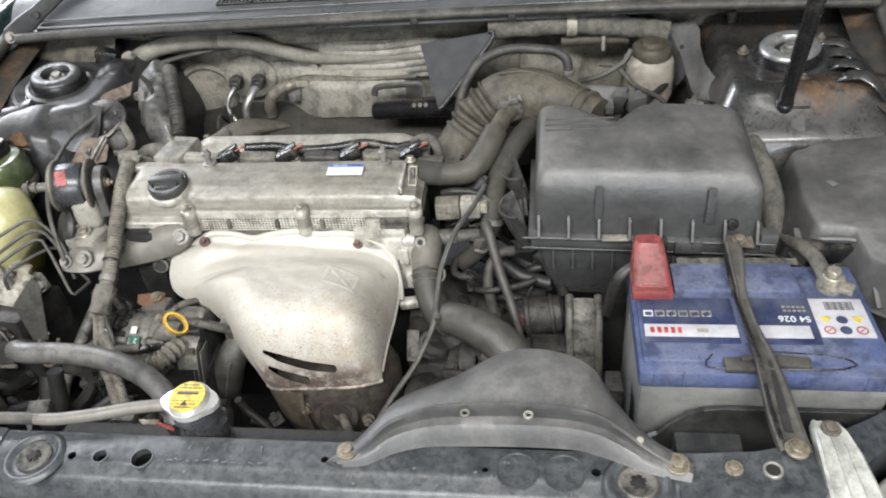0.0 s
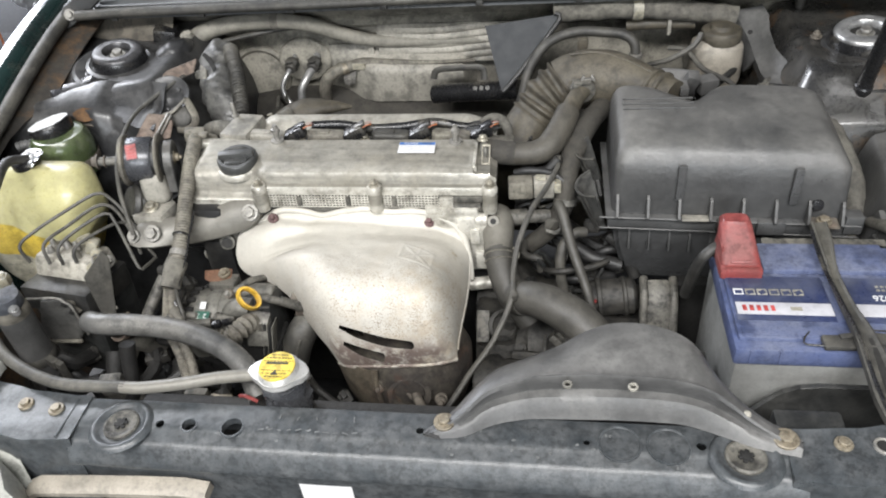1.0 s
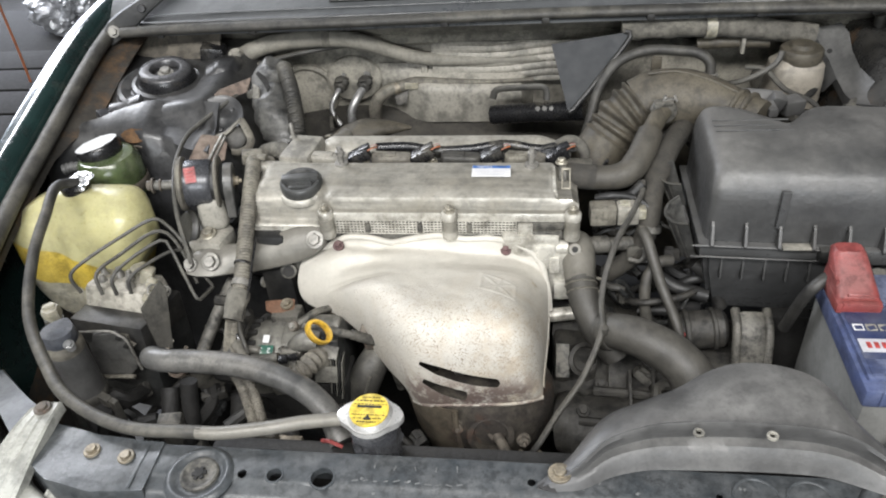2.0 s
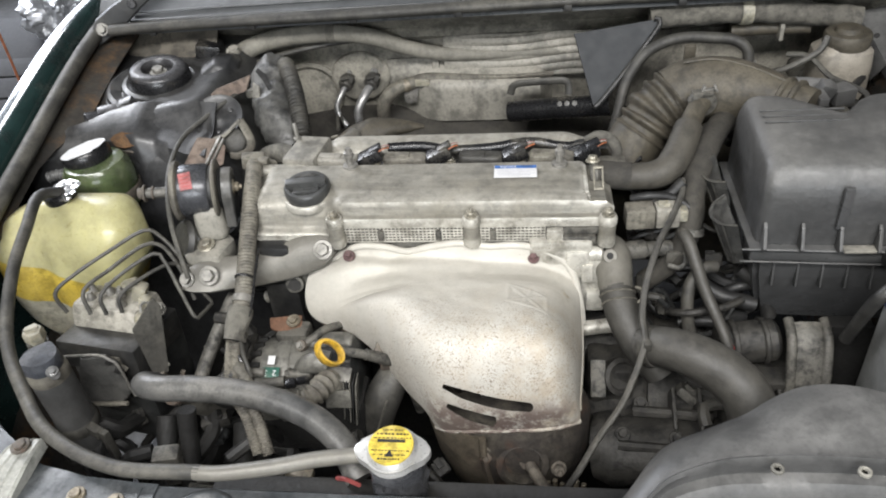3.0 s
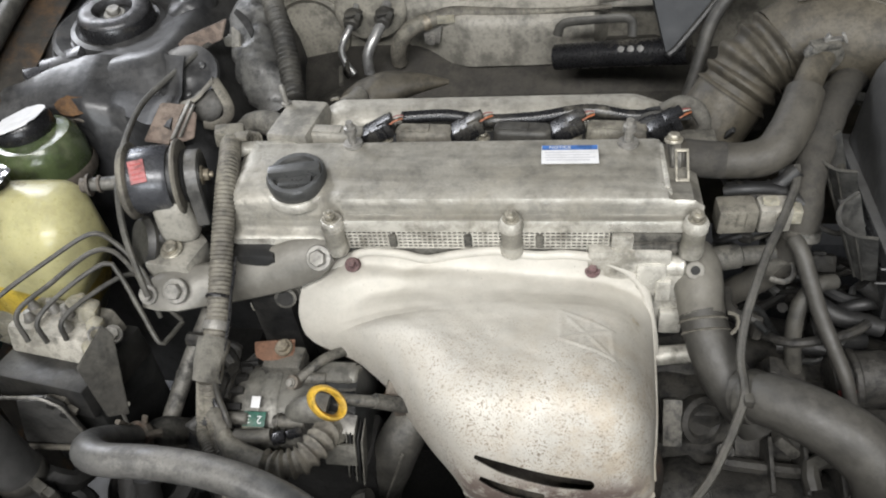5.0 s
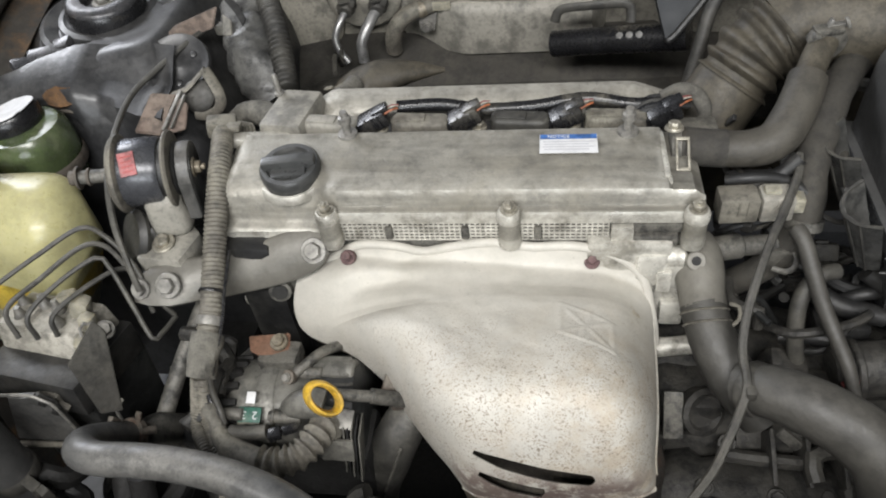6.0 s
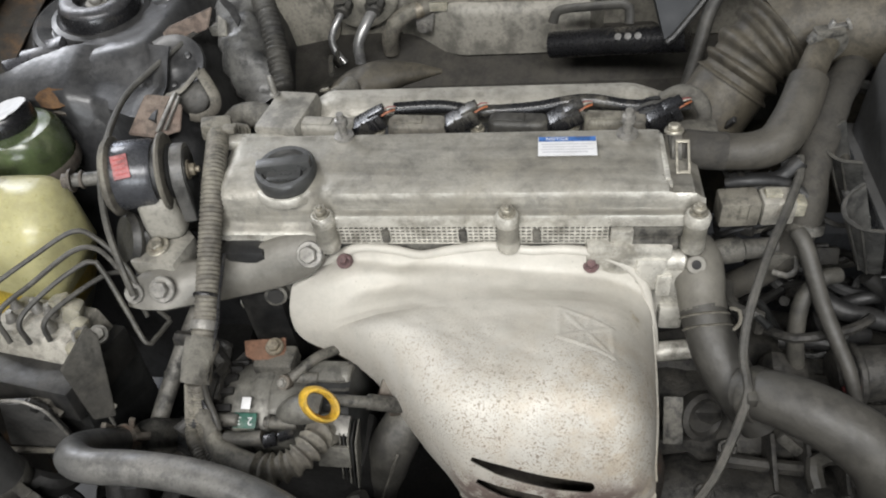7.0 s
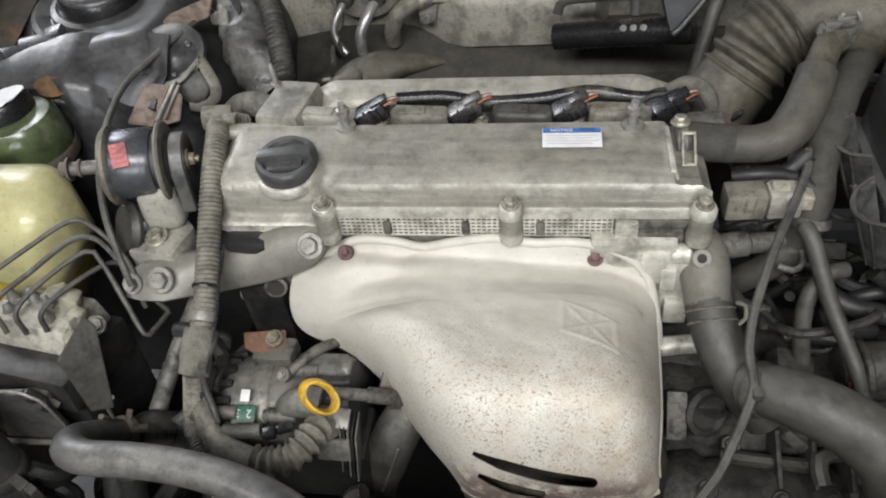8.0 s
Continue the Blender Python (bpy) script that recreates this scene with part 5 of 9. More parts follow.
part("wire_clamp", join(tube([(-0.432, 1.040, 0.806), (-0.424, 1.030, 0.822), (-0.412, 1.030, 0.828), (-0.402, 1.040, 0.820)], 0.0024, 6, 0.003), tube([(-0.424, 1.030, 0.822), (-0.430, 1.020, 0.830), (-0.420, 1.016, 0.834)], 0.0022, 6, 0.003)), "conduit", imn, "tan wire hose clamp")
part("vacuum_nipple", join(rod((-0.415, 1.015, 0.818), (-0.402, 1.045, 0.822), 0.011), tube([(-0.425, 1.02, 0.822), (-0.41, 1.012, 0.832), (-0.398, 1.022, 0.824)], 0.005)), "alu_dirty", imn)
# ---- battery ----
bt = thing("battery", (0.346, 0.670, 0.57), "blue-topped grey car battery with dusty lid and labels", "battery")
BX0, BX1, BY0, BY1 = 0.2155, 0.4765, 0.583, 0.758
bc = ((BX0 + BX1) / 2, (BY0 + BY1) / 2)
part("case", box((bc[0], bc[1], 0.668), (BX1 - BX0 - 0.006, BY1 - BY0 - 0.006, 0.190), 0.006), "batgrey", bt)
part("lid", join(box((bc[0], bc[1], 0.7725), (BX1 - BX0, BY1 - BY0, 0.023), 0.004), box((bc[0], bc[1] + 0.004, 0.7845), (BX1 - BX0 - 0.010, BY1 - BY0 - 0.020, 0.009), 0.003)), "blue", bt, "blue plastic lid")
part("raised_panel", box((0.335, 0.726, 0.7905), (0.140, 0.050, 0.009), 0.003), "blue", bt)
for x0, x1 in ((0.224, 0.326), (0.339, 0.410)):
    part("dark_label", box(((x0 + x1) / 2, 0.659, 0.7893), (x1 - x0, 0.072, 0.0010), 0.0003), "navy", bt, "navy printed label")
part("lower_band", box((0.275, 0.6105, 0.7893), (0.100, 0.020, 0.0008), 0.0002), "blue", bt)
part("white_band", box((0.2755, 0.641, 0.7902), (0.100, 0.019, 0.0006), 0.0002), "labelgrey", bt, "white label band")
part("white_band", box((0.372, 0.641, 0.7902), (0.060, 0.019, 0.0006), 0.0002), "labelgrey", bt, "white label band")
part("warning_label", box((0.4385, 0.664, 0.7899), (0.056, 0.060, 0.0008), 0.0002), "labelgrey", bt, "white warning label with round symbols")
# plain brand blocks in red on the white band
for i, w in enumerate((0.0062, 0.0062, 0.0060, 0.0060, 0.0056)):
    part("red_mark", box((0.234 + i * 0.0074, 0.641, 0.7909), (w * 0.72, 0.0085, 0.0005), 0), "redd", bt)
part("red_mark", box((0.288, 0.641, 0.7907), (0.012, 0.006, 0.0004), 0), "milk", bt)
for i in range(6):
    part("pictogram", box((0.232 + i * 0.0128, 0.668, 0.7901), (0.0105, 0.0095, 0.0005), 0.0001), "white" if i == 0 else "milk", bt)
    part("pictogram_mark", box((0.232 + i * 0.0128, 0.668 - 0.001, 0.7906), (0.0075, 0.0055, 0.0004), 0, (0, 0, 15 * (i % 3))), "navy", bt)
lettering("type_number", "S4 026", Matrix.Translation((0.389, 0.6615, 0.7902)) @ Matrix.Rotation(math.pi, 4, "Z"), 0.0125, "white", bt, "white type number, upside down")
for j in range(2):
    for q in range(5):
        part("small_print", box((0.3815 + 0.0052 * q, 0.6745 + 0.006 * j, 0.7900), (0.0034, 0.0028, 0.0004), 0), "milk", bt)
for i in range(14):
    part("bar_mark", box((0.426 + i * 0.0022, 0.6825, 0.7905), (0.0009 + 0.0005 * (i % 3), 0.013, 0.0003), 0), "greyh", bt)
for i in range(3):
    x = 0.4215 + i * 0.0165
    part("symbol", lathe([(0.0062, 0), (0.0060, 0.0005), (0.0047, 0.0005), (0.0045, 0.0)] if i != 1 else [(0.0062, 0), (0.0060, 0.0005), (0.001, 0.0005)], 20, Matrix.Translation((x, 0.6445, 0.7903)), cap=i == 1), "navy" if i == 1 else "pinktag", bt)
    if i != 1:
        part("symbol_bar", box((x, 0.6445, 0.7905), (0.009, 0.0012, 0.0004), 0, (0, 0, 40)), "pinktag", bt)
    if i == 1:
        part("symbol", lathe([(0.0060, 0), (0.0058, 0.0005), (0.001, 0.0005)], 20, Matrix.Translation((x, 0.6605, 0.7903))), "navy", bt)
    else:
        part("symbol", prism([(x - 0.0065, 0.6650), (x + 0.0065, 0.6650), (x, 0.6550)][::-1], 0.7903, 0.7908, 0), "yellowl", bt)
for x in (0.232, 0.262, 0.445, 0.462):
    part("lid_rib", box((x, 0.5845, 0.774), (0.003, 0.006, 0.020), 0.001), "blue", bt)
part("carry_handle", join(tube([(0.293, 0.607, 0.790), (0.283, 0.590, 0.791), (0.305, 0.586, 0.791), (0.42, 0.588, 0.791), (0.43, 0.600, 0.791), (0.40, 0.608, 0.790), (0.345, 0.612, 0.7905)], 0.0009, 6)), "blackg", bt, "thin black carry cord")
part("clamp_pad", join(box((0.322, 0.592, 0.790), (0.040, 0.018, 0.007), 0.003, (3, 0, 2)), box((0.370, 0.597, 0.790), (0.040, 0.015, 0.007), 0.003, (0, 0, -6)), box((0.330, 0.598, 0.7945), (0.022, 0.006, 0.004), 0.001, (0, 0, 12))), "rubber", bt, "dusty black clamp pad")
part("negative_post", join(lathe([(0.011, 0.786), (0.0105, 0.800), (0.0085, 0.802)], 24, Matrix.Translation((0.4405, 0.7155, 0)))), "zinc", bt)
part("terminal_clamp", join(lathe([(0.0150, 0.789), (0.0155, 0.797), (0.0135, 0.804), (0.0095, 0.806)], 24, Matrix.Translation((0.4405, 0.7155, 0))), hexbolt((0.4405, 0.7155, 0.8055), (0, 0, 1), 0.0085, 0.009, 1.3), box((0.452, 0.705, 0.797), (0.020, 0.014, 0.009), 0.002, (0, 0, -30))), "zinc", bt, "corroded metal terminal clamp")
part("tape_strip", sheet([[(x, 0.752 + 0.003 * noise.noise(Vector((x * 60, 0, 0))), 0.7905 + 0.0015 * noise.noise(Vector((x * 90, 1, 0)))), (x, 0.763 + 0.002 * noise.noise(Vector((x * 70, 2, 0))), 0.7925 + 0.0015 * noise.noise(Vector((x * 80, 3, 0))))] for x in np.linspace(0.275, 0.415, 24)], 0.0006), "alu_dirty", bt, "grimy tape strip")
part("earth_cable", tube([(0.436, 0.722, 0.798), (0.430, 0.745, 0.806), (0.425, 0.775, 0.800), (0.423, 0.82, 0.775)], 0.0095, flat=0.8), "cloth", bt, "taped earth cable")
rings = []
for z, x0, x1, y0, y1, rr in ((0.787, 0.2165, 0.2625, 0.696, 0.752, 0.006), (0.803, 0.2175, 0.2615, 0.699, 0.754, 0.007), (0.812, 0.219, 0.259, 0.712, 0.756, 0.008), (0.829, 0.2195, 0.2545, 0.738, 0.762, 0.008), (0.833, 0.223, 0.251, 0.742, 0.759, 0.006)):
    ring = []
    for (qx, qy, a0) in ((x1 - rr, y1 - rr, 0), (x0 + rr, y1 - rr, 90), (x0 + rr, y0 + rr, 180), (x1 - rr, y0 + rr, 270)):
        for i in range(5):
            a = radians(a0 + 22.5 * i)
            ring.append((qx + rr * math.cos(a), qy + rr * math.sin(a), z))
    rings.append(ring)
part("terminal_cover", loft(rings), "red", bt, "red plastic terminal cover")
part("cover_skirt", join(box((0.2395, 0.7165, 0.7935), (0.047, 0.050, 0.013), 0.003), box((0.2395, 0.6935, 0.797), (0.036, 0.006, 0.010), 0.002)), "red", bt, "red cover skirt")
part("cover_rib", join(box((0.2395, 0.700, 0.8065), (0.024, 0.0025, 0.003), 0.001, (-30, 0, 0)), box((0.2195, 0.728, 0.806), (0.003, 0.030, 0.018), 0.001)), "red", bt)
part("positive_cable", tube([(0.225, 0.745, 0.797), (0.208, 0.735, 0.79), (0.200, 0.74, 0.765), (0.196, 0.76, 0.70)], 0.007), "rubberd", bt)

tray = thing("battery_tray", (0.346, 0.67, 0.55), "black plastic battery tray", "battery tray")
part("tray_base", box((0.346, 0.672, 0.560), (0.275, 0.19, 0.03), 0.006), "blackp", tray)
part("tray_lip", prism([(0.215, 0.55), (0.478, 0.55), (0.478, 0.752), (0.302, 0.752), (0.282, 0.7495), (0.266, 0.741), (0.250, 0.722), (0.238, 0.703), (0.215, 0.690)], -0.003, 0.003, 0.001, pose(0, 0.566, 0, 90, 0, 0)), "blackp", tray)
part("tray_tab", box((0.280, 0.518, 0.730), (0.066, 0.030, 0.045), 0.004), "blackp", tray)
part("tray_post", join(box((0.196, 0.640, 0.64), (0.020, 0.030, 0.13), 0.003), box((0.196, 0.625, 0.706), (0.020, 0.008, 0.004), 0.001)), "aludark", tray)

hd = thing("hold_down_bar", (0.345, 0.63, 0.80), "dusty black pressed steel battery hold-down bar", "battery clamp")
bar = [(0.342, 0.778, 0.806), (0.341, 0.745, 0.8035), (0.337, 0.690, 0.8005), (0.338, 0.640, 0.8005), (0.3405, 0.606, 0.8015), (0.3425, 0.585, 0.800), (0.3450, 0.555, 0.795), (0.3475, 0.52, 0.788), (0.350, 0.488, 0.7865)]
wide = [0.0095, 0.0090, 0.0060, 0.0058, 0.0070, 0.0100, 0.0130, 0.0150, 0.0145]
cs = spline(bar, 0.006)
rows = []
for i, p in enumerate(cs):
    f = i / (len(cs) - 1) * (len(wide) - 1)
    w = along(wide, f / (len(wide) - 1))
    rows.append([p + Vector((s * w, 0, h)) for s, h in ((-1, -0.006), (-1, 0.001), (-0.75, 0.0022), (-0.45, 0.000), (0.45, 0.000), (0.75, 0.0022), (1, 0.001), (1, -0.010))])
part("bar", sheet(rows, 0.0015), "rubber", hd)
# no slot is cut: a black strip carries its shade
part("bar_dark_strip", plate([(0.3425, 0.590, 0.8008), (0.3440, 0.510, 0.7885), (0.3520, 0.508, 0.7885), (0.3488, 0.590, 0.8008)][::-1], 0.0012, 0.0004), "dark", hd, "dark strip in place of the shaded slot along the bar")
part("front_bolt", hexbolt((0.350, 0.489, 0.790), r=0.0075, h=0.004, washer=1.5), "gold", hd, "rusty yellow bolt")
part("edge_strip", tube([(0.330, 0.760, 0.8065), (0.3275, 0.70, 0.803), (0.3325, 0.62, 0.803), (0.3345, 0.585, 0.8025), (0.336, 0.54, 0.794), (0.339, 0.50, 0.788)], 0.0022, 6), "blackg", hd)

# ---- air intake duct over the support ----
du = thing("intake_duct", (0.08, 0.5, 0.79), "dusty grey moulded plastic air intake snorkel", "air duct")
outer = [(-0.100, 0.455, 0.784), (-0.075, 0.480, 0.789), (-0.039, 0.527, 0.796), (0.000, 0.545, 0.803), (0.031, 0.554, 0.812), (0.055, 0.566, 0.820), (0.085, 0.575, 0.826), (0.120, 0.572, 0.829), (0.150, 0.563, 0.826), (0.168, 0.552, 0.818), (0.186, 0.528, 0.803), (0.212, 0.500, 0.792), (0.255, 0.468, 0.784)]
ridge = [(-0.090, 0.456, 0.788), (-0.062, 0.470, 0.799), (-0.038, 0.487, 0.812), (0.000, 0.497, 0.822), (0.031, 0.499, 0.826), (0.055, 0.500, 0.827), (0.085, 0.500, 0.8275), (0.120, 0.499, 0.8275), (0.150, 0.497, 0.825), (0.172, 0.493, 0.820), (0.190, 0.486, 0.811), (0.215, 0.474, 0.798), (0.252, 0.458, 0.788)]
front = [(-0.086, 0.452, 0.783), (-0.060, 0.456, 0.783), (-0.032, 0.470, 0.785), (0.000, 0.478, 0.786), (0.031, 0.480, 0.786), (0.055, 0.481, 0.786), (0.085, 0.482, 0.786), (0.120, 0.482, 0.786), (0.150, 0.480, 0.786), (0.172, 0.474, 0.785), (0.192, 0.467, 0.784), (0.215, 0.459, 0.783), (0.250, 0.452, 0.783)]
o_, r_, f_ = spline(outer, 0.006), spline(ridge, 0.006), spline(front, 0.006)
rows = []
for j in range(70):
    v = j / 69
    a, b, c = along(o_, v), along(r_, v), along(f_, v)
    mid = smooth01(v / 0.2) * smooth01((1 - v) / 0.2)
    row = [a + Vector((0, 0.006 * mid, -0.05 * mid)), a + Vector((0, 0.004, -0.012 * mid))]
    for k in (0, 0.2, 0.4, 0.6, 0.8, 0.93):
        row.append(a.lerp(b, k) + Vector((0, 0, 0.006 * mid * math.sin(math.pi * k))))
    row += [b + Vector((0, 0, 0.003 * mid)), b.lerp(c, 0.10) + Vector((0, 0, 0.002 * mid)), b.lerp(c, 0.24) + Vector((0, 0.005 * mid, -0.003 * mid)), b.lerp(c, 0.36) + Vector((0, 0.007 * mid, -0.003 * mid)), b.lerp(c, 0.48) + Vector((0, 0.001 * mid, 0)), b.lerp(c, 0.62) + Vector((0, -0.001 * mid, 0)), b.lerp(c, 0.85), c, c + Vector((0, 0.006, -0.001))]
    rows.append(row)
part("duct_shell", sheet(rows, 0.002), "duct", du, smooth=38)
for x in (0.039, 0.100):
    part("rivet", lathe([(0.0050, -0.001), (0.0048, 0.0010), (0.0036, 0.0016), (0.0026, 0.0012), (0.0022, -0.001), (0.001, -0.001)], 22, Matrix.Translation((x, 0.489, 0.828))), "insul", du, "pale plastic rivet")
part("rivet", lathe([(0.0036, -0.001), (0.0032, 0.0012), (0.002, 0.0016)], 18, Matrix.Translation((0.205, 0.482, 0.8045))), "insul", du)
part("duct_bolt", hexbolt((-0.080, 0.466, 0.7915), r=0.0062, h=0.0045, washer=1.7), "gold", du, "rusty bolt")
part("duct_bolt", hexbolt((0.239, 0.468, 0.7885), r=0.0075, h=0.0045, washer=1.6), "gold", du, "rusty bolt")

# ---- air cleaner ----
ab = thing("air_cleaner", (0.25, 0.88, 0.68), "dusty black plastic air cleaner box with clips", "air cleaner")
base = [(0.100, 0.820), (0.384, 0.804), (0.388, 0.972), (0.236, 0.990), (0.206, 0.953), (0.168, 0.986), (0.100, 0.994)]
cxy = (0.245, 0.893)


def ab_ring(z, k, dy=0.0, grow=0.0):
    return [(cxy[0] + (x - cxy[0]) * k + (grow if x > 0.245 else -grow), cxy[1] + (y - cxy[1]) * k + dy, z) for x, y in base]


def fillet(poly, r, n=5):
    """The polygon with rounded corners."""
    out = []
    k = len(poly)
    for i in range(k):
        p, a, b = Vector(poly[i]), Vector(poly[i - 1]), Vector(poly[(i + 1) % k])
        q = min(r, 0.4 * (a - p).length, 0.4 * (b - p).length)
        s, e = p + (a - p).normalized() * q, p + (b - p).normalized() * q
        for j in range(n + 1):
            t = j / n
            out.append(s * (1 - t) ** 2 + p * 2 * t * (1 - t) + e * t ** 2)
    return out


def inset(poly, d):
    """The anticlockwise polygon with every side drawn in by d."""
    out = []
    k = len(poly)
    for i in range(k):
        p = Vector(poly[i])
        a, b = (p - Vector(poly[i - 1])).normalized(), (Vector(poly[(i + 1) % k]) - p).normalized()
        n1, n2 = Vector((-a.y, a.x)), Vector((-b.y, b.x))
        out.append(p + (n1 + n2) * d / (1 + n1.dot(n2)))
    return out


def lid_ring(d):
    # the front falls off in a wide curve, the back and the left side stay steep
    out = []
    for p in fillet(inset(base, d), 0.012 + 0.25 * d):
        p.y += 0.72 * d * smooth01((p.y - 0.86) / 0.10)
        p.x -= 0.70 * d * (1 - smooth01((p.x - 0.11) / 0.09))
        out.append(p)
    return out


plan = fillet(base, 0.012)
rings = []
for z, d in ((0.789, 0.0), (0.838, 0.003), (0.858, 0.0048), (0.869, 0.0078), (0.8775, 0.0125), (0.8845, 0.0190), (0.8890, 0.0265), (0.8912, 0.0340), (0.8925, 0.0420)):
    rings.append([(p.x, p.y, z - (0.006 * smooth01((0.92 - p.y) / 0.06) + 0.0015 * noise.noise(Vector((p.x * 14, p.y * 14, 0)))) * (1 if z > 0.86 else 0)) for p in lid_ring(d)])
lid = loft(rings, cap=False)
bmesh.ops.triangle_fill(lid, use_beauty=True, edges=[e for e in lid.edges if e.is_boundary and e.verts[0].co.z > 0.88])
part("lid", lid, "airbox", ab, smooth=50)
part("rim", join(prism([(x + (0.008 if x > 0.24 else -0.008), y + (0.006 if y > 0.9 else -0.008)) for x, y in base], 0.7835, 0.7885, 0.0015), prism([(x + (0.005 if x > 0.24 else -0.005), y + (0.004 if y > 0.9 else -0.005)) for x, y in base], 0.768, 0.7825, 0.0015)), "airbox", ab)
bm = loft([ab_ring(0.655, 0.80, 0.012), ab_ring(0.690, 0.88, 0.006), ab_ring(0.735, 0.955, 0.0), ab_ring(0.769, 0.985, 0.0)])
bmesh.ops.bevel(bm, geom=[e for e in bm.edges], offset=0.006, segments=2, affect="EDGES")
part("lower_box", bm, "airbox", ab)
rimline = [Vector((p.x + (0.0085 if p.x > 0.24 else -0.0085), p.y + (0.0065 if p.y > 0.9 else -0.0085), 0)) for p in plan]
for zz, rr in ((0.7868, 0.0013), (0.7700, 0.0010)):
    part("rim_edge", tube([(p.x * 1.0, p.y, zz) for p in rimline[3:9]], rr, 6, 0.01), "duct", ab, "dusty worn rim edge")
rib_side = [(0.0, 0.0), (0.014, 0.0), (0.016, 0.004), (0.005, 0.026), (0.0, 0.030)]
for i in range(8):
    x = 0.106 + i * 0.0385
    yb = 0.8195 - (x - 0.10) * 0.056
    rib = prism(rib_side, -0.0018, 0.0018, 0.0006, Matrix(((0, 0, 1, x), (-1, 0, 0, yb), (0, 1, 0, 0.7885), (0, 0, 0, 1))))
    part("rim_rib", rib, "duct", ab)
for i in range(7):
    x = 0.125 + i * 0.026
    part("lower_rib", box((x, 0.8225 - (x - 0.10) * 0.056, 0.748), (0.0025, 0.008, 0.036), 0.0008, (-12, 0, 0)), "airbox", ab)
for x in (0.182, 0.317):
    part("front_rib", box((x, 0.8195 - (x - 0.10) * 0.056, 0.838), (0.010, 0.006, 0.052), 0.002), "airbox", ab)
part("front_dimple", lathe([(0.008, 0), (0.007, 0.0015), (0.004, 0.002)], 16, align((0.346, 0.8045, 0.812), (0, -1, 0.2))), "blackg", ab)
for i in range(3):
    part("lid_groove", box((0.160, 0.938 - i * 0.0135, 0.8920), (0.092, 0.0024, 0.0020), 0.0008), "airbox", ab)
for y, z in ((0.916, 0.798), (0.842, 0.788)):
    lm = pose(0.076, y, z, 0, -16, 4)
    rows = []
    for k in range(9):
        h = 0.030 - 0.0085 * k
        w = 0.023 * (1 - 0.62 * (k / 8) ** 1.3)
        d = 0.015 * (1 - 0.55 * k / 8)
        rows.append([(0.012 - (d + 0.012) * math.cos(radians(a)) ** 0.5, w * a / 90, h + 0.006 * (a / 90) + 0.003 * noise.noise(Vector((a / 30, k * 0.6, y * 30)))) for a in range(-88, 89, 11)])
    cl = part("clip", moved(sheet(rows, 0.0016), lm), "wrap", ab, "dusty creased plastic clip", smooth=60)
    ridges = []
    for a in (-60, -22, 20, 58):
        ridges.append(tube([(0.0112 - (0.015 * (1 - 0.55 * k / 8) + 0.012) * math.cos(radians(a)) ** 0.5, 0.023 * (1 - 0.62 * (k / 8) ** 1.3) * a / 90, 0.030 - 0.0085 * k + 0.006 * a / 90) for k in range(0, 9, 2)], 0.0011, 6, 0.004))
    part("clip_ridge", moved(join(*ridges), lm), "rubber", cl)
    part("clip_lip", moved(tube([(0.012 - 0.0275 * math.cos(radians(a)) ** 0.5, 0.0235 * a / 90, 0.0305 + 0.006 * (a / 90)) for a in range(-88, 89, 22)], 0.0017, 6, 0.004, lump=0.3), lm), "rubber", cl)
part("link_strap", join(rod((0.076, 0.934, 0.783), (0.082, 0.872, 0.774), 0.0035, 8), rod((0.082, 0.934, 0.788), (0.088, 0.872, 0.778), 0.0028, 8)), "duct", ab)
part("bracket", plate([(0.338, 0.806, 0.792), (0.338, 0.786, 0.790), (0.372, 0.784, 0.790), (0.372, 0.804, 0.792)], 0.003, 0.001), "rustplate", ab, "dusty metal bracket")
part("bracket_bolt", hexbolt((0.355, 0.795, 0.795), r=0.0068, h=0.0045, washer=1.4), "gold", ab, "rusty yellow bolt")
part("corner_ear", box((0.392, 0.806, 0.786), (0.022, 0.020, 0.026), 0.003), "airbox", ab)
part("rim_clip", box((0.250, 0.803, 0.781), (0.040, 0.012, 0.018), 0.002), "blackp", ab)
part("rim_tab", box((0.205, 0.8055, 0.7905), (0.036, 0.012, 0.003), 0.001), "insul", ab, "pale worn rim tab")
part("rim_clip", box((0.296, 0.802, 0.780), (0.034, 0.010, 0.020), 0.002), "airbox", ab)

# air tube from the box to the throttle
el = thing("intake_tube", (0.07, 1.05, 0.8), "brown dusty corrugated rubber air intake tube", "air hose")
part("corrugated_end", tube([(-0.006, 1.041, 0.808), (0.004, 1.047, 0.821), (0.016, 1.054, 0.835), (0.040, 1.062, 0.852)], 0.0380, 30, 0.0016, ribs=(0.0040, 0.0165), radii=[0.98, 1.0, 1.04, 1.06]), "brownr", el)
part("elbow", tube([(0.034, 1.061, 0.850), (0.055, 1.064, 0.858), (0.090, 1.058, 0.863), (0.125, 1.040, 0.865), (0.160, 1.016, 0.864), (0.190, 0.992, 0.862)], 0.043, 26, 0.006, radii=[0.95, 1.02, 1.0, 0.86, 0.70, 0.62]), "brownr", el)
part("seam", tube([(0.045, 1.06, 0.902), (0.085, 1.056, 0.9065), (0.125, 1.036, 0.902), (0.165, 1.008, 0.893)], 0.0018, 6), "brownr", el)
for k, c in ((0, (0.163, 1.014, 0.864)), (1, (0.174, 1.005, 0.863))):
    part("cuff_ring", lathe([(0.030, -0.004), (0.0325, -0.002), (0.0325, 0.002), (0.030, 0.004)], 28, align(c, (0.30, -0.24, -0.02))), "brownr", el)
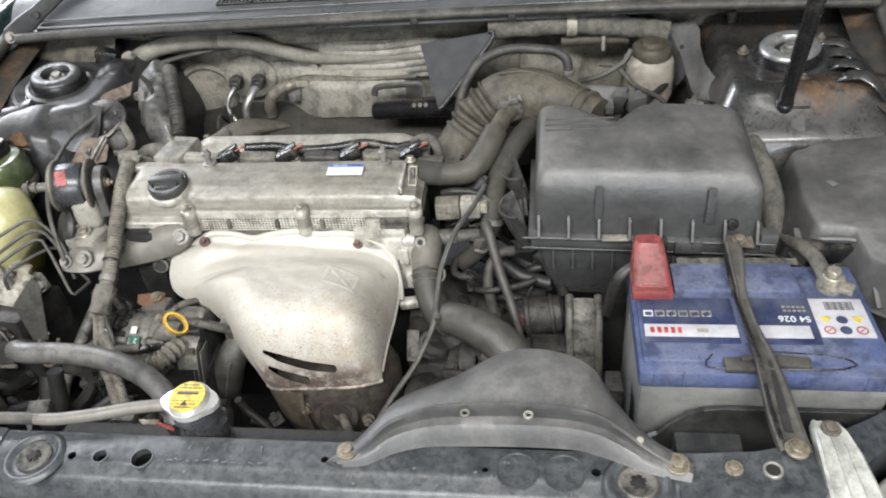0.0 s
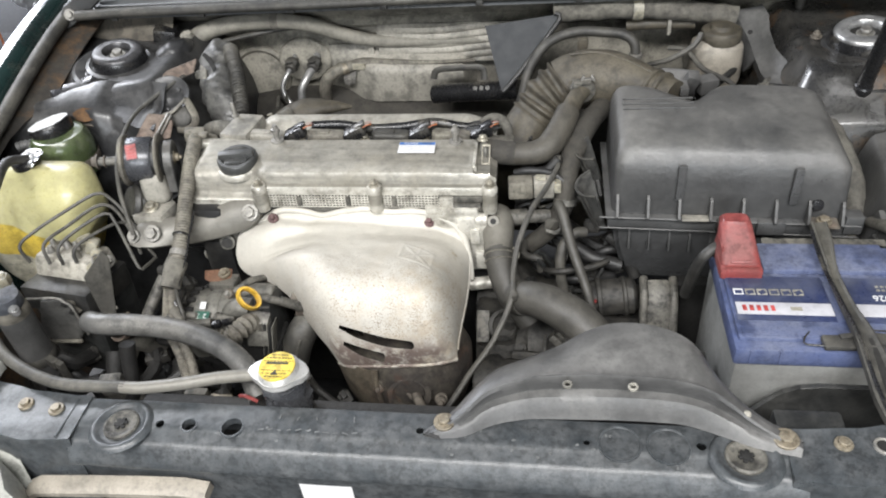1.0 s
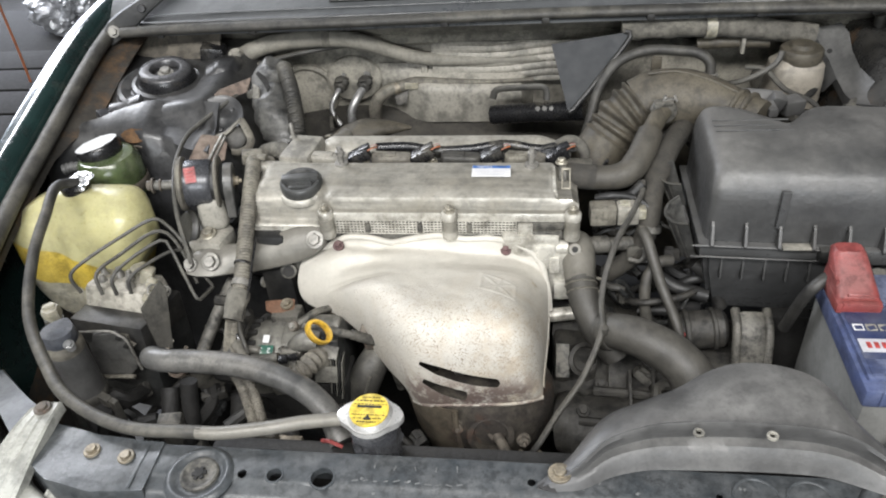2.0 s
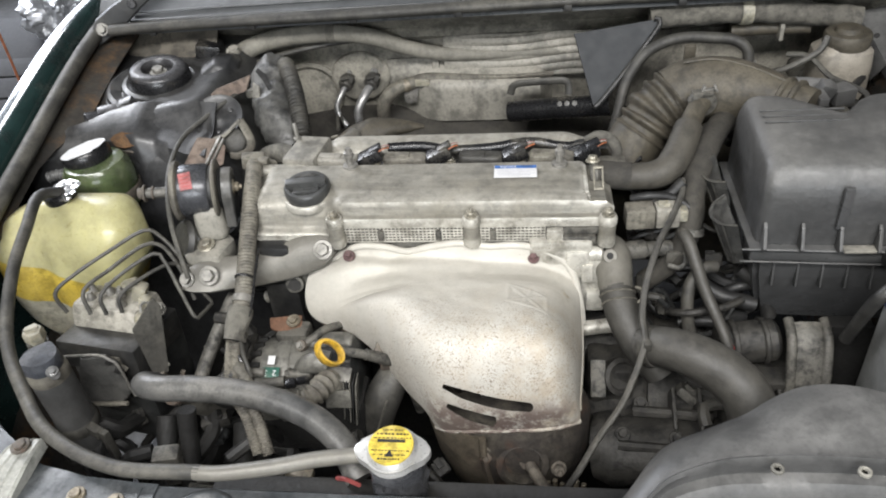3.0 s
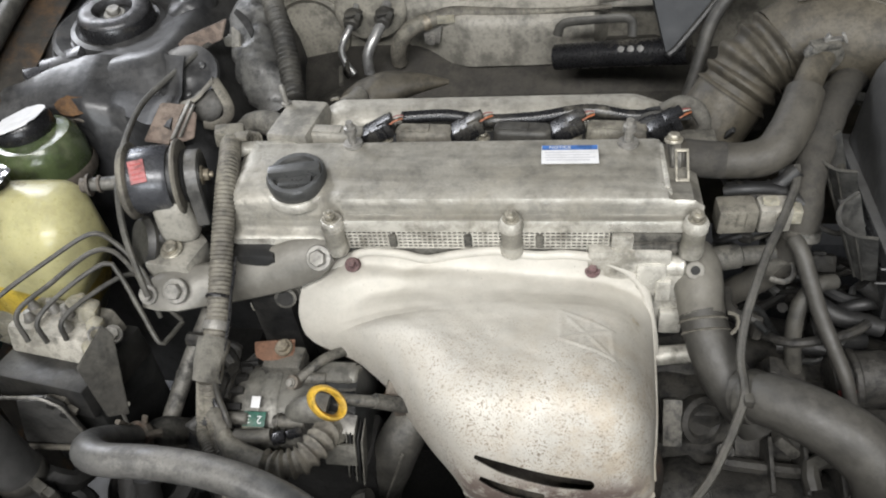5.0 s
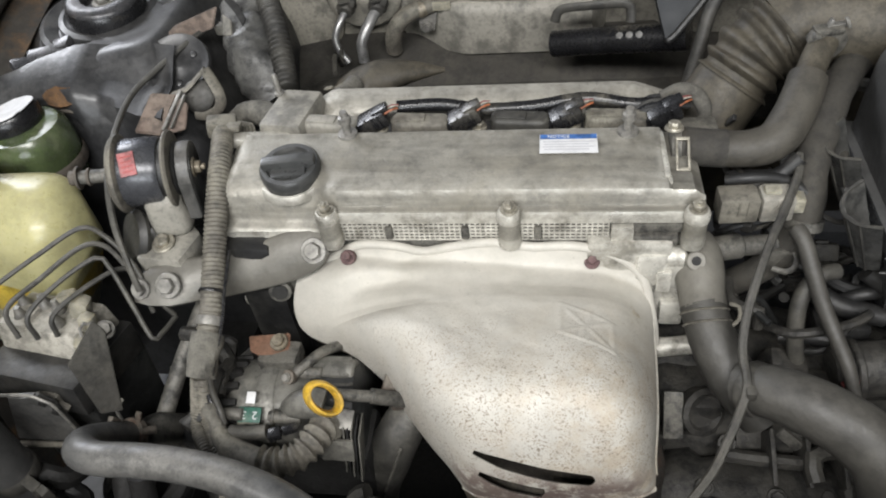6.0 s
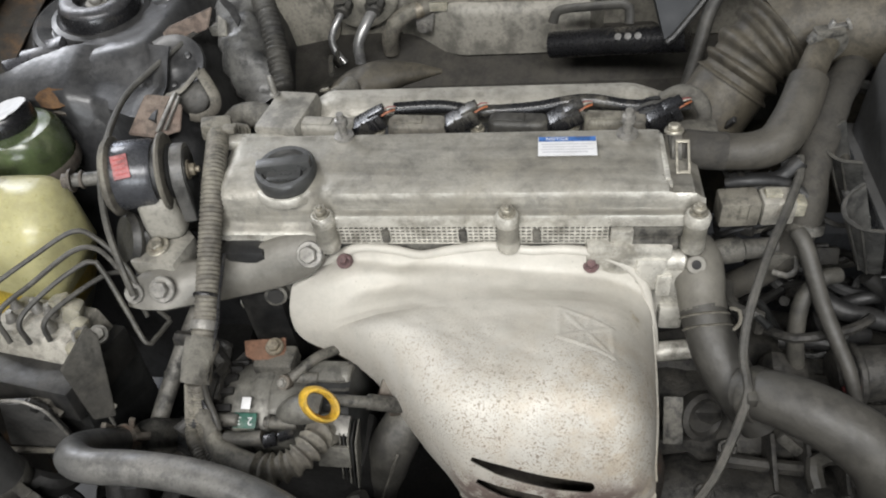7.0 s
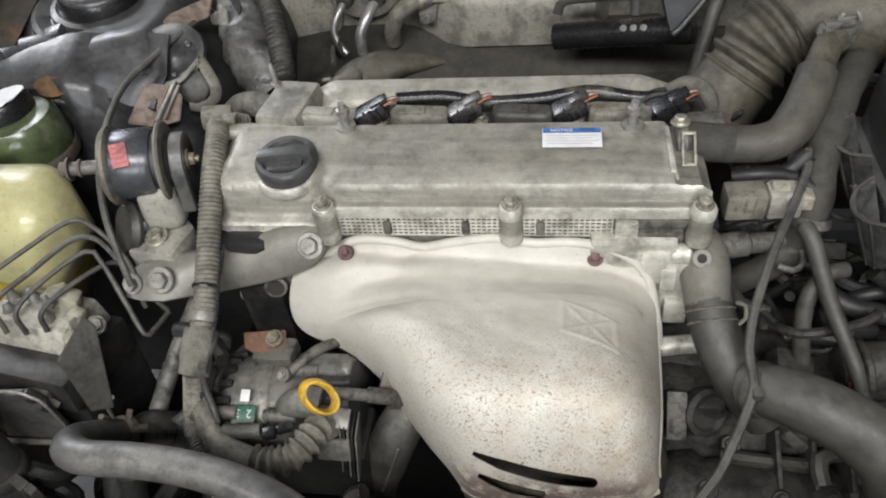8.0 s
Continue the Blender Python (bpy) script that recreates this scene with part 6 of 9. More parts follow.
part("collar", tube([(-0.042, 1.010, 0.764), (-0.032, 1.019, 0.776), (-0.018, 1.031, 0.793), (-0.005, 1.042, 0.809)], 0.0385, 28, 0.004, radii=[1.04, 1.0, 0.99, 0.98]), "brownr", el)
part("collar_band", join(tube([(-0.043, 1.0085, 0.7625), (-0.040, 1.0115, 0.766)], 0.0405, 28, 0.003), box((-0.015, 0.990, 0.794), (0.004, 0.006, 0.034), 0.001, (30, 20, 0))), "rubberd", el, "dark end band")
part("branch_nozzle", lathe([(0.019, -0.030), (0.0150, -0.008), (0.0135, 0.004)], 24, align((0.072, 1.026, 0.868), (0.02, -1, 0.0))), "brownr", el)
part("nozzle_clamp", join(*[lathe([(0.0150, -0.0014), (0.0172, 0.0), (0.0150, 0.0014)], 26, align((0.0655, 1.012 - 0.007 * i, 0.868), (0.25, -1, -0.1))) for i in range(2)], box((0.062, 1.006, 0.884), (0.026, 0.012, 0.006), 0.002, (10, 0, 8)), box((0.051, 1.004, 0.878), (0.010, 0.012, 0.012), 0.003, (0, 30, 0))), "alu_dirty", el, "wire hose clamp")
part("clamp_ears", join(box((0.070, 1.010, 0.886), (0.016, 0.006, 0.004), 0.001, (0, 0, 12)), box((0.063, 1.008, 0.889), (0.003, 0.007, 0.009), 0.001, (0, 20, 0)), box((0.078, 1.008, 0.889), (0.003, 0.007, 0.009), 0.001, (0, -25, 0))), "steel", el)
bh = thing("breather_hose", (0.0, 0.93, 0.82), "brown dusty breather hose from the valve cover", "hose")
part("hose", tube([(-0.070, 0.917, 0.824), (-0.030, 0.9135, 0.822), (-0.004, 0.9135, 0.823), (0.014, 0.920, 0.828), (0.027, 0.936, 0.838), (0.036, 0.953, 0.849), (0.043, 0.970, 0.857)], 0.0168, 20, 0.005, radii=[1.0, 0.98, 0.98, 1.04, 1.10, 1.06, 1.02]), "oldhose", bh)
part("neck", tube([(0.040, 0.962, 0.853), (0.048, 0.982, 0.860), (0.058, 1.002, 0.867), (0.068, 1.020, 0.868)], 0.0128, 18, 0.005), "brownr", bh, "narrow brown neck")
part("dark_band", tube([(-0.066, 0.9168, 0.824), (-0.048, 0.9148, 0.8230), (-0.030, 0.9135, 0.822)], 0.0171, 20, 0.004, lump=0.03), "darkhose", bh, "dark unworn band")
part("hose_clamp", lathe([(0.0172, -0.005), (0.0186, -0.004), (0.0186, 0.004), (0.0172, 0.005)], 28, align((-0.074, 0.9165, 0.824), (1, 0, 0))), "alu_dirty", bh, "flat steel hose clamp")
part("clamp_loop", join(box((-0.0750, 0.8925, 0.8335), (0.0022, 0.030, 0.003), 0.0008, (32, 0, 0)), box((-0.0650, 0.8925, 0.8335), (0.0022, 0.030, 0.003), 0.0008, (32, 0, 0)), box((-0.070, 0.8805, 0.8260), (0.012, 0.003, 0.003), 0.0008, (32, 0, 0)), box((-0.070, 0.9045, 0.8410), (0.012, 0.003, 0.003), 0.0008, (32, 0, 0))), "zinc", bh, "open steel clamp loop")
part("clamp_bolt", hexbolt((-0.076, 0.918, 0.843), (0, 0.2, 1), 0.0058, 0.005), "zinc", bh)

vh = thing("vacuum_hose", (0.06, 1.15, 0.86), "thin dusty rubber vacuum hose over the intake tube", "hose")
part("hose", tube([(-0.045, 1.085, 0.755), (-0.030, 1.11, 0.805), (-0.018, 1.132, 0.845), (0.005, 1.148, 0.876), (0.032, 1.157, 0.890), (0.064, 1.160, 0.8955), (0.100, 1.160, 0.893), (0.130, 1.158, 0.889), (0.147, 1.153, 0.876), (0.150, 1.146, 0.852)], 0.0078, 12, 0.006), "rubber", vh)
part("hose_stay", box((0.066, 1.135, 0.872), (0.016, 0.008, 0.046), 0.003), "brownr", vh)
part("hose_clip", lathe([(0.010, -0.004), (0.011, 0), (0.010, 0.004)], 18, align((0.150, 1.148, 0.858), (0, 0, 1))), "steel", vh)

tb = thing("panel_bracket", (-0.04, 1.16, 0.80), "dark grey triangular plastic bracket by the firewall", "bracket")
part("face", loft([[(-0.091, 1.180, 0.901), (0.022, 1.190, 0.912), (0.030, 1.186, 0.905), (-0.055, 1.128, 0.815), (-0.064, 1.128, 0.812)], [(-0.091, 1.205, 0.891), (0.022, 1.215, 0.902), (0.030, 1.211, 0.895), (-0.050, 1.153, 0.805), (-0.064, 1.153, 0.802)]]), "trigrey", tb)
part("rim", tube([(-0.063, 1.126, 0.812), (-0.055, 1.127, 0.815), (-0.010, 1.155, 0.862), (0.030, 1.184, 0.907), (0.022, 1.189, 0.914)], 0.004, 8), "rubberd", tb)
part("stay_loop", tube([(-0.188, 1.200, 0.800), (-0.181, 1.200, 0.815), (-0.150, 1.197, 0.820), (-0.105, 1.196, 0.821), (-0.098, 1.194, 0.812), (-0.098, 1.190, 0.800)], 0.006, 10, 0.005, flat=0.5), "rubber", tb, "dusty looped stay")
bp_ = thing("black_pipe", (-0.12, 1.17, 0.78), "glossy black plastic pipe against the firewall", "pipe")
part("pipe", tube([(-0.190, 1.206, 0.766), (-0.14, 1.190, 0.777), (-0.09, 1.172, 0.788), (-0.035, 1.152, 0.800)], 0.0165, 20, 0.02), "blackg", bp_)
for i in range(3):
    part("dot", lathe([(0.004, -0.002), (0.004, 0.0006), (0.002, 0.0008)], 14, align((-0.112 + 0.011 * i, 1.1665 - 0.004 * i, 0.7965 + 0.0022 * i), (-0.25, -0.75, 0.62))), "greyh", bp_)

# ---- brake master cylinder and far right ----
mc = thing("brake_fluid_reservoir", (0.276, 1.17, 0.78), "dirty milky plastic brake fluid reservoir with dark cap", "reservoir")
part("tank", loft([[(0.276 + sx * (0.040 * k) * c + 0.006 * dz, 1.165 + 0.032 * k * s, z) for c, s, sx in [(math.copysign(abs(math.cos(a)) ** 0.6, math.cos(a)), math.copysign(abs(math.sin(a)) ** 0.6, math.sin(a)), 1) for a in np.linspace(0, 2 * math.pi, 25)[:-1]]] for z, k, dz in ((0.800, 0.9, 0), (0.815, 1.0, 0), (0.850, 1.0, 0), (0.868, 0.95, 0), (0.876, 0.70, 0))]), "beige", mc)
part("cap", lathe([(0.030, 0.872), (0.031, 0.876), (0.031, 0.888), (0.029, 0.891), (0.018, 0.892), (0.016, 0.898), (0.004, 0.899)], 30, Matrix.Translation((0.280, 1.165, 0))), "brownr", mc, "dusty dark screw cap")
part("cylinder", rod((0.27, 1.30, 0.785), (0.262, 1.06, 0.785), 0.022), "alu_dirty", mc)
hb = thing("cowl_harness", (0.15, 1.225, 0.90), "thick taped wiring harness under the cowl", "wiring harness")
part("loom", tube([(0.020, 1.222, 0.902), (0.09, 1.224, 0.905), (0.17, 1.226, 0.904), (0.25, 1.222, 0.897), (0.31, 1.214, 0.888)], 0.017, 16, 0.006, lump=0.18), "cloth", hb)
part("tape_band", lathe([(0.0185, -0.008), (0.019, 0.0), (0.0185, 0.008)], 22, align((0.156, 1.226, 0.904), (1, 0.02, 0))), "milk", hb, "pale tape band")
part("second_loom", tube([(0.14, 1.235, 0.872), (0.19, 1.235, 0.874), (0.25, 1.23, 0.874)], 0.010, 12, 0.008), "brownr", hb)
part("clip", box((0.208, 1.222, 0.876), (0.006, 0.016, 0.030), 0.002), "insul", hb)
br = thing("tower_brace", (0.37, 1.1, 0.86), "grey dusty bent steel brace beside the strut tower", "bracket")
rows = []
for a, b, sag in (((0.300, 1.240, 0.893), (0.352, 1.236, 0.900), 0.004), ((0.318, 1.215, 0.880), (0.358, 1.210, 0.893), 0.004), ((0.328, 1.185, 0.862), (0.355, 1.175, 0.880), 0.005), ((0.334, 1.150, 0.846), (0.358, 1.140, 0.868), 0.006), ((0.337, 1.115, 0.838), (0.368, 1.100, 0.863), 0.007), ((0.340, 1.080, 0.840), (0.382, 1.062, 0.862), 0.006), ((0.352, 1.055, 0.850), (0.402, 1.036, 0.862), 0.003)):
    a, b = Vector(a), Vector(b)
    rows.append([a + Vector((0.001, 0.004, -0.016)), a] + [a.lerp(b, k) - Vector((0, 0, sag * math.sin(math.pi * k))) for k in (0.15, 0.35, 0.65, 0.85)] + [b, b + Vector((0.002, 0.004, -0.014))])
part("bent_plate", sheet(rows, 0.003), "duct", br, smooth=50)
part("side_gusset", plate([(0.300, 1.238, 0.890), (0.318, 1.214, 0.880), (0.334, 1.150, 0.846), (0.322, 1.16, 0.82), (0.300, 1.22, 0.84)], 0.003, 0.001), "duct", br)
# black disc on the plate stands for the shaded hole
part("plate_hole", lathe([(0.0035, 0), (0.0040, 0.0012), (0.0010, 0.0012)], 12, align((0.331, 1.196, 0.870), (-0.4, -0.6, 0.7))), "dark", br)
part("nut", hexbolt((0.390, 1.046, 0.862), (0, -0.3, 1), 0.006, 0.005), "steel", br)
single("brake_pipe", join(tube([(0.20, 1.15, 0.868), (0.225, 1.135, 0.870), (0.25, 1.11, 0.850), (0.29, 1.09, 0.835), (0.30, 1.08, 0.81)], 0.004, 8), tube([(0.17, 1.14, 0.845), (0.20, 1.13, 0.858), (0.235, 1.13, 0.880), (0.245, 1.14, 0.895)], 0.0045, 8)), "rubber", "dusty metal brake pipes", "brake pipe")
single("vacuum_valve", join(tube([(0.165, 1.10, 0.835), (0.20, 1.08, 0.845), (0.235, 1.07, 0.845)], 0.020, lump=0.1), box((0.245, 1.055, 0.852), (0.030, 0.026, 0.022), 0.004, (0, 0, 20)), box((0.205, 1.01, 0.870), (0.012, 0.03, 0.012), 0.002), box((0.22, 1.045, 0.86), (0.02, 0.02, 0.03), 0.004, (10, 20, 0))), "duct", "dusty dark vacuum valve behind the air cleaner", "valve")
single("washer_pipe", tube([(0.395, 1.24, 0.862), (0.405, 1.25, 0.868), (0.415, 1.252, 0.882), (0.412, 1.25, 0.905)], 0.008, 10), "rubber", "short bent rubber pipe by the cowl", "pipe")
single("prop_rod", join(rod((0.443, 1.004, 0.868), (0.401, 0.82, 1.23), 0.0100, 18), rod((0.445, 1.013, 0.85), (0.442, 1.000, 0.876), 0.0118, 18)), "blackg", "glossy black hood strut standing on the apron", "hood strut")

fb = thing("fuse_box", (0.53, 0.86, 0.68), "dusty black plastic fuse box with stepped lid", "fuse box")
edge = [(0.450, 0.952), (0.472, 0.960), (0.486, 0.982), (0.645, 0.982), (0.645, 0.735), (0.520, 0.700), (0.490, 0.738), (0.482, 0.783), (0.441, 0.787), (0.436, 0.838)]
edge = [tuple(p) for p in fillet(edge[::-1], 0.008, 4)]


def lid_z(x, y):
    return 0.826 + 0.014 * smooth01((x - 0.505 + 0.05 * (0.95 - y)) / 0.03) - 0.010 * smooth01((0.80 - y) / 0.06)


rings = []
for grow, drop in ((0.016, 0.060), (0.0145, 0.052), (0.004, 0.010), (0.0015, 0.004), (-0.001, 0.001), (-0.004, 0.0)):
    ring = inset([Vector(p) for p in edge], -grow)
    rings.append([(p.x, p.y, lid_z(p.x, p.y) - drop) for p in ring])
bm = loft(rings, cap=False)
bmesh.ops.triangle_fill(bm, use_beauty=True, edges=[e for e in bm.edges if e.is_boundary and e.verts[0].co.z > 0.80])
bmesh.ops.subdivide_edges(bm, edges=[e for e in bm.edges if e.calc_length() > 0.03], cuts=3, use_grid_fill=True)
part("lid", bm, "airbox", fb, smooth=45)
part("lid_rim", tube([(x, y, lid_z(x, y) - 0.058) for x, y in [tuple(p) for p in inset([Vector(q) for q in edge], -0.017)][2:44:3]], 0.0022, 6, 0.01), "duct", fb, "thin worn lid rim")
part("lid_scuff", box((0.478, 0.872, 0.8268), (0.010, 0.012, 0.0008), 0.0003, (0, 0, 30)), "scuff", fb)
part("front_recess", box((0.458, 0.776, 0.785), (0.050, 0.012, 0.040), 0.004, (12, 0, 0)), "blackg", fb, "dark recessed front")
part("recess_lip", tube([(0.436, 0.786, 0.806), (0.445, 0.777, 0.811), (0.476, 0.775, 0.811), (0.486, 0.768, 0.808), (0.492, 0.735, 0.790), (0.494, 0.70, 0.77)], 0.0030, 8, 0.006), "duct", fb)
part("lower_tray", prism([(x, y) for x, y in [tuple(p) for p in inset([Vector(q) for q in edge], -0.008)]][::-1], 0.60, 0.775, 0), "blackp", fb)
part("latch", join(box((0.424, 0.812, 0.772), (0.010, 0.020, 0.05), 0.003, (14, 8, 0)), box((0.422, 0.830, 0.758), (0.014, 0.012, 0.03), 0.003, (0, 0, -10))), "duct", fb)
part("harness", tube([(0.415, 0.83, 0.70), (0.418, 0.85, 0.75), (0.416, 0.90, 0.79), (0.402, 0.965, 0.82), (0.40, 1.03, 0.82)], 0.016, lump=0.15), "cloth", fb)
single("apron_bracket", join(plate([(0.452, 1.012, 0.866), (0.452, 0.985, 0.840), (0.470, 0.978, 0.835), (0.470, 1.005, 0.862)], 0.003, 0.001), box((0.462, 1.010, 0.860), (0.03, 0.02, 0.012), 0.003)), "rubberd", "small black steel bracket on the apron", "bracket")

# ---- cooling hose and the gearbox side ----
wo = thing("water_outlet", (-0.05, 0.83, 0.73), "grimy aluminium water outlet with bolts", "engine part")
part("outlet_body", tube([(-0.056, 0.862, 0.745), (-0.054, 0.848, 0.747), (-0.052, 0.830, 0.743), (-0.051, 0.812, 0.735), (-0.050, 0.802, 0.731)], 0.0205, 22, 0.004, radii=[1.15, 1.15, 1.08, 1.0, 0.98], lump=0.05), "armgrey", wo)
part("side_casting", join(box((-0.078, 0.842, 0.722), (0.030, 0.030, 0.080), 0.005), box((-0.074, 0.826, 0.700), (0.022, 0.012, 0.030), 0.004), box((-0.084, 0.828, 0.742), (0.014, 0.012, 0.026), 0.003)), "alu", wo, "pale aluminium casting")
part("eye_boss", join(lathe([(0.0092, 0), (0.0088, 0.006), (0.0076, 0.007), (0.0042, 0.007), (0.0038, 0.003)], 24, align((-0.058, 0.831, 0.763), (0, -0.75, 0.65))), rod((-0.058, 0.836, 0.768), (-0.056, 0.850, 0.795), 0.004), rod((-0.058, 0.830, 0.757), (-0.057, 0.816, 0.748), 0.004)), "armgrey", wo, "bright bolt eye")
# black disc paints the shade inside the eye
part("eye_dark_disc", lathe([(0.0042, 0.0066), (0.0040, 0.0073), (0.001, 0.0073)], 16, align((-0.058, 0.831, 0.763), (0, -0.75, 0.65))), "dark", wo)
part("temp_sensor", join(rod((-0.040, 0.858, 0.749), (-0.012, 0.866, 0.747), 0.012), rod((-0.014, 0.865, 0.747), (0.020, 0.872, 0.744), 0.0095), box((0.024, 0.866, 0.736), (0.024, 0.016, 0.022), 0.003)), "alu_dirty", wo)
part("sensor_clip", tube([(0.024, 0.866, 0.748), (0.034, 0.860, 0.745), (0.034, 0.850, 0.737), (0.026, 0.847, 0.732), (0.014, 0.850, 0.734)], 0.0030, 8, flat=0.5), "alu_dirty", wo)
for (x, y, z, sx) in ((-0.022, 0.872, 0.793, 0.034), (0.010, 0.874, 0.793, 0.028)):
    part("connector", join(box((x, y, z), (sx, 0.024, 0.026), 0.003, (0, 0, 4)), *[box((x - 0.008 + 0.008 * q, y - 0.012, z + 0.004), (0.002, 0.002, 0.016), 0.0005) for q in range(3)]), "insul" if x > 0 else "conduit", wo, "pale grey connector")
part("connector_tip", join(box((0.028, 0.875, 0.793), (0.012, 0.016, 0.015), 0.002), box((0.006, 0.874, 0.807), (0.014, 0.010, 0.006), 0.002)), "milk", wo)
rh = thing("radiator_hose", (0.0, 0.74, 0.70), "thick dusty black rubber radiator hose", "hose", "radiator hoses")
part("hose", tube([(-0.051, 0.806, 0.733), (-0.047, 0.790, 0.724), (-0.040, 0.772, 0.712), (-0.030, 0.756, 0.700), (-0.018, 0.742, 0.688), (-0.004, 0.730, 0.670)], 0.0200, 22, 0.005, radii=[1.0, 1.02, 1.05, 1.08, 1.0, 0.9]), "radhose", rh)
part("wide_hose", tube([(-0.024, 0.738, 0.708), (-0.008, 0.727, 0.718), (0.012, 0.716, 0.722), (0.0343, 0.7041, 0.7200), (0.0597, 0.690, 0.710), (0.078, 0.672, 0.691), (0.090, 0.640, 0.64), (0.092, 0.60, 0.58)], 0.0255, 24, 0.006, radii=[0.80, 0.92, 1.0, 1.04, 1.06, 1.06, 1.06]), "radhose", rh, "wide dusty hose end")
part("wire_clamp", join(*[lathe([(0.0203, -0.0012), (0.0218, 0), (0.0203, 0.0012)], 30, align((-0.0495 + 0.002 * i, 0.800 - 0.009 * i, 0.7295 - 0.005 * i), (0.1, -0.85, -0.5))) for i in range(2)], tube([(-0.030, 0.800, 0.741), (-0.023, 0.796, 0.742), (-0.023, 0.788, 0.735), (-0.029, 0.784, 0.731)], 0.0018, 6)), "conduit", rh, "tan wire clamp")
part("cable_tie", join(lathe([(0.0222, -0.006), (0.0236, -0.003), (0.0236, 0.003), (0.0222, 0.006)], 30, align((-0.016, 0.732, 0.713), (0.75, -0.6, 0.35))), box((-0.024, 0.716, 0.730), (0.008, 0.010, 0.010), 0.002)), "rubber", rh)
gb = thing("gearbox", (0.05, 0.8, 0.5), "grimy cast aluminium gearbox housing", "gearbox")
part("bell_housing", join(lathe([(0.115, -0.03), (0.12, 0.0), (0.118, 0.035), (0.10, 0.06)], 40, align((-0.055, 0.86, 0.54), (1, 0, 0))), box((-0.055, 0.785, 0.595), (0.06, 0.06, 0.10), 0.012)), "aludark", gb)
part("main_case", loft([[(x, 0.84 + ry * math.cos(a), 0.52 + rz * math.sin(a)) for a in np.linspace(0, 2 * math.pi, 29)[:-1]] for x, ry, rz in ((-0.01, 0.12, 0.12), (0.05, 0.11, 0.115), (0.13, 0.10, 0.10), (0.17, 0.085, 0.09), (0.18, 0.05, 0.05))]), "aludark", gb)
for i in range(5):
    part("case_rib", box((0.015 + 0.03 * i, 0.74, 0.585), (0.004, 0.05, 0.08), 0.001, (25, 0, 0)), "aludark", gb)
part("front_cover", tube([(-0.075, 0.715, 0.555), (-0.02, 0.708, 0.562), (0.04, 0.705, 0.562), (0.085, 0.712, 0.55)], 0.042, 20, 0.01, lump=0.25), "aludark", gb)
part("cover_rib", join(tube([(-0.05, 0.690, 0.592), (0.0, 0.682, 0.598), (0.05, 0.684, 0.594)], 0.006, 8), tube([(-0.03, 0.735, 0.60), (0.02, 0.728, 0.604), (0.06, 0.73, 0.598)], 0.007, 8)), "aludark", gb)
for p in ((-0.045, 0.700, 0.600), (0.015, 0.692, 0.604), (0.06, 0.700, 0.596), (-0.02, 0.745, 0.602)):
    part("case_bolt", hexbolt(p, (0, -0.4, 0.9), 0.006, 0.005), "aludark", gb)
part("flywheel_port", lathe([(0.021, -0.008), (0.023, 0.0), (0.023, 0.006), (0.018, 0.008), (0.015, 0.004), (0.004, 0.003)], 32, align((-0.046, 0.760, 0.634), (0.45, -0.7, 0.55))), "aludark", gb)
part("name_plate", box((-0.072, 0.750, 0.640), (0.018, 0.005, 0.045), 0.002, (-42, 0, 0)), "alu_dirty", gb, "dull metal plate")
part("coolant_pipe", rod((-0.095, 0.802, 0.672), (-0.045, 0.806, 0.676), 0.0095), "alu", gb, "bright coolant pipe")
part("solenoid", join(rod((0.070, 0.795, 0.655), (0.140, 0.800, 0.660), 0.026), rod((0.085, 0.795, 0.656), (0.092, 0.7955, 0.6565), 0.030), rod((0.120, 0.798, 0.659), (0.126, 0.7985, 0.6595), 0.029)), "aludark", gb, "black ribbed solenoid")
part("mount_bracket", tube([(0.166, 0.795, 0.690), (0.166, 0.778, 0.680), (0.166, 0.763, 0.655), (0.167, 0.755, 0.620), (0.170, 0.75, 0.57)], 0.020, 12, 0.006, flat=0.35), "alu_dirty", gb)
for x in (0.147, 0.186):
    part("bracket_cheek", tube([(x, 0.800, 0.692), (x, 0.777, 0.684), (x, 0.760, 0.656), (x + 0.001, 0.751, 0.620), (x + 0.003, 0.745, 0.57)], 0.006, 10, 0.006), "alu_dirty", gb)
part("mount_plate", box((0.215, 0.80, 0.62), (0.05, 0.02, 0.14), 0.003), "dark", gb)
for bm in (box((0.125, 0.765, 0.625), (0.06, 0.03, 0.02), 0.004), rod((0.07, 0.765, 0.61), (0.14, 0.77, 0.615), 0.008), box((0.06, 0.79, 0.625), (0.03, 0.03, 0.04), 0.008), box((0.03, 0.80, 0.65), (0.04, 0.03, 0.03), 0.010, (10, 20, 0))):
    part("selector_part", bm, "aludark", gb)
part("red_clip", box((0.077, 0.770, 0.672), (0.015, 0.006, 0.004), 0.0015, (0, -12, 14)), "red", gb, "small red clip")
hh = thing("heater_hose", (0.06, 0.9, 0.77), "dark dusty rubber heater hose beside the air cleaner", "hose")
part("hose", tube([(0.110, 1.035, 0.838), (0.088, 1.005, 0.838), (0.066, 0.965, 0.830), (0.052, 0.930, 0.816), (0.043, 0.902, 0.800), (0.0405, 0.880, 0.776), (0.032, 0.872, 0.745), (0.014, 0.870, 0.715), (-0.010, 0.872, 0.690)], 0.0148, 14, 0.006, lump=0.10, radii=[1.0, 1.05, 1.1, 1.1, 1.05, 1.0, 0.95, 0.9, 0.9]), "darkhose", hh)
part("clamp", lathe([(0.0156, -0.005), (0.0166, -0.004), (0.0166, 0.004), (0.0156, 0.005)], 22, align((0.0400, 0.876, 0.766), (0.08, 0.40, 0.90))), "alu_dirty", hh, "flat steel clamp")
